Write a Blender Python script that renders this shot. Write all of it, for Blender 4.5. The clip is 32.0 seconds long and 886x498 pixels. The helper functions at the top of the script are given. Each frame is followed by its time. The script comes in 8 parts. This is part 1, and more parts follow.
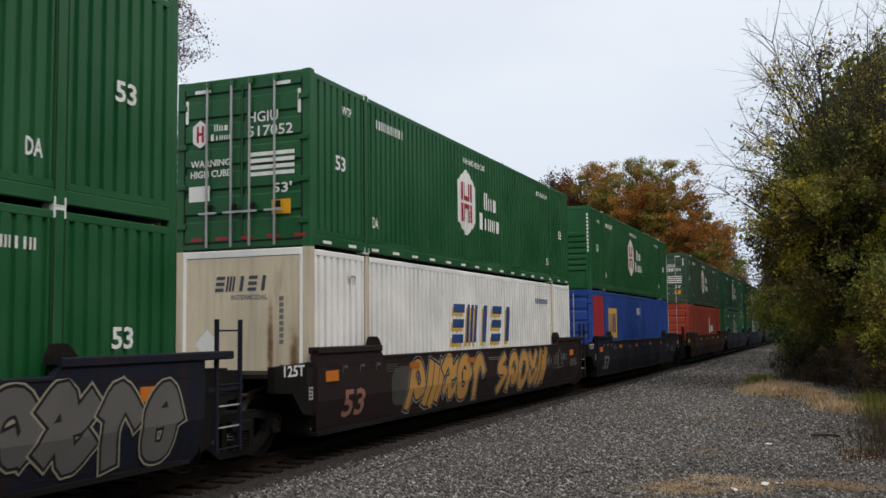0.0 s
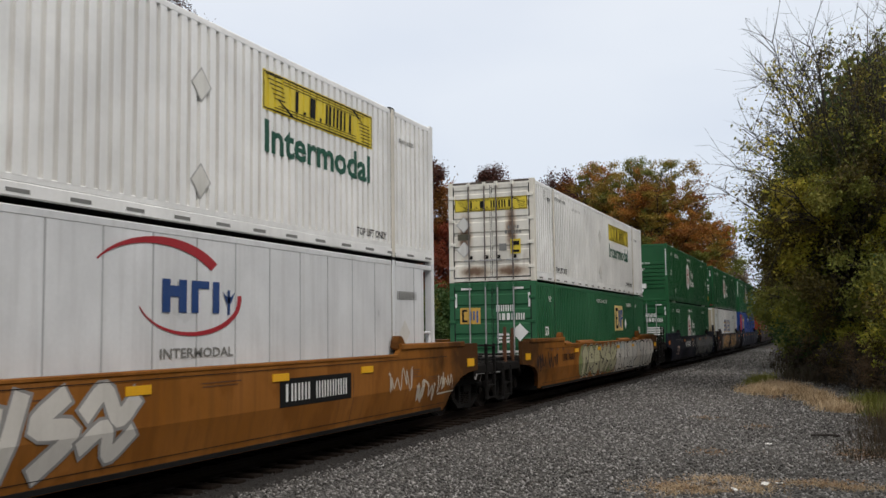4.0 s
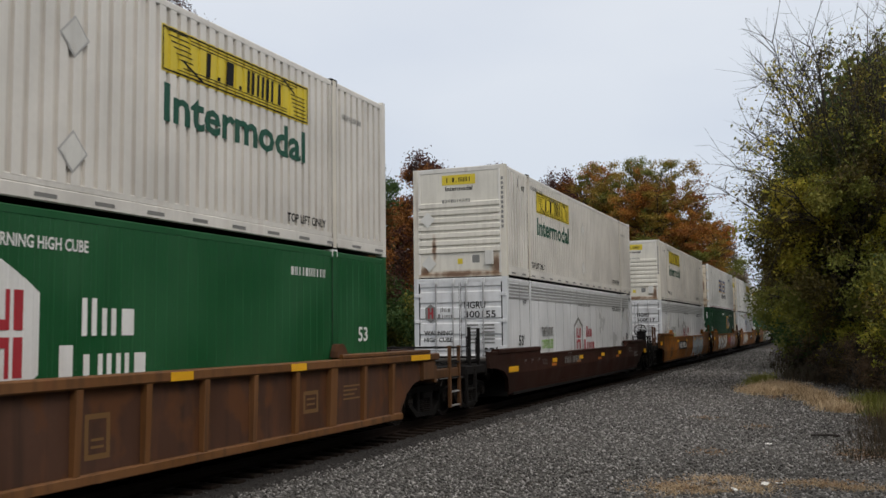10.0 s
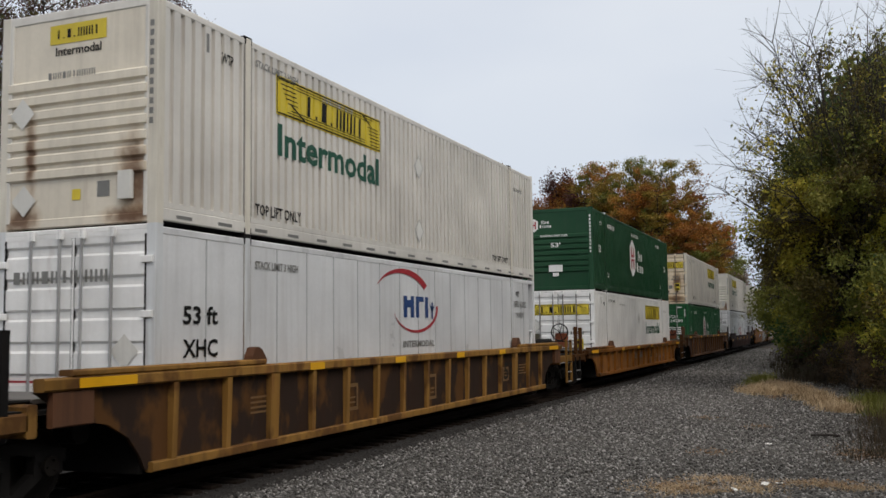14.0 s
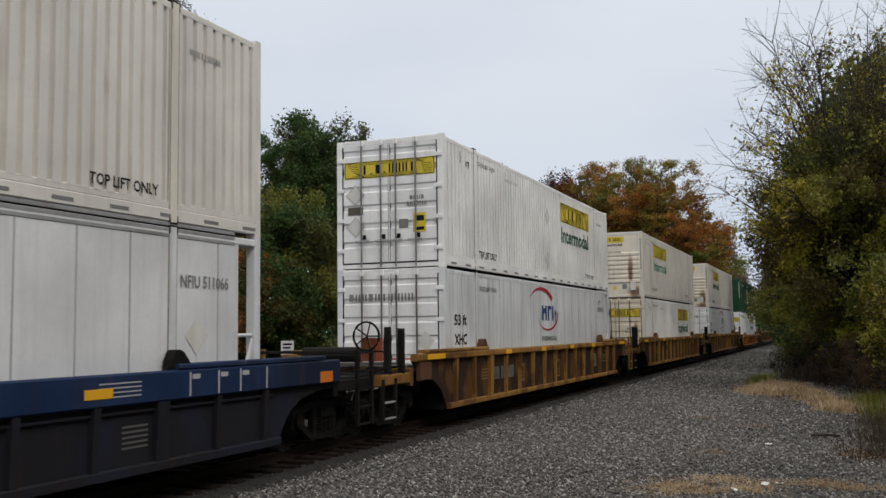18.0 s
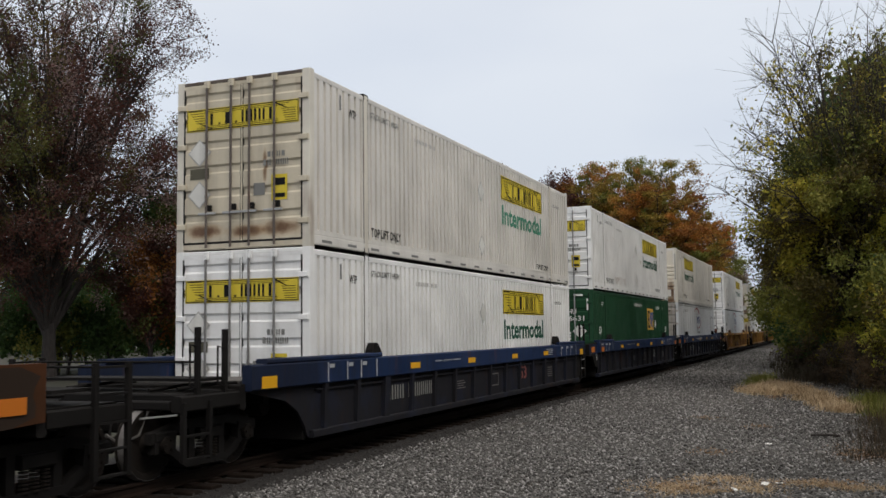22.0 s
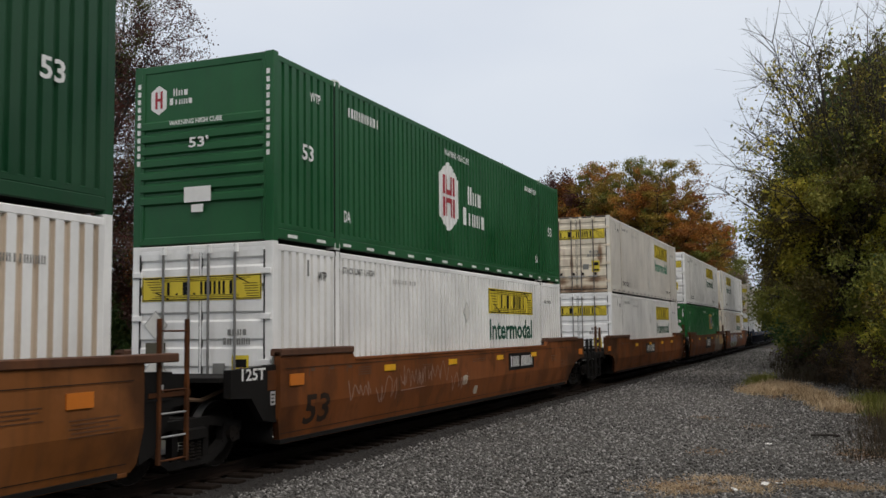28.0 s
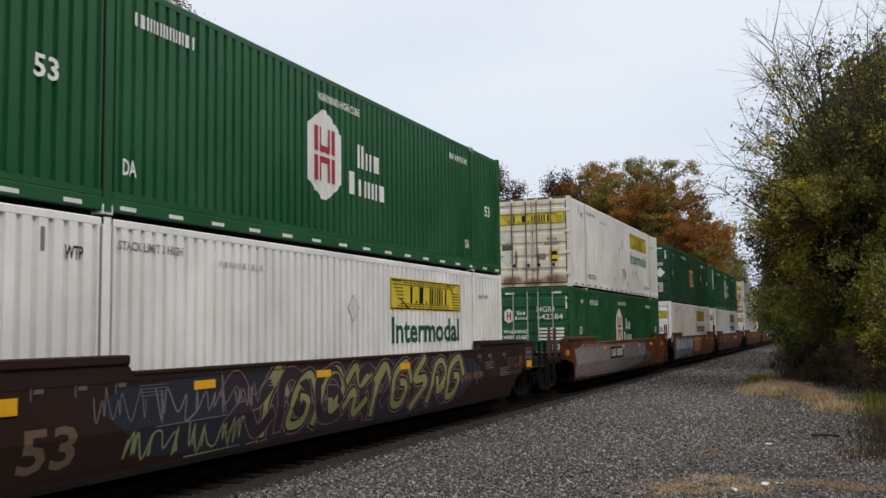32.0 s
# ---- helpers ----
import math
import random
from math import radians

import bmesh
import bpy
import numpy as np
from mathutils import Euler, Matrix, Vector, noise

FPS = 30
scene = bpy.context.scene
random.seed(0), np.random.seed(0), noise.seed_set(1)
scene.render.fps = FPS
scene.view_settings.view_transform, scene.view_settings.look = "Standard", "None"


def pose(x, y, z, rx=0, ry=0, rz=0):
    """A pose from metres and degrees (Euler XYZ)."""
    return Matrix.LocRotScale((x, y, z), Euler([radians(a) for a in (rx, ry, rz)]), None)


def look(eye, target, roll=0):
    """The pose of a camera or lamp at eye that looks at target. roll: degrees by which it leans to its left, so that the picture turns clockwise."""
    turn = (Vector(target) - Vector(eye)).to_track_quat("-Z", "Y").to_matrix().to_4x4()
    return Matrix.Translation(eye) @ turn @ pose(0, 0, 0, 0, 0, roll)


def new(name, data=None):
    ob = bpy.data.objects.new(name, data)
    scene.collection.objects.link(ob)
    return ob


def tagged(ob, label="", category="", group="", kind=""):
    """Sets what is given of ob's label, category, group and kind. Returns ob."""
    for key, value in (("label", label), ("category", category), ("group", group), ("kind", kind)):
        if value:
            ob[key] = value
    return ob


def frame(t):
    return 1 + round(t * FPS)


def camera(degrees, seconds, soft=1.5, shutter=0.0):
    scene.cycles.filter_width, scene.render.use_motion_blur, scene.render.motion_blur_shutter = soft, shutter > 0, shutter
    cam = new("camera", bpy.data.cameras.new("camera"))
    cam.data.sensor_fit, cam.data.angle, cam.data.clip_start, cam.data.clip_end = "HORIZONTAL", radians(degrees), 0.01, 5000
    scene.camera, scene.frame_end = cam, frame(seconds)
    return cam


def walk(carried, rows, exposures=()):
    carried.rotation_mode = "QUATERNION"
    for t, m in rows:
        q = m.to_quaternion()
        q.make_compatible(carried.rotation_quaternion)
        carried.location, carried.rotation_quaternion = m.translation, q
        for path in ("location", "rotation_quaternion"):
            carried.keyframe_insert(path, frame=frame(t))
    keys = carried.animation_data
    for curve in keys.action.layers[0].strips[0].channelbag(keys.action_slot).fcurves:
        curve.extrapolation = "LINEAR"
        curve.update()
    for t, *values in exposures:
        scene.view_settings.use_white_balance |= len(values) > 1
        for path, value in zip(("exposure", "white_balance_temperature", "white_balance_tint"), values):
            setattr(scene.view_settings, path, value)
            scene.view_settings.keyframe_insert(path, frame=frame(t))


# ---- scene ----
# ---- camera ----
EYE = (9.018, 0.0, 1.851)
YAW, PITCH, ROLL, FOV = 22.029, 4.889, -0.741, 49.35
cam = camera(FOV, 32.0, soft=1.5, shutter=0.05)


def camera_pose():
    y, p = radians(YAW), radians(PITCH)
    way = Vector((-math.sin(y) * math.cos(p), math.cos(y) * math.cos(p), math.sin(p)))
    return look(EYE, Vector(EYE) + way, ROLL)


walk(cam, [(0.0, camera_pose()), (32.0, camera_pose())],
     [(0.0, 0.0), (1.0, 0.12), (2.0, 0.24), (3.0, 0.07), (3.6, 0.0), (6.0, -0.16), (10.0, -0.16), (12.0, -0.09), (14.0, -0.17), (17.0, -0.2), (19.0, -0.16), (21.0, -0.08), (24.0, -0.23), (28.0, -0.17), (30.0, -0.08), (32.0, -0.02)])

# ---- world, sun, exposure ----
SUN_ELEV, SUN_AZ = 48.0, 126.0   # degrees; azimuth from +y towards +x
world = bpy.data.worlds.new("overcast_sky")
scene.world = world
world.use_nodes = True
wn, wl = world.node_tree.nodes, world.node_tree.links
wn.clear()
w_out = wn.new("ShaderNodeOutputWorld")
w_bg = wn.new("ShaderNodeBackground")
w_sky = wn.new("ShaderNodeTexSky")
w_sky.sky_type, w_sky.sun_disc = "NISHITA", False
w_sky.sun_elevation, w_sky.sun_rotation = radians(SUN_ELEV), radians(SUN_AZ)
w_sky.air_density, w_sky.dust_density = 1.0, 3.0
w_tc = wn.new("ShaderNodeTexCoord")
w_sep = wn.new("ShaderNodeSeparateXYZ")
wl.new(w_tc.outputs["Generated"], w_sep.inputs[0])
w_map = wn.new("ShaderNodeMapping")
w_map.inputs["Scale"].default_value = (1.2, 1.2, 3.0)
wl.new(w_tc.outputs["Generated"], w_map.inputs[0])
w_noise = wn.new("ShaderNodeTexNoise")
w_noise.inputs["Scale"].default_value, w_noise.inputs["Detail"].default_value = 1.6, 4.0
wl.new(w_map.outputs[0], w_noise.inputs["Vector"])
w_grad = wn.new("ShaderNodeValToRGB")     # cloud cover, brighter overhead
w_grad.color_ramp.elements[0].position, w_grad.color_ramp.elements[0].color = 0.0, (6.25, 6.95, 8.15, 1)
w_grad.color_ramp.elements[1].position, w_grad.color_ramp.elements[1].color = 0.85, (11.8, 11.1, 10.4, 1)
w_mid = w_grad.color_ramp.elements.new(0.3)
w_mid.color = (7.9, 8.35, 9.1, 1)
wl.new(w_sep.outputs["Z"], w_grad.inputs[0])
w_cl = wn.new("ShaderNodeValToRGB")
w_cl.color_ramp.elements[0].position, w_cl.color_ramp.elements[0].color = 0.35, (0.93, 0.945, 0.97, 1)
w_cl.color_ramp.elements[1].position, w_cl.color_ramp.elements[1].color = 0.65, (1.05, 1.045, 1.03, 1)
wl.new(w_noise.outputs["Fac"], w_cl.inputs[0])
w_mul = wn.new("ShaderNodeMix")
w_mul.data_type, w_mul.blend_type = "RGBA", "MULTIPLY"
w_mul.inputs["Factor"].default_value = 1.0
wl.new(w_grad.outputs[0], w_mul.inputs["A"])
wl.new(w_cl.outputs[0], w_mul.inputs["B"])
w_mix = wn.new("ShaderNodeMix")
w_mix.data_type = "RGBA"
w_mix.inputs["Factor"].default_value = 0.88
wl.new(w_sky.outputs[0], w_mix.inputs["A"])
wl.new(w_mul.outputs["Result"], w_mix.inputs["B"])
wl.new(w_mix.outputs["Result"], w_bg.inputs["Color"])
w_bg.inputs["Strength"].default_value = 0.11
wl.new(w_bg.outputs[0], w_out.inputs[0])

sun_data = bpy.data.lights.new("sun", "SUN")
sun_data.energy, sun_data.angle, sun_data.color = 1.1, radians(18), (1.0, 0.95, 0.89)
sun = new("sun", sun_data)
_e, _a = radians(SUN_ELEV), radians(SUN_AZ)
_d = Vector((math.sin(_a) * math.cos(_e), math.cos(_a) * math.cos(_e), math.sin(_e)))
sun.matrix_world = look(_d * 60, (0, 0, 0))
scene.view_settings.exposure = 0.0

# ---- materials ----
MATS = {}


def base_nodes(name):
    m = bpy.data.materials.new(name)
    m.use_nodes = True
    nt = m.node_tree
    return m, nt.nodes, nt.links, nt.nodes["Principled BSDF"]


def coords(n, l, scale=(1, 1, 1), spread=40.0):
    """Object coordinates shifted by the object's random number."""
    tc, info = n.new("ShaderNodeTexCoord"), n.new("ShaderNodeObjectInfo")
    mul = n.new("ShaderNodeMath")
    mul.operation = "MULTIPLY"
    mul.inputs[1].default_value = spread
    l.new(info.outputs["Random"], mul.inputs[0])
    add = n.new("ShaderNodeVectorMath")
    add.operation = "ADD"
    l.new(tc.outputs["Object"], add.inputs[0])
    l.new(mul.outputs[0], add.inputs[1])
    mp = n.new("ShaderNodeMapping")
    mp.inputs["Scale"].default_value = scale
    l.new(add.outputs[0], mp.inputs[0])
    return mp.outputs[0]


def noise_fac(n, l, vec, scale, detail=4.0, lo=0.35, hi=0.65):
    t = n.new("ShaderNodeTexNoise")
    t.inputs["Scale"].default_value, t.inputs["Detail"].default_value = scale, detail
    l.new(vec, t.inputs["Vector"])
    r = n.new("ShaderNodeMapRange")
    r.inputs["From Min"].default_value, r.inputs["From Max"].default_value = lo, hi
    l.new(t.outputs["Fac"], r.inputs["Value"])
    return r.outputs[0]


def mix_col(n, l, fac, a, b, mode="MIX"):
    m = n.new("ShaderNodeMix")
    m.data_type, m.blend_type = "RGBA", mode
    for sock, v in (("A", a), ("B", b)):
        if isinstance(v, tuple):
            m.inputs[sock].default_value = (*v, 1)
        else:
            l.new(v, m.inputs[sock])
    if isinstance(fac, (int, float)):
        m.inputs["Factor"].default_value = fac
    else:
        l.new(fac, m.inputs["Factor"])
    return m.outputs["Result"]


def scaled(n, l, fac, k):
    m = n.new("ShaderNodeMath")
    m.operation = "MULTIPLY"
    m.inputs[1].default_value = k
    l.new(fac, m.inputs[0])
    return m.outputs[0]


def paint(name, col, dirt=0.25, rust=0.0, rough=0.5, metal=0.0, dirt_col=(0.16, 0.13, 0.10), fade=0.12, bump=0.15, flake=None, spots=(), ends=0.0):
    """Weathered paint: faded patches, streaks of grime running down, and rust."""
    if name in MATS:
        return MATS[name]
    if max(col) < 0.07 and dirt_col == (0.16, 0.13, 0.10):
        dirt_col = (0.022, 0.018, 0.015)
    m, n, l, b = base_nodes(name)
    v = coords(n, l)
    vs = coords(n, l, (7.0, 7.0, 0.45))
    big = noise_fac(n, l, v, 0.8, 5.0, 0.3, 0.7)
    fine = noise_fac(n, l, v, 18.0, 4.0, 0.3, 0.7)
    streak = noise_fac(n, l, vs, 1.0, 6.0, 0.48, 0.75)
    light = tuple(min(1.0, c * (1 + fade) + (0.012 if max(col) > 0.05 else 0.0)) for c in col)
    dark = tuple(c * (1 - fade) for c in col)
    c1 = mix_col(n, l, big, dark, light)
    c2 = mix_col(n, l, scaled(n, l, fine, 0.10), c1, tuple(c * 0.6 for c in col))
    c3 = mix_col(n, l, scaled(n, l, streak, dirt), c2, dirt_col)
    if rust > 0:
        rs = noise_fac(n, l, coords(n, l, (2.2, 2.2, 0.5)), 1.3, 7.0, 0.66 - 0.16 * rust, 0.86 - 0.16 * rust)
        c3 = mix_col(n, l, scaled(n, l, rs, min(1.0, 0.45 + 0.5 * rust)), c3, (0.17, 0.065, 0.025) if max(col) > 0.05 else (0.045, 0.02, 0.01))
    if flake:       # patches where an older coat still holds
        fl = noise_fac(n, l, coords(n, l, (1.0, 1.0, 0.7)), 1.6, 7.0, 0.52, 0.60)
        c3 = mix_col(n, l, scaled(n, l, fl, 0.8), c3, flake)
    if ends > 0:    # soot and rust that gather at both ends of a car
        tc = n.new("ShaderNodeTexCoord")
        sep = n.new("ShaderNodeSeparateXYZ")
        l.new(tc.outputs["Object"], sep.inputs[0])
        d = n.new("ShaderNodeMath")
        d.operation = "SUBTRACT"
        d.inputs[1].default_value = 8.077
        l.new(sep.outputs["Y"], d.inputs[0])
        a = n.new("ShaderNodeMath")
        a.operation = "ABSOLUTE"
        l.new(d.outputs[0], a.inputs[0])
        w = n.new("ShaderNodeMath")
        w.operation = "MULTIPLY_ADD"
        w.inputs[1].default_value = 3.2
        l.new(noise_fac(n, l, v, 1.3, 6.0, 0.25, 0.75), w.inputs[0])
        l.new(a.outputs[0], w.inputs[2])
        r2 = n.new("ShaderNodeMapRange")
        r2.inputs["From Min"].default_value, r2.inputs["From Max"].default_value = 8.6, 10.6
        r2.inputs["To Max"].default_value = ends
        l.new(w.outputs[0], r2.inputs["Value"])
        c3 = mix_col(n, l, r2.outputs[0], c3, tuple(q * 0.5 for q in dirt_col))
    if spots:       # rust that has run down from fittings
        c3 = rust_runs(n, l, c3, spots)
    l.new(c3, b.inputs["Base Color"])
    rr = n.new("ShaderNodeMapRange")
    rr.inputs["To Min"].default_value, rr.inputs["To Max"].default_value = rough - 0.1, rough + 0.15
    l.new(big, rr.inputs["Value"])
    l.new(rr.outputs[0], b.inputs["Roughness"])
    b.inputs["Metallic"].default_value = metal
    b.inputs["Specular IOR Level"].default_value = 0.1 if max(col) < 0.05 or name.find("car_") >= 0 else 0.3
    bp = n.new("ShaderNodeBump")
    bp.inputs["Strength"].default_value, bp.inputs["Distance"].default_value = bump, 0.01
    l.new(noise_fac(n, l, v, 6.0, 3.0, 0.2, 0.8), bp.inputs["Height"])
    l.new(bp.outputs[0], b.inputs["Normal"])
    MATS[name] = m
    return m


def rust_runs(n, l, col, spots):
    """Soft brown stains at places (x, z, half width, half height) of an end wall."""
    tc = n.new("ShaderNodeTexCoord")
    sep = n.new("ShaderNodeSeparateXYZ")
    l.new(tc.outputs["Object"], sep.inputs[0])
    rough = noise_fac(n, l, tc.outputs["Object"], 5.0, 6.0, 0.3, 0.7)
    for x, z, w, h in spots:
        acc = None
        for sock, c0, r in (("X", x, w), ("Z", z, h)):
            d = n.new("ShaderNodeMath")
            d.operation = "SUBTRACT"
            d.inputs[1].default_value = c0
            l.new(sep.outputs[sock], d.inputs[0])
            q = n.new("ShaderNodeMath")
            q.operation = "DIVIDE"
            q.inputs[1].default_value = r
            l.new(d.outputs[0], q.inputs[0])
            s = n.new("ShaderNodeMath")
            s.operation = "POWER"
            s.inputs[1].default_value = 2.0
            a = n.new("ShaderNodeMath")
            a.operation = "ABSOLUTE"
            l.new(q.outputs[0], a.inputs[0])
            l.new(a.outputs[0], s.inputs[0])
            if acc is None:
                acc = s.outputs[0]
            else:
                t = n.new("ShaderNodeMath")
                t.operation = "ADD"
                l.new(acc, t.inputs[0])
                l.new(s.outputs[0], t.inputs[1])
                acc = t.outputs[0]
        wob = n.new("ShaderNodeMath")
        wob.operation = "MULTIPLY_ADD"
        wob.inputs[1].default_value = 0.55
        l.new(rough, wob.inputs[0])
        l.new(acc, wob.inputs[2])
        m1, m2 = n.new("ShaderNodeMapRange"), n.new("ShaderNodeMapRange")
        m1.inputs["From Min"].default_value, m1.inputs["From Max"].default_value = 1.7, 0.5
        m2.inputs["From Min"].default_value, m2.inputs["From Max"].default_value = 1.05, 0.35
        for m in (m1, m2):
            l.new(wob.outputs[0], m.inputs["Value"])
        col = mix_col(n, l, scaled(n, l, m1.outputs[0], 0.55), col, (0.40, 0.24, 0.11))
        col = mix_col(n, l, scaled(n, l, m2.outputs[0], 0.85), col, (0.115, 0.052, 0.026))
    return col


def leaf_mat(name, cols, rough=0.6):
    """Leaves, each island with its own shade of the given colours."""
    if name in MATS:
        return MATS[name]
    m, n, l, b = base_nodes(name)
    g = n.new("ShaderNodeNewGeometry")
    r = n.new("ShaderNodeValToRGB")
    r.color_ramp.interpolation = "LINEAR"
    while len(r.color_ramp.elements) < len(cols):
        r.color_ramp.elements.new(0.5)
    for i, c in enumerate(cols):
        r.color_ramp.elements[i].position = i / (len(cols) - 1)
        r.color_ramp.elements[i].color = (*c, 1)
    tc = n.new("ShaderNodeTexCoord")
    patch = noise_fac(n, l, tc.outputs["Object"], 0.35, 3.0, 0.3, 0.7)
    mixf = n.new("ShaderNodeMix")
    mixf.inputs["Factor"].default_value = 0.6
    l.new(g.outputs["Random Per Island"], mixf.inputs["A"])
    l.new(patch, mixf.inputs["B"])
    l.new(mixf.outputs["Result"], r.inputs[0])
    l.new(r.outputs[0], b.inputs["Base Color"])
    b.inputs["Roughness"].default_value = rough
    b.inputs["Specular IOR Level"].default_value = 0.25
    tr = n.new("ShaderNodeBsdfTranslucent")
    l.new(r.outputs[0], tr.inputs["Color"])
    mx = n.new("ShaderNodeMixShader")
    mx.inputs[0].default_value = 0.3
    l.new(b.outputs[0], mx.inputs[1])
    l.new(tr.outputs[0], mx.inputs[2])
    l.new(mx.outputs[0], n["Material Output"].inputs[0])
    MATS[name] = m
    return m


def bark_mat(name, col):
    if name in MATS:
        return MATS[name]
    m, n, l, b = base_nodes(name)
    v = coords(n, l, (6, 6, 1.2), 10)
    f = noise_fac(n, l, v, 2.0, 6.0)
    l.new(mix_col(n, l, f, tuple(c * 0.55 for c in col), col), b.inputs["Base Color"])
    b.inputs["Roughness"].default_value = 0.9
    bp = n.new("ShaderNodeBump")
    bp.inputs["Strength"].default_value = 0.6
    l.new(f, bp.inputs["Height"])
    l.new(bp.outputs[0], b.inputs["Normal"])
    MATS[name] = m
    return m


def gravel_mat():
    """Crushed grey stone with darker dust, brown leaf litter and paler patches."""
    m, n, l, b = base_nodes("gravel")
    tc = n.new("ShaderNodeTexCoord")
    v = tc.outputs["Object"]
    vo = n.new("ShaderNodeTexVoronoi")
    vo.inputs["Scale"].default_value = 27.0
    l.new(v, vo.inputs["Vector"])
    bw = n.new("ShaderNodeSeparateColor")
    l.new(vo.outputs["Color"], bw.inputs[0])
    stone = n.new("ShaderNodeValToRGB")
    stone.color_ramp.elements[0].color = (0.042, 0.038, 0.034, 1)
    stone.color_ramp.elements[1].color = (0.38, 0.365, 0.348, 1)
    stone.color_ramp.elements.new(0.7).color = (0.152, 0.145, 0.136, 1)
    l.new(bw.outputs[0], stone.inputs[0])
    gap = n.new("ShaderNodeMapRange")
    gap.inputs["From Min"].default_value, gap.inputs["From Max"].default_value = 0.25, 0.6
    l.new(vo.outputs["Distance"], gap.inputs["Value"])
    c = mix_col(n, l, scaled(n, l, gap.outputs[0], 0.75), stone.outputs[0], (0.035, 0.033, 0.03))
    big = noise_fac(n, l, v, 0.28, 4.0, 0.4, 0.65)
    c = mix_col(n, l, scaled(n, l, big, 0.35), c, (0.10, 0.095, 0.088))
    lit = noise_fac(n, l, v, 0.55, 6.0, 0.56, 0.72)
    c = mix_col(n, l, scaled(n, l, lit, 0.4), c, (0.13, 0.085, 0.05))
    sep = n.new("ShaderNodeSeparateXYZ")          # soil and leaf litter take over along the verge
    l.new(v, sep.inputs[0])
    wob = n.new("ShaderNodeMath")
    wob.operation = "MULTIPLY_ADD"
    wob.inputs[1].default_value = 2.4
    l.new(noise_fac(n, l, v, 0.45, 6.0, 0.25, 0.75), wob.inputs[0])
    l.new(sep.outputs["X"], wob.inputs[2])
    edge = n.new("ShaderNodeMapRange")
    edge.inputs["From Min"].default_value, edge.inputs["From Max"].default_value = 10.3, 11.1
    l.new(wob.outputs[0], edge.inputs["Value"])
    litter = mix_col(n, l, noise_fac(n, l, v, 7.0, 5.0), (0.035, 0.026, 0.016), (0.11, 0.075, 0.042))
    c = mix_col(n, l, edge.outputs[0], c, litter)
    lane = n.new("ShaderNodeMath")                # packed brown dirt further down the lane, darkened by tree shade in its colour
    lane.operation = "MULTIPLY_ADD"
    lane.inputs[1].default_value = 14.0
    l.new(noise_fac(n, l, v, 0.3, 5.0, 0.3, 0.7), lane.inputs[0])
    l.new(sep.outputs["Y"], lane.inputs[2])
    far = n.new("ShaderNodeMapRange")
    far.inputs["From Min"].default_value, far.inputs["From Max"].default_value = 27.0, 46.0
    far.inputs["To Max"].default_value = 0.85
    l.new(lane.outputs[0], far.inputs["Value"])
    dirt = mix_col(n, l, noise_fac(n, l, v, 3.0, 5.0), (0.045, 0.034, 0.027), (0.105, 0.085, 0.068))
    c = mix_col(n, l, far.outputs[0], c, dirt)
    side = n.new("ShaderNodeMath")                # the verge closes in on the lane further along
    side.operation = "MULTIPLY_ADD"
    side.inputs[1].default_value = 0.04
    l.new(sep.outputs["Y"], side.inputs[0])
    l.new(sep.outputs["X"], side.inputs[2])
    rough = n.new("ShaderNodeMath")
    rough.operation = "MULTIPLY_ADD"
    rough.inputs[1].default_value = 0.9
    l.new(noise_fac(n, l, v, 0.8, 5.0, 0.25, 0.75), rough.inputs[0])
    l.new(side.outputs[0], rough.inputs[2])
    brush = n.new("ShaderNodeMapRange")
    brush.inputs["From Min"].default_value, brush.inputs["From Max"].default_value = 8.2, 8.7
    l.new(rough.outputs[0], brush.inputs["Value"])
    late = n.new("ShaderNodeMapRange")
    late.inputs["From Min"].default_value, late.inputs["From Max"].default_value = 35.0, 39.0
    l.new(sep.outputs["Y"], late.inputs["Value"])
    both = n.new("ShaderNodeMath")
    both.operation = "MULTIPLY"
    l.new(brush.outputs[0], both.inputs[0])
    l.new(late.outputs[0], both.inputs[1])
    c = mix_col(n, l, both.outputs[0], c, mix_col(n, l, noise_fac(n, l, v, 2.0, 5.0), (0.03, 0.024, 0.014), (0.045, 0.05, 0.018)))
    under_train = n.new("ShaderNodeMath")                 # ballast along the rails near black, the train's shade put into its colour
    under_train.operation = "MULTIPLY_ADD"
    under_train.inputs[1].default_value = 0.5
    l.new(noise_fac(n, l, v, 1.6, 6.0, 0.25, 0.75), under_train.inputs[0])
    l.new(sep.outputs["X"], under_train.inputs[2])
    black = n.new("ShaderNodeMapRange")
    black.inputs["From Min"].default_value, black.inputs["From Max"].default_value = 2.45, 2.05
    l.new(under_train.outputs[0], black.inputs["Value"])
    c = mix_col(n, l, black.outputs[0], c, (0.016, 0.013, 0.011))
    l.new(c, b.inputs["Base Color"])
    b.inputs["Roughness"].default_value = 0.95
    bp = n.new("ShaderNodeBump")
    bp.inputs["Strength"].default_value, bp.inputs["Distance"].default_value = 0.9, 0.03
    bp.invert = True
    l.new(vo.outputs["Distance"], bp.inputs["Height"])
    l.new(bp.outputs[0], b.inputs["Normal"])
    return m


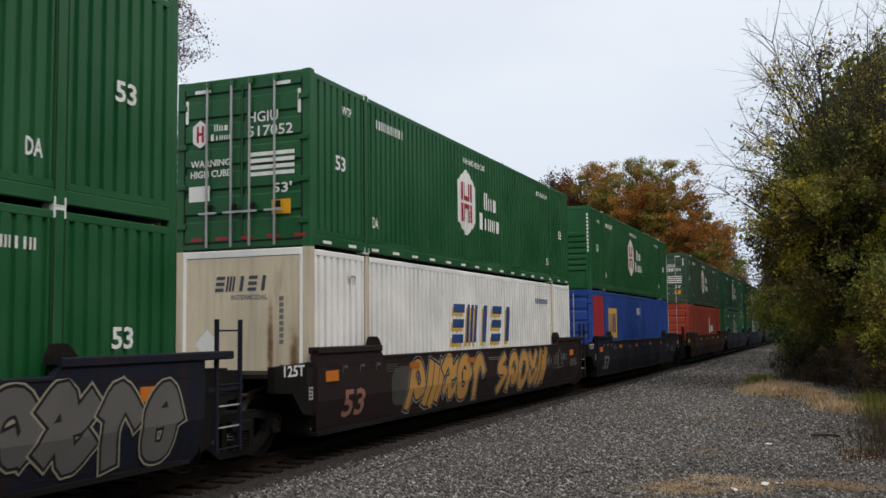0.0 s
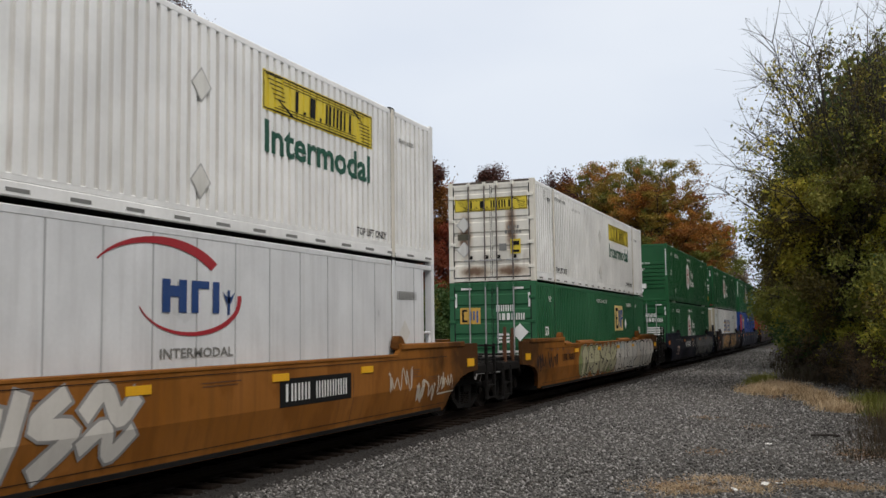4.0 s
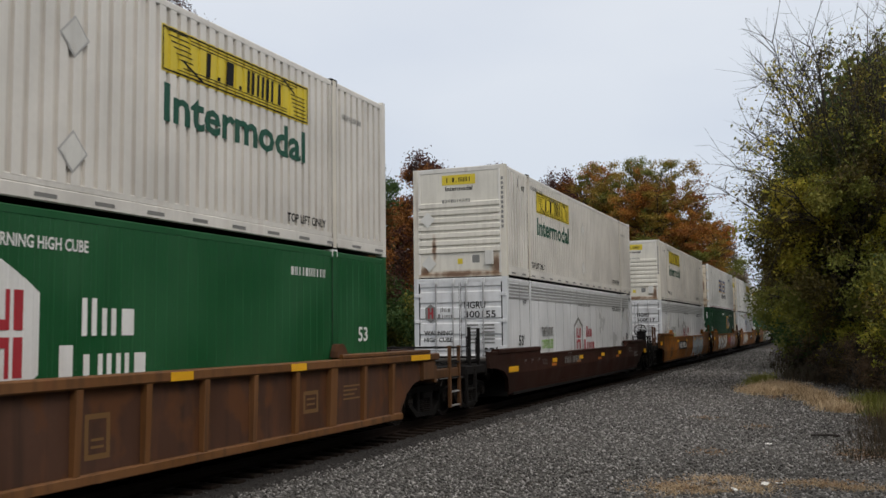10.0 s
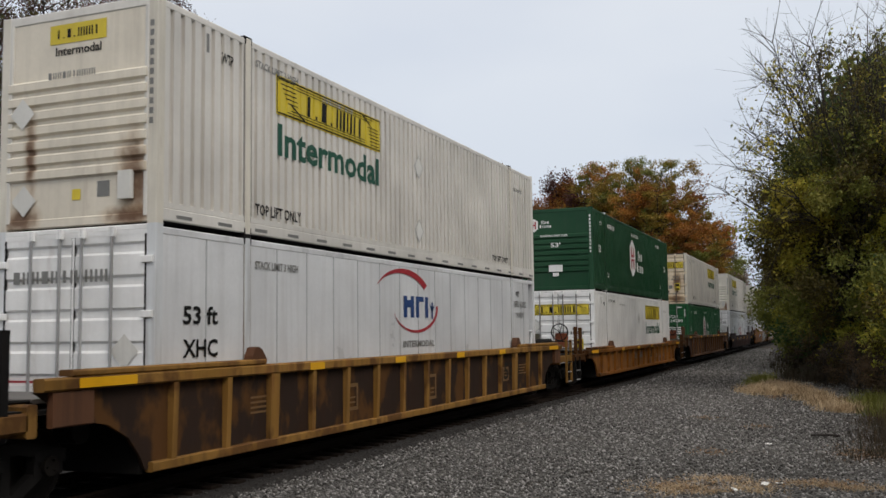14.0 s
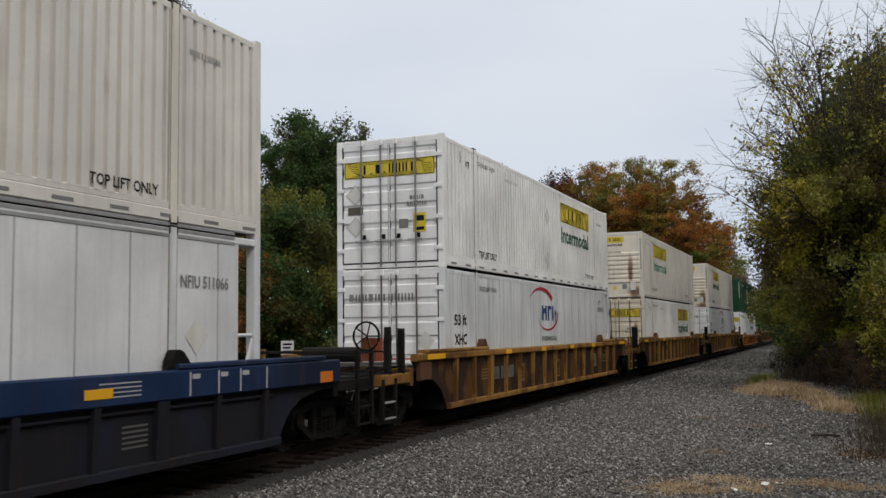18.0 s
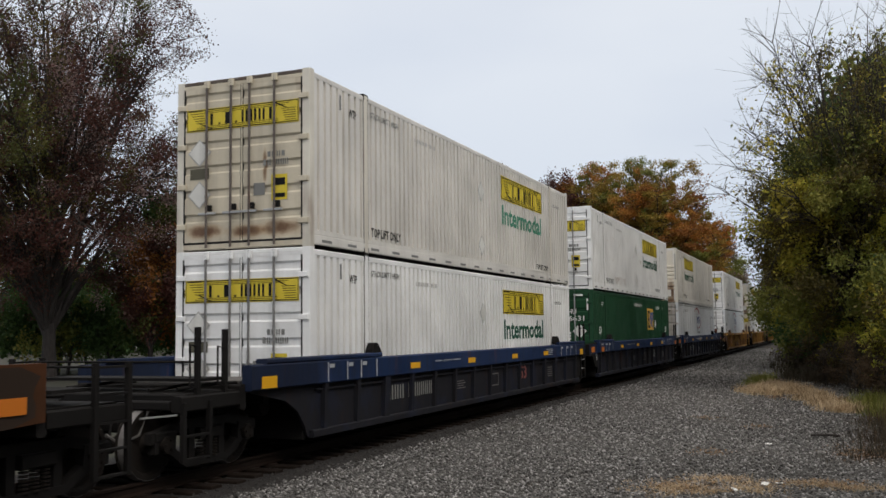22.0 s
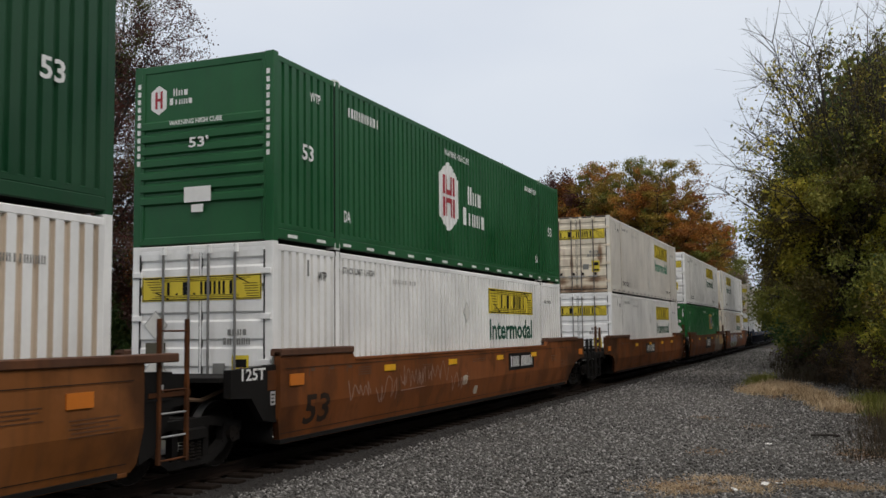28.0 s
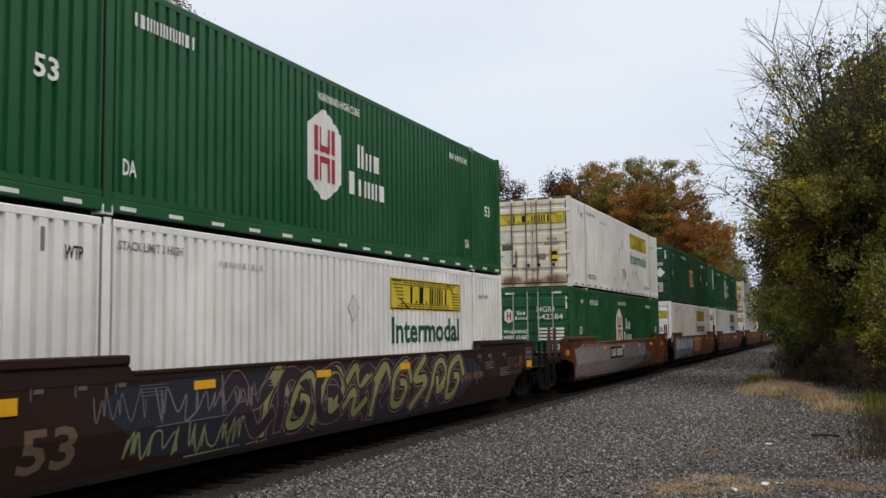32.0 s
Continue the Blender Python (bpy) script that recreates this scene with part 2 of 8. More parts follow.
def stone_mat(name, cols):
    m, n, l, b = base_nodes(name)
    g = n.new("ShaderNodeNewGeometry")
    r = n.new("ShaderNodeValToRGB")
    r.color_ramp.elements[0].color = (*cols[0], 1)
    r.color_ramp.elements[1].color = (*cols[-1], 1)
    for i, c in enumerate(cols[1:-1]):
        r.color_ramp.elements.new(0.72).color = (*c, 1)
    l.new(g.outputs["Random Per Island"], r.inputs[0])
    tc = n.new("ShaderNodeTexCoord")
    f = noise_fac(n, l, tc.outputs["Object"], 40.0, 3.0)
    l.new(mix_col(n, l, scaled(n, l, f, 0.35), r.outputs[0], (0.06, 0.055, 0.05)), b.inputs["Base Color"])
    b.inputs["Roughness"].default_value = 0.9
    return m


def soil_mat():
    m, n, l, b = base_nodes("verge_soil")
    tc = n.new("ShaderNodeTexCoord")
    v = tc.outputs["Object"]
    a = noise_fac(n, l, v, 0.5, 5.0)
    f = noise_fac(n, l, v, 9.0, 4.0)
    c = mix_col(n, l, a, (0.018, 0.024, 0.009), (0.042, 0.034, 0.018))
    l.new(mix_col(n, l, scaled(n, l, f, 0.5), c, (0.014, 0.012, 0.008)), b.inputs["Base Color"])
    b.inputs["Roughness"].default_value = 0.95
    return m


WHITE = (0.86, 0.86, 0.845)
M_WHITE = paint("white_container_paint", WHITE, 0.08, 0.0, 0.45)
M_CREAM = paint("cream_container_paint", (0.71, 0.685, 0.635), 0.12, 0.08, 0.5)
M_GRIME = paint("settled_grime", (0.74, 0.73, 0.70), 0.25, 0.03, 0.6)
M_GRIME_CREAM = paint("settled_cream_grime", (0.64, 0.605, 0.55), 0.3, 0.12, 0.6)
M_GRIME_TAN = paint("settled_tan_grime", (0.60, 0.50, 0.39), 0.3, 0.2, 0.6)
M_COOL = paint("cool_white_panel", (0.68, 0.70, 0.715), 0.45, 0.0, 0.4)
M_NOSE_LIGHT = paint("lightly_rusted_front", (0.72, 0.69, 0.61), 0.2, 0.15, 0.55, spots=((0.0, 0.1, 1.3, 0.1), (-0.7, 0.75, 0.07, 0.4), (1.0, 0.3, 0.16, 0.35), (-1.0, 0.2, 0.2, 0.15)))
M_FRONT_TAN = paint("flat_tan_front", (0.62, 0.54, 0.40), 0.3, 0.2, 0.55, spots=((0.55, 1.3, 0.07, 0.9), (1.0, 0.9, 0.12, 0.8), (-0.2, 0.15, 1.0, 0.2)))
M_DOOR_CLEAN = paint("white_door_paint", (0.86, 0.86, 0.85), 0.1, 0.08, 0.45)
M_DOOR_RUST = paint("rusty_white_door", (0.75, 0.67, 0.53), 0.2, 0.45, 0.55, spots=((0.0, 0.12, 1.4, 0.2), (-0.7, 0.45, 0.5, 0.16), (0.7, 0.5, 0.5, 0.14), (0.9, 1.4, 0.12, 0.5), (-0.2, 1.1, 0.08, 0.5)))
M_DOOR_GRIM = paint("grimy_grey_door", (0.40, 0.375, 0.34), 0.55, 0.35, 0.55, spots=((0.62, 0.75, 0.16, 0.5), (0.85, 0.3, 0.4, 0.3), (-0.75, 0.3, 0.45, 0.25), (0.1, 0.2, 0.25, 0.4)))
M_DOOR_LOW = paint("door_rusted_at_foot", (0.74, 0.68, 0.55), 0.2, 0.15, 0.55, spots=((-0.7, 0.2, 0.5, 0.22), (0.1, 0.15, 0.5, 0.16), (0.75, 0.22, 0.45, 0.24), (-0.55, 0.9, 0.06, 0.4), (0.2, 0.8, 0.05, 0.5)))
M_DOOR_SAND = paint("sandy_cream_door", (0.62, 0.555, 0.43), 0.2, 0.1, 0.55, spots=((-0.75, 0.33, 0.42, 0.13), (0.1, 0.3, 0.4, 0.12), (0.75, 0.33, 0.4, 0.14), (0.45, 1.35, 0.05, 0.3)))
M_DOOR_BURN = paint("burnt_white_door", (0.76, 0.73, 0.65), 0.15, 0.3, 0.55, spots=((-0.80, 1.35, 0.22, 0.65), (0.60, 1.5, 0.17, 0.75), (-0.5, 0.3, 0.5, 0.18), (0.6, 0.3, 0.5, 0.18)))
M_NOSE_RUST = paint("rust_streaked_front", (0.74, 0.68, 0.57), 0.18, 0.3, 0.55, spots=((0.74, 1.2, 0.13, 0.75), (-0.62, 1.2, 0.1, 0.5), (0.9, 0.25, 0.35, 0.3)))
M_NOSE_SPOT = paint("rust_spotted_front", (0.74, 0.68, 0.57), 0.18, 0.2, 0.55, spots=((-0.74, 1.0, 0.1, 0.6), (0.95, 0.6, 0.26, 0.6), (0.85, 0.12, 0.45, 0.14), (-0.9, 0.15, 0.35, 0.2)))
M_DOOR_RUST2 = paint("very_rusty_door", (0.72, 0.61, 0.45), 0.22, 0.6, 0.6, spots=((-0.84, 1.15, 0.2, 0.62), (0.72, 1.2, 0.28, 0.7), (-0.3, 0.35, 0.9, 0.2), (0.7, 0.3, 0.5, 0.25)))
M_GREEN = paint("green_container_paint", (0.008, 0.090, 0.026), 0.16, 0.0, 0.42, dirt_col=(0.03, 0.05, 0.03))
M_GREEN2 = paint("deep_green_container_paint", (0.006, 0.056, 0.020), 0.2, 0.0, 0.45, dirt_col=(0.03, 0.05, 0.035))
M_LEAFGREEN = paint("leaf_green_container_paint", (0.008, 0.125, 0.025), 0.12, 0.05, 0.42)
M_FADEGREEN = paint("faded_green_container_paint", (0.018, 0.115, 0.045), 0.16, 0.0, 0.5, dirt_col=(0.03, 0.05, 0.035))
M_POST = paint("grimy_cream_post", (0.70, 0.66, 0.57), 0.3, 0.35, 0.55)
M_DARKGREEN = paint("dark_green_container_paint", (0.03, 0.075, 0.04), 0.3, 0.0, 0.5)
M_BLUE = paint("blue_container_paint", (0.012, 0.06, 0.30), 0.15, 0.0, 0.45)
M_RED = paint("red_container_paint", (0.36, 0.045, 0.018), 0.2, 0.0, 0.45)
M_HOLDER = paint("painted_placard_holder", (0.68, 0.67, 0.63), 0.2, 0.1, 0.5)
M_GALV = paint("dull_grating_steel", (0.09, 0.085, 0.08), 0.4, 0.3, 0.6)
M_STEEL = paint("galvanised_steel", (0.42, 0.42, 0.42), 0.35, 0.25, 0.45, 0.5)
M_BLACK = paint("black_grease_steel", (0.012, 0.011, 0.0105), 0.1, 0.0, 0.7, fade=0.3)
M_SOOT = paint("sooty_header_paint", (0.10, 0.08, 0.065), 0.5, 0.5, 0.7, dirt_col=(0.04, 0.03, 0.025))
M_PANELSEAM = paint("grey_panel_seam", (0.44, 0.45, 0.455), 0.4, 0.0, 0.5)
M_JOINT = paint("joint_dirt", (0.30, 0.28, 0.25), 0.6, 0.6, 0.7)
M_RUBBER = paint("dark_seal", (0.02, 0.02, 0.02), 0.1, 0.0, 0.7)
M_ORANGE = paint("orange_car_paint", (0.27, 0.102, 0.016), 0.32, 0.22, 0.55, dirt_col=(0.075, 0.036, 0.016), ends=0.85, flake=(0.20, 0.074, 0.014))
M_RUSTORANGE = paint("red_orange_car_paint", (0.188, 0.059, 0.0145), 0.34, 0.3, 0.55, dirt_col=(0.07, 0.035, 0.02), ends=0.8, flake=(0.118, 0.043, 0.016))
M_DULLORANGE = paint("dull_orange_car_paint", (0.205, 0.074, 0.018), 0.38, 0.3, 0.55, dirt_col=(0.07, 0.035, 0.02), ends=0.8)
M_DARKRUST = paint("dark_rust_rail_paint", (0.085, 0.034, 0.015), 0.4, 0.4, 0.6, dirt_col=(0.03, 0.018, 0.012))
M_YELLOWCAR = paint("worn_yellow_car_paint", (0.30, 0.155, 0.036), 0.55, 0.6, 0.6, flake=(0.10, 0.045, 0.018), dirt_col=(0.06, 0.035, 0.02), ends=0.3)
M_BROWNPANEL = paint("sooty_brown_panel", (0.036, 0.022, 0.016), 0.55, 0.5, 0.65, flake=(0.12, 0.055, 0.018), dirt_col=(0.022, 0.017, 0.014))
M_ORANGESOOT = paint("sooty_orange_panel", (0.29, 0.115, 0.02), 0.5, 0.4, 0.6, dirt_col=(0.06, 0.03, 0.014), flake=(0.16, 0.06, 0.018))
M_MIDROD = paint("weathered_grey_rod", (0.20, 0.195, 0.19), 0.4, 0.2, 0.5, 0.3)
M_ROD = paint("dark_locking_rod", (0.11, 0.09, 0.08), 0.4, 0.3, 0.55)
M_RIB = paint("rusty_brown_rib_paint", (0.165, 0.07, 0.02), 0.6, 0.5, 0.6, dirt_col=(0.04, 0.022, 0.014), ends=0.5)
M_RIBPANEL = paint("rusty_brown_panel", (0.072, 0.03, 0.015), 0.6, 0.5, 0.65, dirt_col=(0.03, 0.018, 0.012), flake=(0.12, 0.046, 0.016))
M_BROWN = paint("dark_brown_car_paint", (0.04, 0.016, 0.011), 0.4, 0.25, 0.6, dirt_col=(0.03, 0.022, 0.018), ends=0.4)
M_SOOTBROWN = paint("sooty_dark_brown_car_paint", (0.030, 0.0175, 0.014), 0.5, 0.3, 0.65, dirt_col=(0.028, 0.018, 0.015))
M_DRAB = paint("grey_brown_car_paint", (0.024, 0.0175, 0.017), 0.5, 0.3, 0.65, dirt_col=(0.03, 0.018, 0.014))
M_NAVY = paint("dark_navy_car_paint", (0.015, 0.017, 0.028), 0.45, 0.35, 0.6, dirt_col=(0.026, 0.02, 0.017))
M_BLUECAR = paint("blue_car_sill_paint", (0.011, 0.027, 0.080), 0.42, 0.22, 0.55, dirt_col=(0.022, 0.02, 0.02), ends=0.55)
M_GREYBLUE = paint("sooty_blue_grey_panel", (0.017, 0.017, 0.021), 0.5, 0.4, 0.7, dirt_col=(0.022, 0.017, 0.014), flake=(0.018, 0.02, 0.032))
M_WHEEL = paint("worn_wheel_steel", (0.018, 0.015, 0.013), 0.3, 0.2, 0.6, 0.2)
M_TREAD = paint("bright_wheel_tread", (0.20, 0.19, 0.185), 0.3, 0.1, 0.6, 0.3)
M_STAKE = paint("sooty_brown_stake", (0.10, 0.040, 0.016), 0.6, 0.5, 0.65, dirt_col=(0.025, 0.015, 0.011))
M_RAIL = paint("rail_steel", (0.020, 0.013, 0.010), 0.3, 0.3, 0.7, 0.0)
M_TIE = paint("creosoted_tie_wood", (0.018, 0.0125, 0.0095), 0.4, 0.0, 0.9, fade=0.35, bump=0.6)
INKS = {}


def ink(key, col, rough=0.5):
    if key not in INKS:
        INKS[key] = paint("ink_" + key, col, 0.10, 0.0, rough, fade=0.08, bump=0.05)
    return INKS[key]


I_YELLOW = ink("yellow", (0.68, 0.53, 0.04))
I_BLACK = ink("black", (0.012, 0.012, 0.012))
I_GREEN = ink("logo_green", (0.006, 0.078, 0.046))
I_WHITE = ink("white", (0.78, 0.78, 0.76))
I_RED = ink("red", (0.36, 0.02, 0.03))
I_SLATE = ink("slate_navy", (0.045, 0.05, 0.075))
I_BLUE = ink("blue", (0.02, 0.06, 0.20))
I_LIME = ink("lime", (0.22, 0.42, 0.05))
I_GREY = ink("grey", (0.20, 0.20, 0.19))
I_AMBER = ink("amber", (0.78, 0.40, 0.008))
I_GOLD = ink("gold", (0.66, 0.40, 0.07))
M_GRAVEL, M_SOIL = gravel_mat(), soil_mat()

# ---- mesh tools ----
class Shape:
    """Collects vertices and faces of one mesh."""

    def __init__(self):
        self.v, self.f = [], []

    def box(self, x0, x1, y0, y1, z0, z1, c=0.0):
        """A box; c chamfers the edges along its longest side."""
        if c <= 0:
            i = len(self.v)
            self.v += [(x, y, z) for x in (x0, x1) for y in (y0, y1) for z in (z0, z1)]
            self.f += [tuple(i + k for k in q) for q in
                       ((0, 1, 3, 2), (4, 6, 7, 5), (0, 4, 5, 1), (2, 3, 7, 6), (0, 2, 6, 4), (1, 5, 7, 3))]
            return self
        d = (x1 - x0, y1 - y0, z1 - z0)
        ax = d.index(max(d))
        lim = ((x0, x1), (y0, y1), (z0, z1))
        a, b = [k for k in range(3) if k != ax]
        (a0, a1), (b0, b1) = lim[a], lim[b]
        poly = [(a0 + c, b0), (a1 - c, b0), (a1, b0 + c), (a1, b1 - c), (a1 - c, b1), (a0 + c, b1), (a0, b1 - c), (a0, b0 + c)]
        return self.prism(poly, ax, *lim[ax])

    def prism(self, poly, ax, lo, hi):
        """A polygon in the two other axes, drawn out along axis ax."""
        a, b = [k for k in range(3) if k != ax]
        i, m = len(self.v), len(poly)
        for t in (lo, hi):
            for p, q in poly:
                co = [0, 0, 0]
                co[ax], co[a], co[b] = t, p, q
                self.v.append(tuple(co))
        self.f.append(tuple(range(i, i + m)))
        self.f.append(tuple(range(i + 2 * m - 1, i + m - 1, -1)))
        for k in range(m):
            j = (k + 1) % m
            self.f.append((i + k, i + m + k, i + m + j, i + j))
        return self

    def tube(self, pts, radii, n=6, cap=True):
        """A round bar along points."""
        pts = [Vector(p) for p in pts]
        rings = []
        for k, p in enumerate(pts):
            d = (pts[min(k + 1, len(pts) - 1)] - pts[max(k - 1, 0)])
            d = d.normalized() if d.length > 1e-9 else Vector((0, 0, 1))
            up = Vector((0, 0, 1)) if abs(d.z) < 0.9 else Vector((1, 0, 0))
            s = d.cross(up).normalized()
            u = s.cross(d)
            r = radii[k] if isinstance(radii, (list, tuple)) else radii
            i = len(self.v)
            for q in range(n):
                a = 2 * math.pi * q / n
                self.v.append(tuple(p + (s * math.cos(a) + u * math.sin(a)) * r))
            rings.append(i)
        for a, b in zip(rings, rings[1:]):
            for q in range(n):
                w = (q + 1) % n
                self.f.append((a + q, a + w, b + w, b + q))
        if cap:
            self.f.append(tuple(rings[0] + q for q in range(n)))
            self.f.append(tuple(rings[-1] + q for q in range(n - 1, -1, -1)))
        return self

    def mesh(self, name):
        me = bpy.data.meshes.new(name)
        me.from_pydata(self.v, [], self.f)
        me.update()
        return me


CACHE = {}


def part(name, shape, material, parent, label="", key=None, at=None):
    """One mesh object under a thing; shape: a Shape, a mesh or a function that makes one. Alike parts share their mesh by key."""
    k = (key, material.name) if key else None
    me = CACHE.get(k) if k else None
    if me is None:
        s = shape() if callable(shape) else shape
        me = s.mesh(name) if isinstance(s, Shape) else s
        if not me.materials:
            me.materials.append(material)
        if k:
            CACHE[k] = me
    ob = new(name, me)
    ob.parent = parent
    if at is not None:
        ob.matrix_basis = at
    if label:
        tagged(ob, label)
    return ob


def thing(name, label, category, group="", at=None, kind=""):
    ob = new(name)
    ob.empty_display_size = 0.2
    if at is not None:
        ob.matrix_basis = at
    return tagged(ob, label, category, group, kind)


# ---- flat markings: two-dimensional outlines that are laid on a side ----
FONT = {}


def text2d(word, bold=0.022):
    """Vertices, faces and size of a word in the built-in font."""
    key = (word, bold)
    if key not in FONT:
        cu = bpy.data.curves.new("word", "FONT")
        cu.body, cu.size, cu.resolution_u, cu.offset = word, 1.0, 2, bold
        ob = bpy.data.objects.new("word", cu)
        scene.collection.objects.link(ob)
        me = bpy.data.meshes.new_from_object(ob.evaluated_get(bpy.context.evaluated_depsgraph_get()))
        vs = np.array([tuple(v.co)[:2] for v in me.vertices])
        fs = [tuple(p.vertices) for p in me.polygons]
        bpy.data.objects.remove(ob)
        bpy.data.curves.remove(cu)
        bpy.data.meshes.remove(me)
        FONT[key] = ((vs - vs.min(0)) / (vs.max(0) - vs.min(0)), fs)
    return FONT[key]


def words(word, u, v, w, h, slant=0.0, bold=0.022):
    """A word that fills the box from (u, v), w wide and h high."""
    vs, fs = text2d(word, bold)
    return [(u + a * w + slant * b * h, v + b * h) for a, b in vs], fs


def join2d(*items):
    vs, fs = [], []
    for a, b in items:
        i = len(vs)
        vs += a
        fs += [tuple(i + k for k in f) for f in b]
    return vs, fs


def rect(u, v, w, h, slant=0.0):
    return [(u, v), (u + w, v), (u + w + slant, v + h), (u + slant, v + h)], [(0, 1, 2, 3)]


def poly(pts):
    return list(pts), [tuple(range(len(pts)))]


def bars(n, u, v, w, h, slant=0.0, seed=1):
    """Characters that are not spelt out: plain upright bars, one or two for each."""
    r = random.Random(seed)
    return slabs("".join(r.choice("NNNIB") for _ in range(n)), u, v, w, h, slant)


SLAB = {"I": ((0.3, 0.4),), "N": ((0.0, 0.32), (0.6, 0.32)), "M": ((0.0, 0.24), (0.36, 0.24), (0.72, 0.24)), "B": ((0.04, 0.84),)}


def slabs(pattern, u, v, w, h, slant=0.0, low=0.74):
    """A mark in plain bars: one, two or three uprights or a block for each character, lower ones for small letters, = for stacked bars."""
    step, out = w / len(pattern), []
    for i, ch in enumerate(pattern):
        a, full = u + i * step, step * 0.8
        hh = h if ch.isupper() else h * low
        if ch == ".":
            out.append(rect(a + full * 0.3, v, full * 0.3, h * 0.16, slant * h * 0.16))
        elif ch == "=":
            for q in range(3):
                z = h * 0.39 * q
                out.append(rect(a + slant * z, v + z, full, h * 0.22, slant * h * 0.22))
        elif ch != " ":
            for o, b in SLAB[ch.upper()]:
                out.append(rect(a + o * full, v, b * full, hh, slant * hh))
    return join2d(*out)


def blob(u, v, w, h, seed, n=18, wob=0.16, power=3.4):
    """A rounded, uneven patch."""
    r = random.Random(seed)
    ph = [r.uniform(0, 6.28) for _ in range(3)]
    pts = []
    for i in range(n):
        a = 2 * math.pi * i / n
        c, s = math.cos(a), math.sin(a)
        k = (abs(c) ** power + abs(s) ** power) ** (-1 / power)
        k *= 1 + wob * (0.6 * math.sin(2 * a + ph[0]) + 0.5 * math.sin(3 * a + ph[1]) + 0.4 * math.sin(5 * a + ph[2]))
        pts.append((u + w / 2 + c * k * w / 2, v + h / 2 + s * k * h / 2))
    return poly(pts)


def arc_band(u, v, rx, ry, a0, a1, t0, t1, n=20):
    """A crescent from angle a0 to a1, tapering from thickness t0 to t1."""
    outer, inner = [], []
    for i in range(n + 1):
        f = i / n
        a = radians(a0 + (a1 - a0) * f)
        t = t0 + (t1 - t0) * f
        outer.append((u + math.cos(a) * rx, v + math.sin(a) * ry))
        inner.append((u + math.cos(a) * (rx - t), v + math.sin(a) * (ry - t)))
    vs = outer + inner
    fs = [(i, i + 1, n + 2 + i, n + 1 + i) for i in range(n)]
    return vs, fs


def ring(u, v, w, h, t):
    return join2d(rect(u, v, w, t), rect(u, v + h - t, w, t), rect(u, v + t, t, h - 2 * t), rect(u + w - t, v + t, t, h - 2 * t))


CL, CW, CH = 16.154, 2.591, 2.908       # a 53-foot container
HX = CW / 2
D_PRESS = 0.040                         # depth of the side pressings
POST = (1.92, 2.10)                     # lifting posts, from each end


def corrugation():
    """Places along a side and the depth of its pressings there, with a narrow open joint beside each lifting post."""
    ys, ds = [0.08, 0.16], [0.0, 0.0]
    d, edge = D_PRESS, [(0.16, POST[0]), (POST[1], CL - POST[1]), (CL - POST[0], CL - 0.16)]
    for k, (a, b) in enumerate(edge):
        if k:
            ys += [a - 0.02, a - 0.018, a + 0.010, a + 0.012]
            ds += [0.0, 0.075, 0.075, 0.0]
        n = round((b - a) / 0.208)
        p = (b - a) / n
        for i in range(n):
            o = a + i * p
            ys += [o + p * 0.30, o + p * 0.35, o + p * 0.65, o + p * 0.70]
            ds += [0.0, d, d, 0.0]
        if k < 2:
            ys += [b - 0.032, b - 0.030, b - 0.002, b]
            ds += [0.0, 0.075, 0.075, 0.0]
    ys.append(CL - 0.08)
    ds.append(0.0)
    return np.array(ys), np.array(ds)


CORR_Y, CORR_D = corrugation()


CREASE, LEAN = 0.78, 0.24        # a smooth car side leans in below its crease


def on_side(shape2d, plain=False, lift=0.004, x=HX, bend=False, follow=0.12):
    """Lays an outline on the side that faces +x; follow is how far it sinks into the corrugations."""
    vs, fs = shape2d
    bm = bmesh.new()
    bv = [bm.verts.new((0, a, b)) for a, b in vs]
    for f in fs:
        try:
            bm.faces.new([bv[k] for k in f])
        except ValueError:
            pass
    if not plain:
        lo, hi = min(a for a, _ in vs), max(a for a, _ in vs)
        for y in CORR_Y[(CORR_Y > lo + 1e-3) & (CORR_Y < hi - 1e-3)]:
            bmesh.ops.bisect_plane(bm, geom=bm.verts[:] + bm.edges[:] + bm.faces[:], plane_co=(0, float(y), 0), plane_no=(0, 1, 0), dist=1e-5)
    if bend:
        bmesh.ops.bisect_plane(bm, geom=bm.verts[:] + bm.edges[:] + bm.faces[:], plane_co=(0, 0, CREASE), plane_no=(0, 0, 1), dist=1e-5)
    for v in bm.verts:
        v.co.x = x + lift - (max(0.0, CREASE - v.co.z) * LEAN if bend else 0) - (0 if plain else follow * min(D_PRESS, float(np.interp(v.co.y, CORR_Y, CORR_D))))
    me = bpy.data.meshes.new("marking")
    bm.to_mesh(me)
    bm.free()
    return me


def on_end(shape2d, y=-0.012):
    """Lays an outline on the end that faces -y."""
    vs, fs = shape2d
    me = bpy.data.meshes.new("marking")
    me.from_pydata([(a, y, b) for a, b in vs], [], fs)
    return me


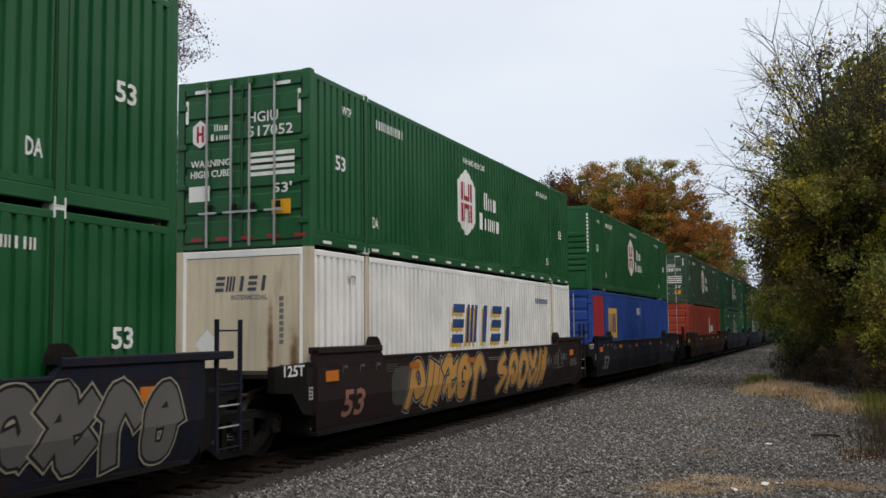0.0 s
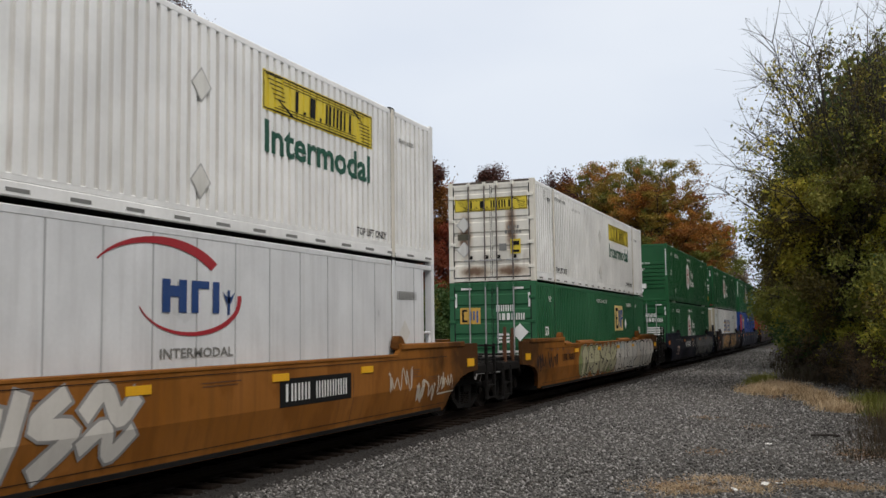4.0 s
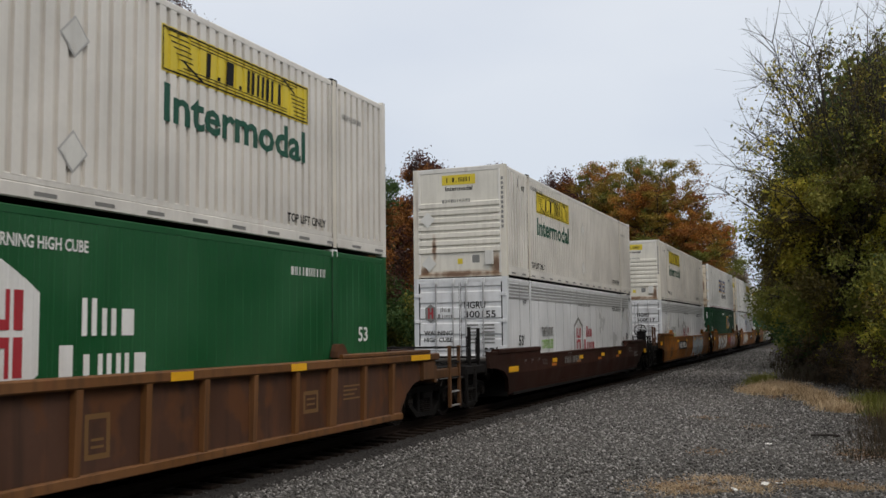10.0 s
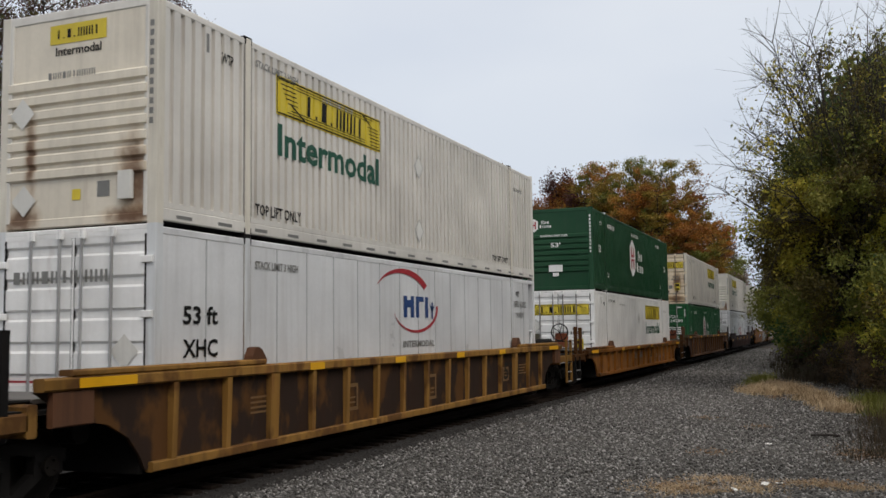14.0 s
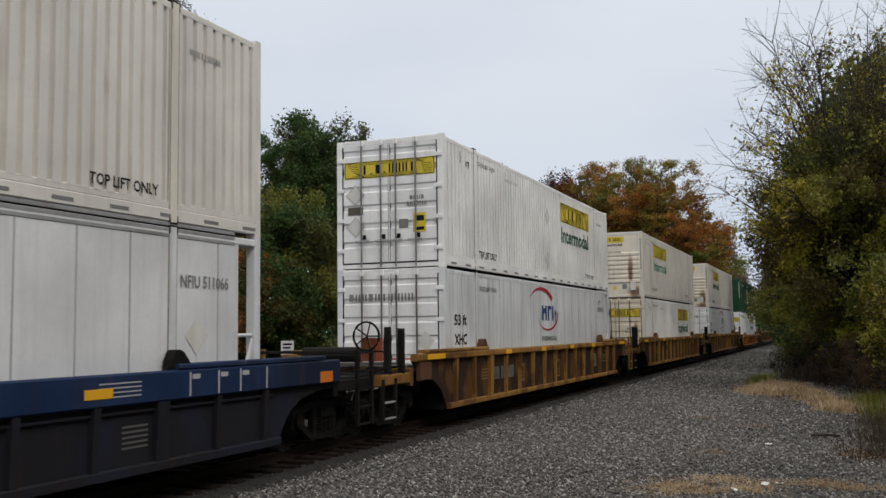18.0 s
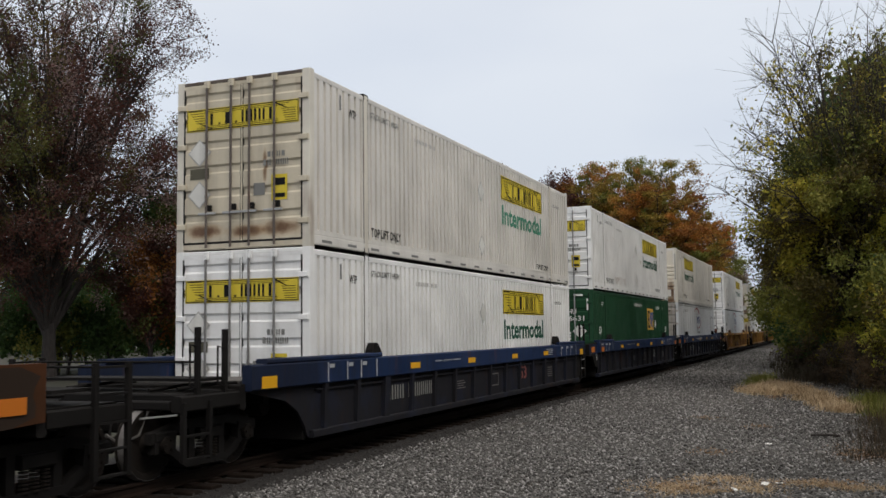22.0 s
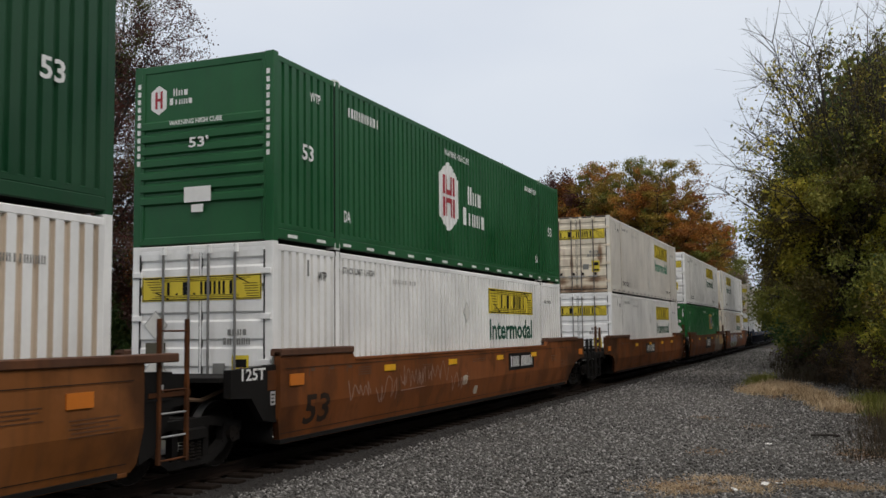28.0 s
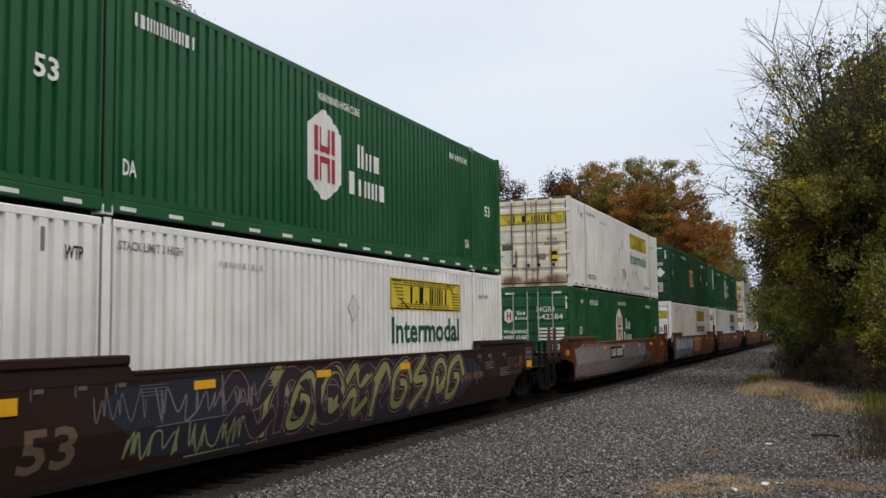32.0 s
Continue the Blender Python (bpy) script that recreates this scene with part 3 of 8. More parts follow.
# ---- ground ----
def ground():
    """One sheet to the horizon, a little lower beyond the ballast shoulder."""
    xs = [-2500, -400, -120, -60, -30, -14, -7, -5, -3.6, -2.6, -1.6, 0, 1.6, 2.6, 4, 6, 8, 10, 13, 20, 40, 120, 400, 2500]
    ys = [-1500, -200, -60, -20, 0] + list(range(6, 61, 3)) + [80, 110, 160, 260, 500, 1200, 3000]
    vs, fs = [], []
    for y in ys:
        for x in xs:
            z = -0.2
            if abs(x) > 2.4:
                z = -0.24 + 0.03 * noise.noise((x * 0.4, y * 0.3, 0))
            if x < -3:
                z = -0.75
            if x > 11:
                z = -0.22 + 0.03 * min(10, x - 11)
            vs.append((x, y, z))
    n = len(xs)
    for j in range(len(ys) - 1):
        for i in range(n - 1):
            fs.append((j * n + i, j * n + i + 1, (j + 1) * n + i + 1, (j + 1) * n + i))
    me = bpy.data.meshes.new("ground")
    me.from_pydata(vs, [], fs)
    me.materials.append(M_GRAVEL)
    me.materials.append(M_SOIL)
    for p in me.polygons:
        c = p.center
        p.material_index = 1 if (c.x < -4.5 or c.x > 13) else 0
    return tagged(new("ground", me), "grey crushed-stone ballast and gravel beside the track, soil beyond", "ground", kind="structure")


def scatter_mesh(name, centres, sizes, seed, squash=0.7):
    """Many small uneven stones in one mesh: a deformed octahedron at each place."""
    r = np.random.default_rng(seed)
    n = len(centres)
    base = np.array([(1, 0, 0), (-1, 0, 0), (0, 1, 0), (0, -1, 0), (0, 0, 1), (0, 0, -1)], float)
    a = r.uniform(0, 2 * np.pi, n)
    v = base[None] * r.uniform(0.6, 1.25, (n, 6, 1)) * sizes[:, None, None]
    v += r.normal(0, 0.18, (n, 6, 3)) * sizes[:, None, None]
    v[:, :, 2] *= squash
    c, s = np.cos(a)[:, None], np.sin(a)[:, None]
    x, y = v[:, :, 0] * c - v[:, :, 1] * s, v[:, :, 0] * s + v[:, :, 1] * c
    v = np.stack([x, y, v[:, :, 2]], 2) + centres[:, None, :]
    tri = np.array([(0, 2, 4), (2, 1, 4), (1, 3, 4), (3, 0, 4), (2, 0, 5), (1, 2, 5), (3, 1, 5), (0, 3, 5)])
    f = (tri[None] + (np.arange(n) * 6)[:, None, None]).reshape(-1, 3)
    return raw_mesh(name, v.reshape(-1, 3), f)


def raw_mesh(name, v, f):
    """A mesh from arrays of vertices and of faces with equal numbers of corners."""
    me = bpy.data.meshes.new(name)
    k = f.shape[1]
    me.vertices.add(len(v))
    me.vertices.foreach_set("co", np.ascontiguousarray(v, np.float32).ravel())
    me.loops.add(f.size)
    me.loops.foreach_set("vertex_index", np.ascontiguousarray(f, np.int32).ravel())
    me.polygons.add(len(f))
    me.polygons.foreach_set("loop_start", np.arange(0, f.size, k, dtype=np.int32))
    me.update(calc_edges=True)
    return me


ground()
rng = np.random.default_rng(4)


def stones():
    n = 125000
    y = 9.5 + 90 * rng.uniform(0, 1, n) ** 2.1
    x = rng.uniform(1.95, 9.8, n) - 0.3 * rng.uniform(0, 1, n) ** 4
    c = np.stack([x, y, np.where(x < 2.5, -0.197, -0.23) + rng.uniform(-0.012, 0.012, n)], 1)
    me = scatter_mesh("gravel_stones", c, rng.uniform(0.012, 0.030, n) * (1 + (y - 9.5) / 60), 5)
    me.materials.append(stone_mat("grey_stone", ((0.044, 0.042, 0.040), (0.195, 0.187, 0.178), (0.49, 0.475, 0.46))))
    tagged(new("gravel_stones", me), "loose angular grey ballast stones on the ground", "gravel", kind="stuff")
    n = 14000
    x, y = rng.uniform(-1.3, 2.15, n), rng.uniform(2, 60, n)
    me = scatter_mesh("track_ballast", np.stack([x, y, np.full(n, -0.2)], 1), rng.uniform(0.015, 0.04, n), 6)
    # stone colours kept near black to hold the shade below the train
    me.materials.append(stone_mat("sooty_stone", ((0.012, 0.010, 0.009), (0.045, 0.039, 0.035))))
    tagged(new("track_ballast", me), "dark ballast stones between the ties, the train's shade in their colour", "gravel", kind="stuff")


stones()


def track():
    tr = thing("railway_track", "steel rails on dark creosoted wooden ties in ballast", "track", kind="structure")
    prof = [(-0.07, -0.155), (0.07, -0.155), (0.07, -0.14), (0.012, -0.12), (0.012, -0.045), (0.036, -0.035), (0.036, -0.006), (0.028, 0.0),
            (-0.028, 0.0), (-0.036, -0.006), (-0.036, -0.035), (-0.012, -0.045), (-0.012, -0.12), (-0.07, -0.14)]
    for x in (-0.755, 0.755):
        part("rail", Shape().prism([(x + a, b) for a, b in prof], 1, -120, 900), M_RAIL, tr)
    tie = Shape().box(-1.3, 1.3, -0.115, 0.115, -0.34, -0.155, 0.012)
    for i in range(150):
        y = -2 + i * 0.5
        part("tie", tie, M_TIE, tr, key="tie", at=pose(random.uniform(-0.03, 0.03), y + random.uniform(-0.02, 0.02), random.uniform(-0.012, 0.004), 0, 0, random.uniform(-0.8, 0.8)))
    far = Shape()
    for i in range(500):
        far.box(-1.3, 1.3, 73 + i * 0.5, 73.23 + i * 0.5, -0.34, -0.155)
    tagged(part("far_ties", far, M_TIE, tr), kind="stuff")
    plate = Shape().box(-0.17, 0.17, -0.09, 0.09, -0.157, -0.147)
    for i in range(24, 62):
        part("tie_plate", plate, M_RAIL, tr, key="tie_plate", at=pose(0.755, -12 + i * 0.5, 0.0))


track()

# ---- containers ----
def wall_corrugated(deep=1.0):
    s = Shape()
    n = len(CORR_Y)
    zs = (0.27, CH - 0.13)
    for z in zs:
        for y, d in zip(CORR_Y, CORR_D):
            s.v.append((HX - (d * deep if d <= D_PRESS else d), float(y), z))
    s.f += [(i, i + 1, n + i + 1, n + i) for i in range(n - 1)]
    i = len(s.v)
    s.v += [(HX - 0.09, 0.08, 0.27), (HX - 0.09, CL - 0.08, 0.27), (HX - 0.09, CL - 0.08, CH - 0.13), (HX - 0.09, 0.08, CH - 0.13)]
    s.f.append((i, i + 3, i + 2, i + 1))
    return s


def wall_grimy(mat, grime, deep):
    """The corrugated side with grime that has settled in its pressings."""
    me = wall_corrugated(deep).mesh("side_wall")
    me.materials.append(mat)
    me.materials.append(grime)
    me.polygons.foreach_set("material_index", [1 if i < len(CORR_Y) - 1 and max(CORR_D[i], CORR_D[i + 1]) > 0 else 0 for i in range(len(me.polygons))])
    return me


def wall_far():
    return Shape().box(-HX, -HX + 0.045, 0.05, CL - 0.05, 0.19, CH - 0.13)


def wall_panels(y1):
    """Smooth sandwich wall: one panel with narrow joints proud of it."""
    s = Shape().box(HX - 0.05, HX - 0.006, 0.05, y1, 0.19, CH - 0.13)
    return s


def end_nose():
    """Front wall with deep horizontal pressings below a flat head panel."""
    pr = [(0.30, 0.0), (0.30, 0.05)]
    s = Shape()
    z0, z1, n = 0.62, 2.02, 7
    poly_ = [(0.012, 0.10), (0.012, z0)]
    p = (z1 - z0) / n
    for i in range(n):
        o = z0 + i * p
        poly_ += [(0.012, o + p * 0.1), (-0.03, o + p * 0.25), (-0.03, o + p * 0.75), (0.012, o + p * 0.9)]
    poly_ += [(0.012, CH - 0.12), (0.06, CH - 0.12), (0.06, 0.10)]
    return s.prism(poly_, 0, -HX + 0.15, HX - 0.15)


def door_leaf(x0, x1):
    """A door leaf with five shallow horizontal pressings."""
    pts = [(0.0, 0.14)]
    z0, z1, n = 0.22, CH - 0.22, 6
    p = (z1 - z0) / n
    for i in range(n):
        o = z0 + i * p
        pts += [(0.0, o + p * 0.62), (0.028, o + p * 0.70), (0.028, o + p * 0.92), (0.0, o + p)]
    pts += [(0.0, CH - 0.13), (0.06, CH - 0.13), (0.06, 0.14)]
    return Shape().prism(pts, 0, x0, x1)


def casting(x, y, z):
    return Shape().box(x - 0.083, x + 0.083, y - 0.089, y + 0.089, z - 0.06, z + 0.06, 0.008)


DEEP = [1.0]        # how deep the pressings of the box in hand are
FAR = [False]       # true while the far front cars are built, which show few small parts


def lifting_post(y, mat):
    """Upright that carries the lifting castings, with dirt in the joint on both sides."""
    s = Shape().box(HX - 0.08, HX + 0.012, y - 0.07, y + 0.07, 0.03, CH - 0.03, 0.012)
    n = len(s.f)
    s.box(HX - 0.06, HX + 0.003, y - 0.088, y - 0.069, 0.19, CH - 0.13).box(HX - 0.06, HX + 0.003, y + 0.069, y + 0.082, 0.19, CH - 0.13)
    me = s.mesh("lifting_post")
    me.materials.append(mat)
    me.materials.append(M_JOINT if mat in (M_WHITE, M_CREAM, M_COOL, M_POST, M_FRONT_TAN) else M_RUBBER)
    for f in me.polygons:
        f.material_index = int(f.index >= n)
    return me


def build_container(name, label, mat, end, at, end_mat=None, marks=(), posts_mat=None, panels=False, gap=0.0, cast_mat=None, ribbed_top=False,
                    reflect="", rod_mat=None, grime=None, deep=1.0):
    c = thing(name, label, "container", "containers on the train", at)
    end_mat = end_mat or mat
    pm = posts_mat or mat
    y1 = CL - gap
    if panels:
        part("side_panel", lambda: wall_panels(y1), mat, c, key=("panelwall", y1))
        joint = Shape().box(HX - 0.008, HX, -0.012, 0.012, 0.19, CH - 0.13)
        yy = [0.16 + 0.88 * i for i in range(1, 18)]
        for y in yy:
            if y < y1 - 0.15 and not any(abs(y - q) < 0.2 for q in (2.0, CL - 2.0)):
                part("panel_joint", joint, M_PANELSEAM, c, key="panel_joint", at=pose(0, y, 0))
    else:
        grime = grime or (M_GRIME if mat is M_WHITE else M_GRIME_CREAM if mat is M_CREAM else mat)
        part("side_wall", lambda: wall_grimy(mat, grime, deep), mat, c, key=("sidewall", mat.name, grime.name, deep))
    part("side_wall", wall_far, mat, c, key="farwall")
    part("roof", lambda: Shape().box(-HX + 0.02, HX - 0.02, 0.03, y1 - 0.03, CH - 0.09, CH - 0.06), mat, c, key=("roof", y1))
    part("floor_frame", lambda: Shape().box(-HX + 0.05, HX - 0.05, 0.05, CL - 0.05, 0.04, 0.17), M_BLACK, c, key="floorframe")
    part("end_wall", lambda: Shape().box(-HX + 0.05, HX - 0.05, y1 - 0.08, y1 - 0.02, 0.12, CH - 0.06), mat, c, key=("leadend", y1))
    for sx in (-1, 1):
        part("bottom_rail", lambda: Shape().box(sx * HX - 0.03 - sx * 0.025, sx * HX + 0.03 - sx * 0.025, 0.1, CL - 0.1, 0.04, 0.20, 0.012).box(sx * HX - 0.03 - sx * 0.033, sx * HX + 0.03 - sx * 0.033, 0.1, CL - 0.1, 0.198, 0.285, 0.01), mat, c, key=("brail", sx))
        part("top_rail", lambda: Shape().box(sx * HX - 0.03 - sx * 0.03, sx * HX + 0.03 - sx * 0.03, 0.1, CL - 0.1, CH - 0.14, CH - 0.036, 0.015), mat, c, key=("trail", sx))
        for y in (0.07, CL - 0.07):
            part("corner_post", lambda: Shape().box(sx * (HX - 0.072) - 0.078, sx * (HX - 0.072) + 0.078, y - 0.074, y + 0.074, 0.0, CH, 0.014), pm if y < 1 else mat, c, key=("cpost", sx, y))
    for y in (2.0, CL - 2.0):
        part("lifting_post", lambda: lifting_post(y, pm), pm, c, key=("lpost", y))
        for z in (0.06, CH - 0.06):
            part("corner_casting", lambda: casting(HX - 0.075, y, z), cast_mat or M_BLACK, c, key=("cast", y, z))
    if gap > 0:
        part("front_frame", lambda: Shape().box(-HX + 0.1, HX - 0.1, CL - 0.14, CL - 0.02, CH - 0.14, CH - 0.02, 0.01).box(-HX + 0.1, HX - 0.1, CL - 0.14, CL - 0.02, 0.02, 0.16, 0.01), pm, c, key="fframe")
        part("brace", lambda: Shape().tube([(HX - 0.06, y1 - 0.03, 0.15), (HX - 0.06, CL - 0.1, 1.5)], 0.035).tube([(HX - 0.06, y1 - 0.03, 1.5), (HX - 0.06, CL - 0.1, 1.5)], 0.03), pm, c, key=("fbrace", gap))
    if ribbed_top:
        for i in range(5 if ribbed_top is True else 3):
            z = CH - 0.2 - 0.085 * i if ribbed_top is True else CH + 0.005 - 0.07 * i
            part("rub_strip", lambda: Shape().box(HX - 0.01, HX + 0.004, 0.16, y1 - 0.1, -0.025, 0.025, 0.006), M_STEEL, c, key=("rubstrip", y1), at=pose(0, 0, z))
    part("door_header" if end == "door" else "head_rail", lambda: Shape().box(-HX + 0.14, HX - 0.14, 0.0, 0.1, CH - 0.075 if end == "door" else CH - 0.13, CH - 0.005, 0.012), (M_SOOT if end_mat in (M_DOOR_RUST, M_DOOR_RUST2, M_DOOR_LOW, M_DOOR_SAND, M_DOOR_BURN) else end_mat) if end == "door" else mat, c, key=("header", end))
    part("door_sill" if end == "door" else "sill", lambda: Shape().box(-HX + 0.14, HX - 0.14, 0.0, 0.1, 0.02, 0.14, 0.012), end_mat, c, key="sill")
    if end == "door":
        for sx in (-1, 1):
            lo, hi = (0.03, HX - 0.15) if sx > 0 else (-HX + 0.15, -0.03)
            d = part("door", lambda: door_leaf(lo, hi), end_mat, c, key=("door", sx))
            part("door_gasket", lambda: Shape().box(sx * (HX - 0.15) - 0.015, sx * (HX - 0.15) + 0.015, -0.004, 0.02, 0.14, CH - 0.13), M_RUBBER, d, key=("gasket", sx))
            for i in range(0 if FAR[0] else 4):
                z = 0.42 + i * 0.68
                part("hinge", lambda: Shape().box(sx * (HX - 0.11) - 0.085, sx * (HX - 0.11) + 0.085, -0.035, 0.0, -0.045, 0.045, 0.008), end_mat, d, key=("hinge", sx), at=pose(0, 0, z))
            for x in (() if FAR[0] else (sx * 0.18, sx * 0.66)):
                part("locking_bar", lambda: Shape().tube([(x, -0.055, 0.05), (x, -0.055, CH - 0.03)], 0.021, 8), rod_mat or (M_ROD if mat in (M_WHITE, M_CREAM, M_COOL) else M_STEEL), d, key=("rod", x))
                part("bar_keeper", lambda: Shape().box(x - 0.05, x + 0.05, -0.075, -0.02, CH - 0.15, CH - 0.035, 0.012), end_mat, d, key=("keeper", x))
                part("handle", lambda: Shape().box(x - sx * 0.02 - 0.17, x - sx * 0.02 + 0.17, -0.072, -0.045, 0.60, 0.64, 0.006), M_STEEL, d, key=("handle", x))
                part("handle_latch", lambda: Shape().box(x + 0.03, x + 0.1, -0.07, -0.02, 0.66, 0.76, 0.008), M_BLACK, d, key=("latch", x))
        part("header_gap", lambda: Shape().box(-HX + 0.14, HX - 0.14, -0.003, 0.03, CH - 0.13, CH - 0.07), end_mat, c, key="hgap")
        part("sill_gap", lambda: Shape().box(-HX + 0.14, HX - 0.14, -0.003, 0.03, 0.115, 0.15), M_RUBBER, c, key="sgap")
        part("door_seam", lambda: Shape().box(-0.03, -0.014, 0.004, 0.03, 0.14, CH - 0.13).box(0.014, 0.03, 0.004, 0.03, 0.14, CH - 0.13), M_RUBBER, c, key="doorseam")
        part("door_lap", lambda: Shape().box(-0.014, 0.014, -0.004, 0.03, 0.14, CH - 0.13), end_mat, c, key="doorlap")
    else:
        part("front_wall", end_nose if end == "nose" else lambda: Shape().box(-HX + 0.15, HX - 0.15, 0.012, 0.06, 0.1, CH - 0.12), end_mat, c, key=("nosewall", end))
        for sx in (-1, 1):
            part("front_post", lambda: Shape().box(sx * (HX - 0.17) - 0.03, sx * (HX - 0.17) + 0.03, -0.012, 0.06, 0.1, CH - 0.12, 0.01), mat, c, key=("npost", sx))
    if reflect:
        refl = {"white": I_WHITE, "red": I_RED, "grey": I_GREY}
        for i in range(18):
            y = 0.55 + i * 0.9
            if reflect == "white":
                part("reflector", lambda: Shape().box(HX - 0.003, HX + 0.009, -0.14, 0.14, 0.075, 0.125), I_WHITE, c, key="reflw", at=pose(0, y, 0))
            elif reflect == "red":
                for o in (-0.13, 0.13):
                    part("reflector", lambda: Shape().box(HX - 0.003, HX + 0.009, -0.07, 0.07, 0.075, 0.125), I_RED, c, key="reflr", at=pose(0, y + o, 0))
            else:
                part("reflector", lambda: Shape().box(HX - 0.003, HX + 0.009, -0.16, 0.16, 0.085, 0.13), I_GREY, c, key="reflg", at=pose(0, y, 0))
    DEEP[0] = deep
    for m in (marks[:1] if FAR[0] else marks):
        m(c)
    return c


def mark(name, key, shape2d, mat, c, plain=False, lift=0.004, label=""):
    small(part(name, lambda: on_side(shape2d(), plain, lift, follow=(0.6 if any(w in name for w in ("panel", "square", "hexagon")) else 0.12) * DEEP[0]), mat, c, label, key=("side", key, plain, DEEP[0])))


def small(ob):
    """Rows of characters too small to pick apart count as one."""
    if any(w in ob.name for w in ("marking", "emblem", "lettering", "hole", "stain")):
        tagged(ob, kind="stuff")
    return ob


def emark(name, key, shape2d, mat, c, y=-0.006, label=""):
    small(part(name, lambda: on_end(shape2d(), y), mat, c, label, key=("end", key)))


def diamond(u, v, w, h):
    return poly([(u, v + h / 2), (u + w / 2, v), (u + w, v + h / 2), (u + w / 2, v + h)])


def scroll(u, v, w, h):
    """Rolled ends of a ribbon and the ruled lines that run from them along the top and the foot of the sign."""
    t, out = h * 0.028, []
    for i in range(6):
        out.append(rect(u + w * (0.025 + 0.014 * i), v + h * (0.9 - 0.11 * i), w * (0.125 - 0.008 * i), t, -w * 0.004))
        out.append(rect(u + w * (0.85 + 0.006 * i), v + h * (0.62 - 0.1 * i), w * (0.115 - 0.004 * i), t, w * 0.006))
    for i in range(3):
        out.append(rect(u + w * 0.16, v + h * (0.93 - 0.07 * i), w * (0.78 - 0.03 * i), t * 0.8))
        out.append(rect(u + w * (0.06 + 0.03 * i), v + h * (0.05 + 0.07 * i), w * (0.76 - 0.03 * i), t * 0.8))
    out.append(poly([(u + w * 0.11, v + h * 0.36), (u + w * 0.13, v + h * 0.36), (u + w * 0.24, v + h * 0.08), (u + w * 0.225, v + h * 0.06)]))
    out.append(poly([(u + w * 0.79, v + h * 0.92), (u + w * 0.805, v + h * 0.94), (u + w * 0.9, v + h * 0.66), (u + w * 0.885, v + h * 0.66)]))
    return join2d(*out)


def side_logo_yellow(y, plate=I_YELLOW, big=I_GREEN, faded=False):
    def f(c):
        mark("yellow_sign_panel", ("jp", y), lambda: rect(y, 1.94, 3.65, 0.61), plate, c, label="faded yellow sign panel" if faded else "yellow sign panel")
        mark("sign_border", ("jb", y), lambda: ring(y + 0.02, 1.96, 3.61, 0.57, 0.02), I_BLACK, c, lift=0.007)
        mark("sign_marking", ("jl", y), lambda: slabs("I.B.NNNI", y + 0.88, 2.08, 2.05, 0.33, 0.05), I_BLACK, c, lift=0.007)
        mark("scroll_marking", ("js", y), lambda: scroll(y, 1.94, 3.65, 0.61), I_BLACK, c, lift=0.007)
        mark("lettering", ("ji", y), lambda: words("Intermodal", y + 0.06, 1.30, 3.5, 0.5, 0.0, 0.027), big, c)
    return f


def rust_drips(c):
    """A row of short rust runs below small punctures, and a few lone spots."""
    r = random.Random(12)
    row = [rect(3.75 + 0.19 * i, 0.53 - 0.04 * (i % 2), 0.05, 0.09) for i in range(11)] + [rect(3.76 + 0.19 * i, 0.40 - 0.03 * (i % 3), 0.028, 0.14) for i in range(11) if i % 4]
    spots = [rect(r.uniform(2, 12), r.uniform(0.4, 2.2), 0.05, 0.06) for i in range(9)] + [rect(3.2, 2.0, 0.04, 0.3), rect(9.1, 1.4, 0.035, 0.16)]
    mark("rust_stain", "rdrip", lambda: join2d(*row, *spots), ink("rust_run", (0.30, 0.17, 0.085)), c, lift=0.004)


def side_small(c):
    mark("lettering", "tlo1", lambda: words("TOP LIFT ONLY", 2.2, 0.33, 1.3, 0.17), I_BLACK, c)
    mark("lettering", "tlo2", lambda: words("TOP LIFT ONLY", CL - 3.5, 0.33, 1.2, 0.14), I_BLACK, c)
    mark("lettering", "wtp1", lambda: words("WTP", 1.35, 2.36, 0.28, 0.15), I_BLACK, c)
    mark("lettering", "slh", lambda: words("STACK LIMIT 3 HIGH", 2.2, 2.52, 1.2, 0.11), I_GREY, c)
    mark("number_marking", "idb1", lambda: bars(10, 4.2, 2.43, 1.1, 0.08, 0, 3), ink("faint_grey", (0.48, 0.47, 0.45)), c)
    mark("number_marking", "idb2", lambda: bars(9, CL - 1.7, 2.28, 0.7, 0.09, 0, 4), I_GREY, c)
    mark("vent_cover", "vent1", lambda: rect(1.0, 2.42, 0.06, 0.26), I_GREY, c)


def placards(ys):
    """Empty diamond holders with a dark edge, one below the other."""
    def f(c):
        for y in ys:
            for z in (0.42, 1.72):
                mark("placard_edge", ("plae", y, z), lambda: diamond(y - 0.02, z - 0.025, 0.46, 0.49), ink("edge_grey", (0.42, 0.415, 0.40)), c, lift=0.006)
                mark("placard_holder", ("plac", y, z), lambda: diamond(y + 0.01, z + 0.01, 0.40, 0.42), M_HOLDER, c, lift=0.010)
    return f


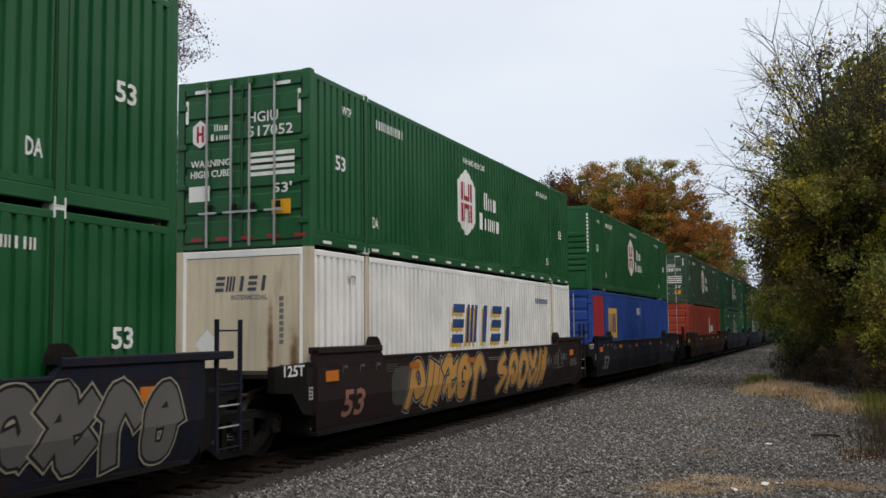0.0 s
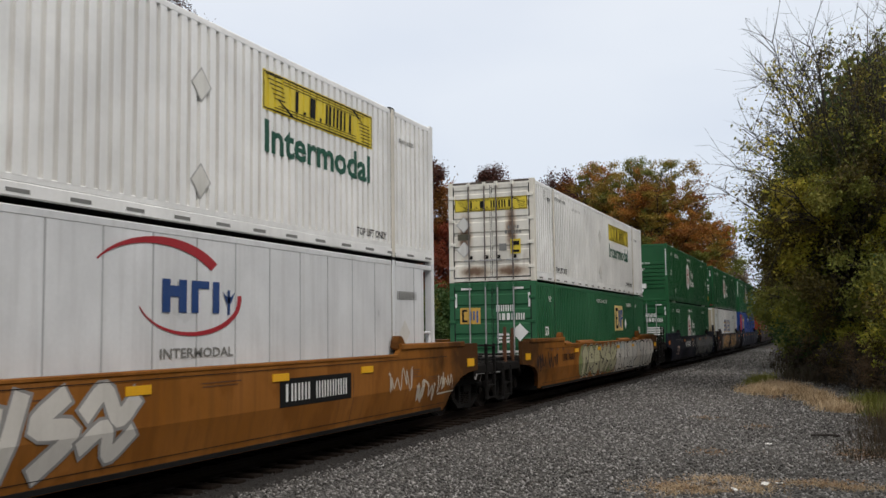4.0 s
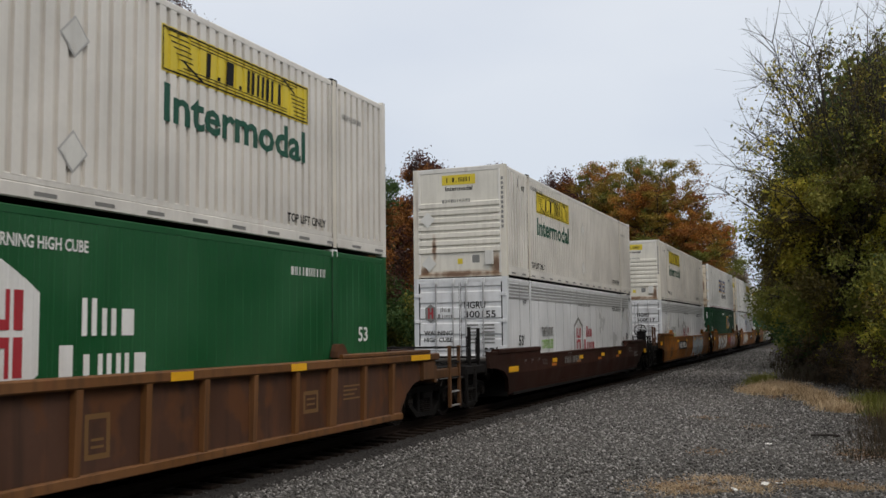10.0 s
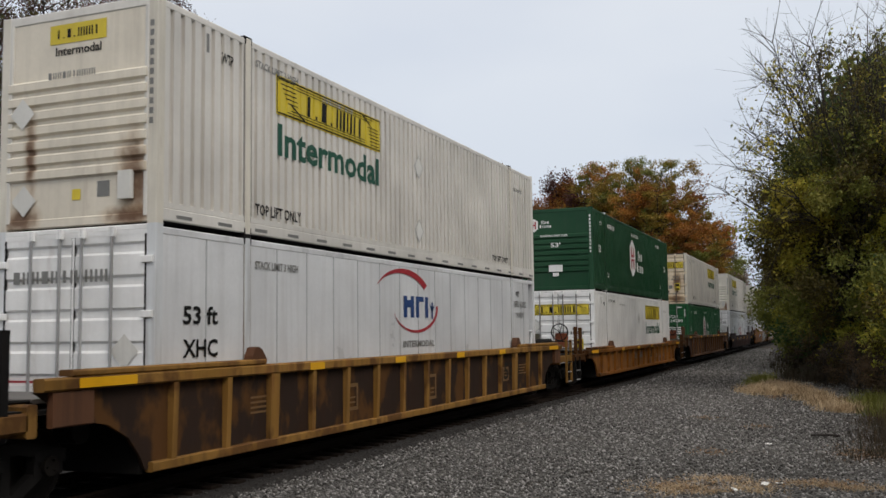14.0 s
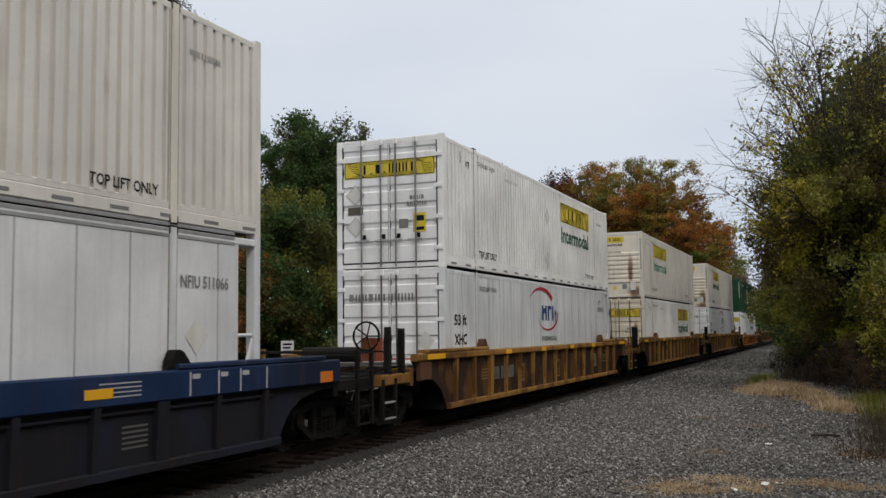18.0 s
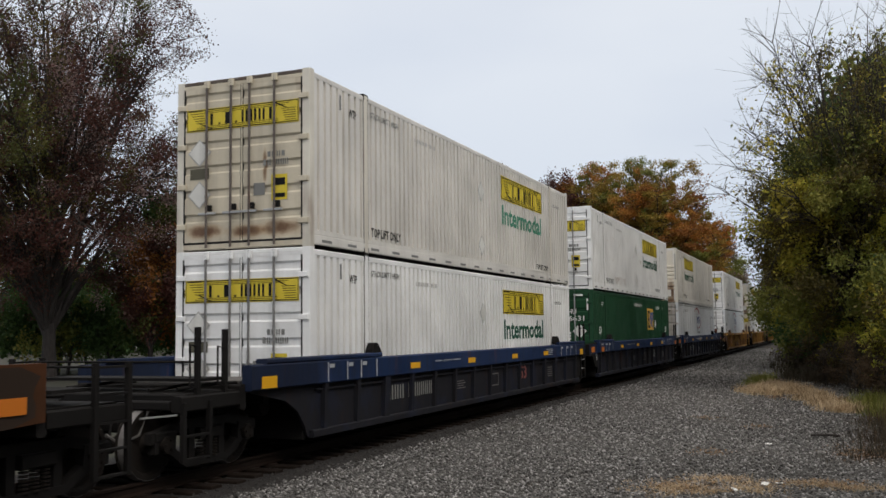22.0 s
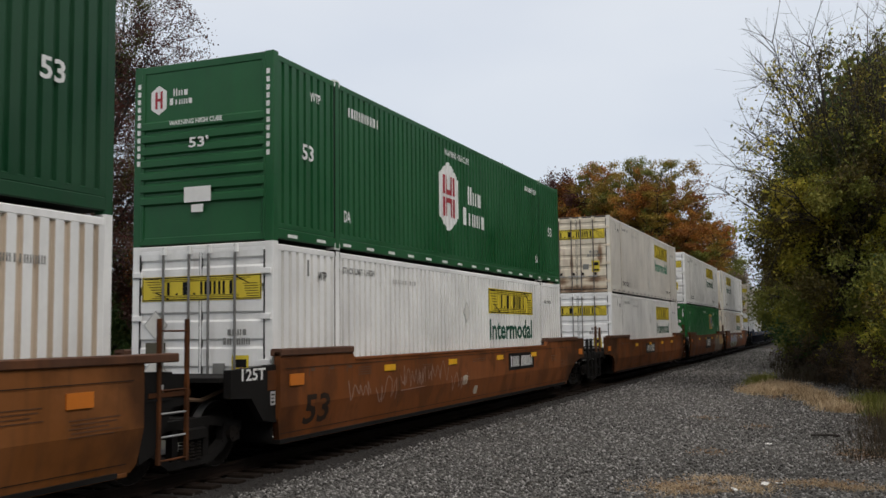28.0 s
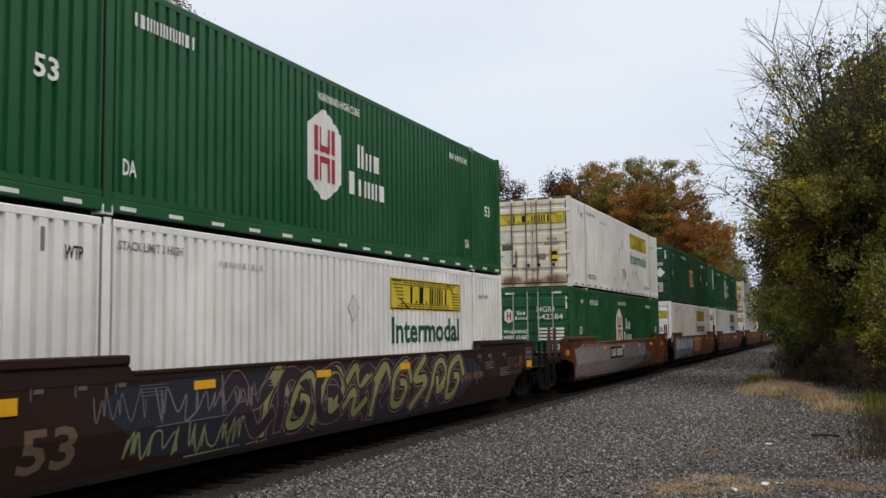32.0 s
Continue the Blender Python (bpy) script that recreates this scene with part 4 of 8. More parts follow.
def end_sign_door(plate=I_YELLOW):
    def f(c):
        emark("yellow_sign_panel", "edp", lambda: rect(-1.1, 2.04, 2.2, 0.38), plate, c, -0.008)
        emark("sign_border", "edb", lambda: ring(-1.09, 2.05, 2.18, 0.36, 0.014), I_BLACK, c, -0.010)
        emark("sign_marking", "edl", lambda: slabs("I.B.NNNI", -0.66, 2.13, 1.32, 0.2), I_BLACK, c, -0.010)
        emark("scroll_marking", "eds", lambda: scroll(-1.1, 2.04, 2.2, 0.38), I_BLACK, c, -0.010)
        emark("yellow_plate", "edy", lambda: rect(0.58, 0.78, 0.3, 0.42), I_YELLOW, c, -0.008)
        emark("plate_marking", "edyb", lambda: join2d(rect(0.62, 1.02, 0.22, 0.12), rect(0.62, 0.82, 0.22, 0.07)), I_BLACK, c, -0.010)
        emark("data_plate", "eddp", lambda: rect(0.24, 0.88, 0.22, 0.2), I_GREY, c, -0.008)
        emark("placard_holder", "edph", lambda: diamond(-1.04, 1.46, 0.42, 0.42), M_HOLDER, c, -0.014)
        emark("placard_holder", "edph2", lambda: diamond(-1.04, 0.74, 0.42, 0.42), M_HOLDER, c, -0.014)
        emark("placard_edge", "edpe", lambda: join2d(diamond(-1.065, 1.435, 0.47, 0.47), diamond(-1.065, 0.715, 0.47, 0.47)), ink("edge_grey", (0.42, 0.415, 0.40)), c, -0.010)
        emark("warning_plate", "edw", lambda: rect(-1.02, 1.22, 0.38, 0.18), ink("faded_label", (0.085, 0.078, 0.05)), c, -0.008)
        emark("number_marking", "edn", lambda: join2d(bars(4, 0.5, 1.5, 0.36, 0.09, 0, 5), bars(6, 0.42, 1.36, 0.5, 0.1, 0, 6)), I_GREY, c, -0.008)
    return f


def end_sign_nose(plate=I_YELLOW):
    def f(c):
        emark("sign_panel", "enp", lambda: rect(-0.47, 2.45, 0.94, 0.26), plate, c, 0.006)
        emark("sign_marking", "enl", lambda: slabs("I.B.NNNI", -0.36, 2.52, 0.72, 0.12), I_BLACK, c, 0.003)
        emark("lettering", "eni", lambda: words("Intermodal", -0.37, 2.29, 0.76, 0.12), I_BLACK, c, 0.006)
        emark("number_marking", "enn", lambda: bars(10, -0.45, 1.97, 0.8, 0.09, 0, 5), I_GREY, c, -0.034)
        emark("placard_holder", "ench", lambda: diamond(-1.08, 1.34, 0.42, 0.42), M_HOLDER, c, -0.045)
        emark("placard_holder", "ench2", lambda: diamond(-1.06, 0.18, 0.42, 0.42), M_HOLDER, c, -0.012)
        part("equipment_box", lambda: Shape().box(0.72, 0.95, -0.06, 0.012, 0.32, 0.68, 0.02), M_HOLDER, c, key="eqbox")
        emark("data_plate", "end2", lambda: rect(0.36, 0.38, 0.2, 0.2), I_GREY, c, 0.006)
        emark("yellow_plate", "eny", lambda: rect(-0.05, 0.36, 0.14, 0.14), I_YELLOW, c, 0.006)
        part("number_marking", lambda: on_end(join2d(*[rect(HX - 0.12, 1.25 + i * 0.125, 0.06, 0.08) for i in range(11)]), -0.006), I_GREY, c, key=("end", "vert"))
    return f


def emblem(u, v, w, h):
    """Red bars in two rows: pairs of thick and thin uprights and a cross bar, with a pale band between the rows."""
    out = []
    for z, foot in ((v, 0), (v + h * 0.54, 1)):
        for a, b in ((0.0, 0.18), (0.25, 0.08), (0.67, 0.08), (0.82, 0.18)):
            out.append(rect(u + a * w, z, b * w, h * 0.46))
        out.append(rect(u + 0.33 * w, z if foot else z + h * 0.34, 0.34 * w, h * 0.12))
    return join2d(*out)


def hexagon_marks():
    def f(c):
        mark("white_hexagon", "hhx", lambda: poly([(6.56, 1.12), (6.72, 1.0), (7.06, 0.80), (7.2, 0.80), (7.54, 1.0), (7.7, 1.12), (7.7, 1.98), (7.5, 2.12), (7.19, 2.30), (7.07, 2.30), (6.76, 2.12), (6.56, 1.98)]), I_WHITE, c)
        mark("red_emblem", "hhr", lambda: emblem(6.78, 1.10, 0.7, 0.90), I_RED, c, lift=0.007)
        mark("white_emblem", "hhw", lambda: join2d(slabs("Nnb", 8.32, 1.52, 0.95, 0.42), slabs("Binnb", 7.98, 1.02, 1.5, 0.40)), I_WHITE, c)
        mark("lettering", "h53a", lambda: words("53", 0.85, 1.36, 0.36, 0.26), I_WHITE, c)
        mark("lettering", "h53b", lambda: words("53", CL - 1.15, 1.36, 0.36, 0.26), I_WHITE, c)
        mark("lettering", "hwhc", lambda: words("WARNING HIGH CUBE", 6.9, 2.44, 1.5, 0.14), I_WHITE, c)
        mark("number_marking", "hidb", lambda: bars(10, 2.4, 2.36, 1.25, 0.17, 0, 9), I_WHITE, c)
        mark("number_marking", "hidc", lambda: bars(10, CL - 3.4, 2.42, 1.1, 0.13, 0, 10), I_WHITE, c)
        mark("lettering", "hwtp", lambda: words("WTP", 1.1, 2.36, 0.34, 0.15), I_WHITE, c)
        mark("lettering", "hda", lambda: words("DA", 2.25, 0.5, 0.24, 0.2), I_WHITE, c)
        mark("lettering", "hdb", lambda: words("DA", CL - 2.5, 0.5, 0.24, 0.2), I_WHITE, c)
    return f


def end_number(owner, no, mat, c, dz=0.0):
    """Owner's code and number on the door, spelt out where they can be read."""
    emark("number_lettering", (owner, no, dz), lambda: join2d(words(owner, 0.12, 2.1 + dz, 0.58, 0.18, 0, 0.012), words(no, 0.12, 1.86 + dz, 0.86, 0.18, 0, 0.012)) if no else
          join2d(bars(4, 0.12, 2.1 + dz, 0.55, 0.19, 0, 13), bars(6, 0.14, 1.86 + dz, 0.85, 0.19, 0, 14)), mat, c)


def hexagon_end(kind, no=""):
    def f(c):
        if kind == "nose":
            emark("white_hexagon", "hnx", lambda: poly([(-0.98, 2.2), (-0.83, 2.1), (-0.68, 2.2), (-0.68, 2.48), (-0.83, 2.58), (-0.98, 2.48)]), I_WHITE, c, 0.006)
            emark("red_emblem", "hnr", lambda: join2d(rect(-0.9, 2.2, 0.045, 0.28), rect(-0.8, 2.2, 0.045, 0.28), rect(-0.86, 2.32, 0.07, 0.05)), I_RED, c, 0.003)
            emark("white_emblem", "hnw", lambda: join2d(slabs("Nnb", -0.55, 2.38, 0.3, 0.12), slabs("Binnb", -0.62, 2.24, 0.45, 0.11)), I_WHITE, c, 0.006)
            emark("lettering", "hnc", lambda: words("WARNING HIGH CUBE", -0.6, 1.9, 1.0, 0.08), I_WHITE, c, -0.034)
            emark("lettering", "hn5", lambda: words("53'", -0.22, 1.52, 0.36, 0.17), I_WHITE, c, -0.034)
            emark("weight_plate", "hnp", lambda: join2d(rect(-0.3, 0.66, 0.5, 0.24), rect(-0.16, 0.5, 0.22, 0.12)), I_WHITE, c, -0.034)
            part("number_marking", lambda: on_end(join2d(*[rect(s * (HX - 0.09) - 0.03, 1.3 + i * 0.125, 0.06, 0.08) for i in range(11) for s in (-1, 1)]), -0.006), I_WHITE, c, key=("end", "hvert"))
        else:
            emark("white_hexagon", "hdx", lambda: poly([(-0.98, 1.85), (-0.83, 1.75), (-0.68, 1.85), (-0.68, 2.13), (-0.83, 2.23), (-0.98, 2.13)]), I_WHITE, c, -0.006)
            emark("red_emblem", "hdr", lambda: join2d(rect(-0.9, 1.85, 0.045, 0.28), rect(-0.8, 1.85, 0.045, 0.28), rect(-0.86, 1.97, 0.07, 0.05)), I_RED, c, -0.009)
            emark("white_emblem", "hdw", lambda: join2d(slabs("Nnb", -0.55, 2.02, 0.3, 0.12), slabs("Binnb", -0.62, 1.86, 0.45, 0.11)), I_WHITE, c)
            end_number("HGIU", no, I_WHITE, c)
            emark("lettering", "hdc", lambda: join2d(words("WARNING", -1.02, 1.42, 0.8, 0.12), words("HIGH CUBE", -1.02, 1.24, 0.8, 0.12)), I_WHITE, c)
            emark("data_marking", "hdd", lambda: join2d(*[rect(0.16, 1.2 + 0.11 * i, 0.85, 0.065) for i in range(4)]), I_WHITE, c)
            emark("lettering", "hd5", lambda: words("53'", 0.6, 0.9, 0.36, 0.17), I_WHITE, c)
            emark("white_plate", "hdp", lambda: rect(-1.05, 0.84, 0.42, 0.26), I_WHITE, c)
            emark("yellow_plate", "hdy", lambda: rect(0.58, 0.55, 0.36, 0.24), I_AMBER, c)
            emark("reflector", "hdrf", lambda: join2d(*[rect(s * 0.78 - 0.16, CH - 0.22, 0.32, 0.06) for s in (-1, 1)], *[rect(s * 1.1 - 0.03, CH - 0.72, 0.06, 0.4) for s in (-1, 1)]), I_WHITE, c)
            emark("reflector", "hdrr", lambda: join2d(*[rect(-1.0 + i * 0.5, 0.17, 0.22, 0.05) for i in range(5)]), I_RED, c)
    return f


def square_marks(y=10.22, z=1.5, plate=I_GOLD):
    def f(c):
        k = (y, z)
        mark("yellow_square", ("ey", k, plate.name), lambda: rect(y, z, 1.52, 0.95), plate, c)
        mark("black_emblem", ("eb", k), lambda: join2d(rect(y + 0.14, z + 0.08, 0.14, 0.78), rect(y + 0.28, z + 0.08, 0.28, 0.12), rect(y + 0.28, z + 0.42, 0.2, 0.1), rect(y + 0.28, z + 0.74, 0.28, 0.12)), I_BLACK, c, lift=0.007)
        mark("blue_emblem", ("ec", k), lambda: join2d(rect(y + 0.6, z + 0.16, 0.1, 0.62), rect(y + 0.75, z + 0.3, 0.09, 0.48), rect(y + 0.9, z + 0.16, 0.1, 0.62), rect(y + 1.08, z + 0.1, 0.12, 0.7), rect(y + 1.2, z + 0.68, 0.18, 0.12), rect(y + 1.3, z + 0.44, 0.1, 0.26), rect(y + 1.2, z + 0.4, 0.14, 0.1)), ink("mid_blue", (0.02, 0.10, 0.35)), c, lift=0.007)
        mark("placard", ("ed", k), lambda: diamond(12.12, 1.52, 0.42, 0.42), I_WHITE, c)
        mark("lettering", "e53", lambda: words("53", CL - 1.15, 1.36, 0.36, 0.26), I_WHITE, c)
        mark("lettering", "e53b", lambda: words("53", 0.85, 1.36, 0.36, 0.26), I_WHITE, c)
        mark("lettering", ("ewhc", k), lambda: words("WARNING HIGH CUBE", y - 2.95, 2.46, 1.63, 0.13), I_WHITE, c)
        mark("number_marking", "eid", lambda: bars(8, 12.5, 2.4, 0.95, 0.15, 0, 9), I_WHITE, c)
        mark("lettering", "ewtp", lambda: words("WTP", 1.25, 2.34, 0.34, 0.16), I_WHITE, c)
        mark("lettering", "ewtp2", lambda: words("WTP", CL - 1.8, 2.4, 0.24, 0.12), I_WHITE, c)
    return f


def square_end(c, no=""):
    emark("yellow_square", "eey", lambda: rect(-0.98, 1.72, 0.62, 0.46), I_GOLD, c)
    emark("black_emblem", "eeb", lambda: join2d(rect(-0.92, 1.77, 0.06, 0.36), rect(-0.86, 1.77, 0.1, 0.06), rect(-0.86, 2.07, 0.1, 0.06)), I_BLACK, c, -0.009)
    emark("blue_emblem", "eec", lambda: join2d(rect(-0.68, 1.82, 0.05, 0.26), rect(-0.58, 1.82, 0.05, 0.26), rect(-0.48, 1.76, 0.05, 0.34)), ink("mid_blue", (0.02, 0.10, 0.35)), c, -0.009)
    end_number("EMHU", no, I_WHITE, c, -0.04)
    emark("placard", "eed", lambda: diamond(0.56, 1.22, 0.5, 0.5), I_WHITE, c)
    emark("data_marking", "eet", lambda: join2d(*[rect(0.14, 1.18 + 0.1 * i, 0.36, 0.06) for i in range(3)], *[rect(0.14, 0.5 + 0.1 * i, 0.8, 0.06) for i in range(5)]), I_WHITE, c)
    emark("reflector", "eerf", lambda: join2d(*[rect(s * 0.78 - 0.16, CH - 0.22, 0.32, 0.06) for s in (-1, 1)], *[rect(s * 1.1 - 0.03, CH - 0.72, 0.06, 0.4) for s in (-1, 1)]), I_WHITE, c)


def slant_marks(c):
    mark("yellow_shadow", "sy", lambda: slabs("=MI=I", 5.98, 1.18, 4.3, 0.86, 0.18), I_GOLD, c, lift=0.003)
    mark("blue_emblem", "sb", lambda: slabs("=MI=I", 6.08, 1.26, 4.3, 0.86, 0.18), I_BLUE, c, lift=0.006)
    mark("lettering", "si", lambda: words("INTERMODAL", 7.48, 0.8, 2.92, 0.28), I_BLACK, c)
    mark("lettering", "s53", lambda: words("53", CL - 0.95, 0.5, 0.3, 0.24), I_BLUE, c)
    mark("lettering", "s53b", lambda: words("53", CL - 2.3, 0.45, 0.2, 0.24), I_BLUE, c)
    mark("number_marking", "sid", lambda: bars(8, CL - 3.7, 2.26, 1.25, 0.15, 0, 9), I_BLUE, c)
    mark("lettering", "swtp", lambda: words("WTP", 1.25, 2.34, 0.34, 0.16), I_GREY, c)


def slant_end(c, no=""):
    emark("blue_emblem", "seb", lambda: slabs("=MI=I", -1.0, 2.24, 1.95, 0.36, 0.15), I_BLUE, c, -0.008)
    emark("lettering", "sei", lambda: words("INTERMODAL", -0.4, 1.98, 1.4, 0.14, 0, 0.01), I_GREY, c, -0.01)
    emark("number_lettering", ("sen", no), lambda: words("SWRU  " + no, -0.6, 1.65, 1.5, 0.16, 0, 0.01) if no else bars(10, -0.6, 1.65, 1.5, 0.16, 0, 5), I_SLATE, c, -0.012)
    emark("white_plate", "sep", lambda: rect(-0.62, 1.1, 0.36, 0.36), I_WHITE, c)
    emark("data_marking", "set", lambda: join2d(*[rect(0.16, 1.1 + 0.09 * i, 0.34, 0.05) for i in range(4)]), I_GREY, c)
    emark("yellow_plate", "sey", lambda: rect(0.16, 0.5, 0.36, 0.4), I_AMBER, c)
    emark("data_plate", "sed", lambda: rect(-0.6, 0.55, 0.3, 0.3), I_GREY, c)


def crescent_marks(xhc=False, no=""):
    def f(c):
        mark("red_crescent", "nr", lambda: arc_band(7.4, 2.1, 1.35, 0.64, 152, 34, 0.02, 0.17), I_RED, c, True)
        mark("red_swoosh", "ns", lambda: arc_band(8.0, 2.0, 1.1, 0.5, 196, 366, 0.015, 0.1), I_RED, c, True)
        mark("blue_emblem", "nb", lambda: join2d(rect(7.37, 1.8, 0.16, 0.42), rect(7.7, 1.8, 0.16, 0.42), rect(7.53, 2.0, 0.17, 0.14), rect(7.96, 1.8, 0.15, 0.42), rect(8.11, 2.12, 0.23, 0.1), rect(8.42, 1.8, 0.15, 0.42)), I_BLUE, c, True, 0.006)
        mark("blue_figure", "nf", lambda: join2d(rect(8.76, 1.78, 0.06, 0.34), poly([(8.64, 2.1), (8.74, 1.94), (8.84, 1.94), (8.94, 2.1), (8.84, 2.03), (8.74, 2.03)])), I_BLUE, c, True, 0.006)
        mark("lettering", "ni", lambda: words("INTERMODAL", 7.34, 1.22, 1.56, 0.13), I_GREY, c, True)
        mark("number_lettering", ("nn", no), lambda: words("NFIU " + no, CL - 1.85, 2.12, 1.05, 0.17) if no else bars(10, CL - 1.85, 2.14, 0.95, 0.16, 0, 9), I_GREY, c, True)
        if no == "612002":
            mark("lettering", "ntw", lambda: words("TARE WEIGHT", CL - 1.72, 1.86, 0.7, 0.13), I_GREY, c, True)
        mark("lettering", "nsl", lambda: words("STACK LIMIT 3 HIGH", 2.2, 2.45, 1.2, 0.12), I_GREY, c, True)
        if xhc:
            mark("lettering", "nx1", lambda: words("53 ft", 0.55, 1.65, 0.75, 0.24), I_BLACK, c, True)
            mark("lettering", "nx2", lambda: words("XHC", 0.55, 1.22, 0.75, 0.24), I_BLACK, c, True)
            mark("lettering", "nwt", lambda: words("WTP", CL - 1.7, 2.4, 0.3, 0.14), I_BLACK, c, True)
        else:
            mark("placard_holder", "npl", lambda: diamond(CL - 1.75, 1.25, 0.5, 0.5), M_HOLDER, c, True)
    return f


def crescent_end(c):
    emark("number_marking", "nen", lambda: bars(10, -1.0, 2.2, 1.6, 0.16, 0, 5), I_GREY, c)
    emark("placard_holder", "neph", lambda: diamond(0.62, 1.1, 0.44, 0.44), M_HOLDER, c, -0.012)
    emark("red_tape", "net", lambda: rect(-1.1, 0.92, 2.2, 0.03), I_RED, c)


def nfi_end_grimy(c):
    for i, x in enumerate((-0.42, 0.42)):
        emark("red_crescent", ("ngr", i), lambda: arc_band(x, 1.98, 0.24, 0.11, 165, 15, 0.012, 0.03), I_RED, c)
        emark("blue_emblem", ("ngb", i), lambda: join2d(rect(x - 0.14, 1.86, 0.28, 0.05), rect(x - 0.2, 1.93, 0.4, 0.025)), I_BLACK, c)
        emark("red_tape", ("ngt", i), lambda: join2d(rect(x - 0.36, 1.72, 0.72, 0.016), rect(x - 0.36, 1.67, 0.72, 0.016)), I_RED, c)
    emark("number_marking", "ngn", lambda: bars(8, 0.3, 2.42, 0.6, 0.08, 0, 5), I_BLACK, c)


def reefer_marks(c, no):
    mark("lettering", "rt1", lambda: words("TEMPERATURE", 3.03, 1.34, 1.2, 0.27), I_GREY, c, True)
    mark("lettering", "rt2", lambda: words("CONTROLLED", 3.03, 0.99, 1.2, 0.27), I_LIME, c, True)
    mark("grey_hexagon", "rhx", lambda: join2d(*arc_hex(7.27, 1.22, 0.58, 0.72, 0.09)), I_GREY, c, True)
    mark("red_emblem", "rhr", lambda: emblem(7.0, 0.9, 0.54, 0.66), I_RED, c, True)
    mark("white_emblem", "rhw", lambda: join2d(slabs("Nnb", 8.3, 1.28, 0.85, 0.36), slabs("Binnb", 8.0, 0.86, 1.5, 0.34)), I_RED, c, True)
    mark("lettering", "r53", lambda: words("53'", 0.9, 1.12, 0.5, 0.28), I_BLACK, c, True)
    mark("lettering", "r53b", lambda: words("53'", CL - 1.25, 1.12, 0.4, 0.24), I_BLACK, c, True)
    mark("number_lettering", ("rid", no), lambda: words("HGRU" + no, CL - 3.7, 2.2, 1.45, 0.19, 0, 0.01), I_BLACK, c, True)
    mark("lettering", "rwhc", lambda: words("WARNING HIGH CUBE", 7.3, 2.28, 1.6, 0.12), I_GREY, c, True)
    mark("lettering", "rwtp", lambda: words("WTP", CL - 1.75, 2.2, 0.3, 0.14), I_BLACK, c, True)
    mark("lettering", "rwtp2", lambda: words("WTP", 1.3, 2.2, 0.3, 0.14), I_BLACK, c, True)


def arc_hex(u, v, w, h, t):
    o = [(u - w, v - h * 0.62), (u, v - h), (u + w, v - h * 0.62), (u + w, v + h * 0.62), (u, v + h), (u - w, v + h * 0.62)]
    k = 1 - t / w
    i = [(u + (a - u) * k, v + (b - v) * k) for a, b in o]
    return [(o + i, [(q, (q + 1) % 6, 6 + (q + 1) % 6, 6 + q) for q in range(6)])]


M_REEFER_WHITE = paint("white_reefer_panel", (0.70, 0.71, 0.72), 0.16, 0.0, 0.35)


def holes(c):
    """Rusted punctures with pale brown runs below them, most of them round the lower placard."""
    r = random.Random(8)
    pts, runs = [], []
    spots = [(7.3, 0.72), (7.94, 0.86), (7.68, 0.52), (6.29, 0.49), (6.59, 0.46), (8.95, 0.38), (10.02, 0.97), (10.07, 0.79), (10.45, 0.88), (10.83, 0.95), (11.22, 0.74), (7.47, 1.69), (8.52, 0.7), (8.3, 0.88), (8.1, 0.92), (4.2, 1.1)]
    for i, (y, z) in enumerate(spots + [(8.25 + r.gauss(0, 0.22), 0.72 + r.gauss(0, 0.16)) for _ in range(8)]):
        s = r.uniform(0.035, 0.10)
        pts.append(blob(y, z, s, s * r.uniform(1.1, 1.9), i, 9, 0.3))
        runs.append(poly([(y, z), (y + s, z), (y + s * 0.75, z - r.uniform(0.1, 0.35)), (y + s * 0.3, z - 0.12)]))
    mark("rust_stain", "holer", lambda: join2d(*runs), ink("rust", (0.50, 0.36, 0.20)), c, lift=0.004)
    mark("rusted_hole", "holeh", lambda: join2d(*pts), ink("hole", (0.03, 0.018, 0.012)), c, lift=0.006)

# ---- well cars ----
SX = 1.5            # outer face of the side
SILL = 1.42


def wheel():
    """A wheel of revolution about x: tread, flange, dished plate and hub."""
    prof = [(0.0, 0.10), (0.09, 0.10), (0.09, 0.13), (0.03, 0.16), (0.02, 0.36), (0.07, 0.40), (0.07, 0.455), (-0.06, 0.46), (-0.065, 0.485), (-0.085, 0.485), (-0.085, 0.39), (-0.03, 0.36), (-0.03, 0.16), (-0.06, 0.12)]
    s, n = Shape(), 24
    for k in range(n):
        a = 2 * math.pi * k / n
        s.v += [(x, math.cos(a) * r, math.sin(a) * r) for x, r in prof]
    m = len(prof)
    for k in range(n):
        j = (k + 1) % n
        s.f += [(k * m + i, k * m + i + 1, j * m + i + 1, j * m + i) for i in range(m - 1)]
    s.f.append(tuple(k * m for k in range(n)))
    return s


def tread():
    """The polished ring where a wheel runs on the rail."""
    s, n = Shape(), 28
    for k in range(n):
        a = 2 * math.pi * k / n
        s.v += [(x, math.cos(a) * r, math.sin(a) * r) for x, r in ((-0.055, 0.45), (-0.055, 0.464), (0.066, 0.459), (0.066, 0.445))]
    for k in range(n):
        j = (k + 1) % n
        s.f += [(k * 4 + i, k * 4 + i + 1, j * 4 + i + 1, j * 4 + i) for i in range(3)]
    return s


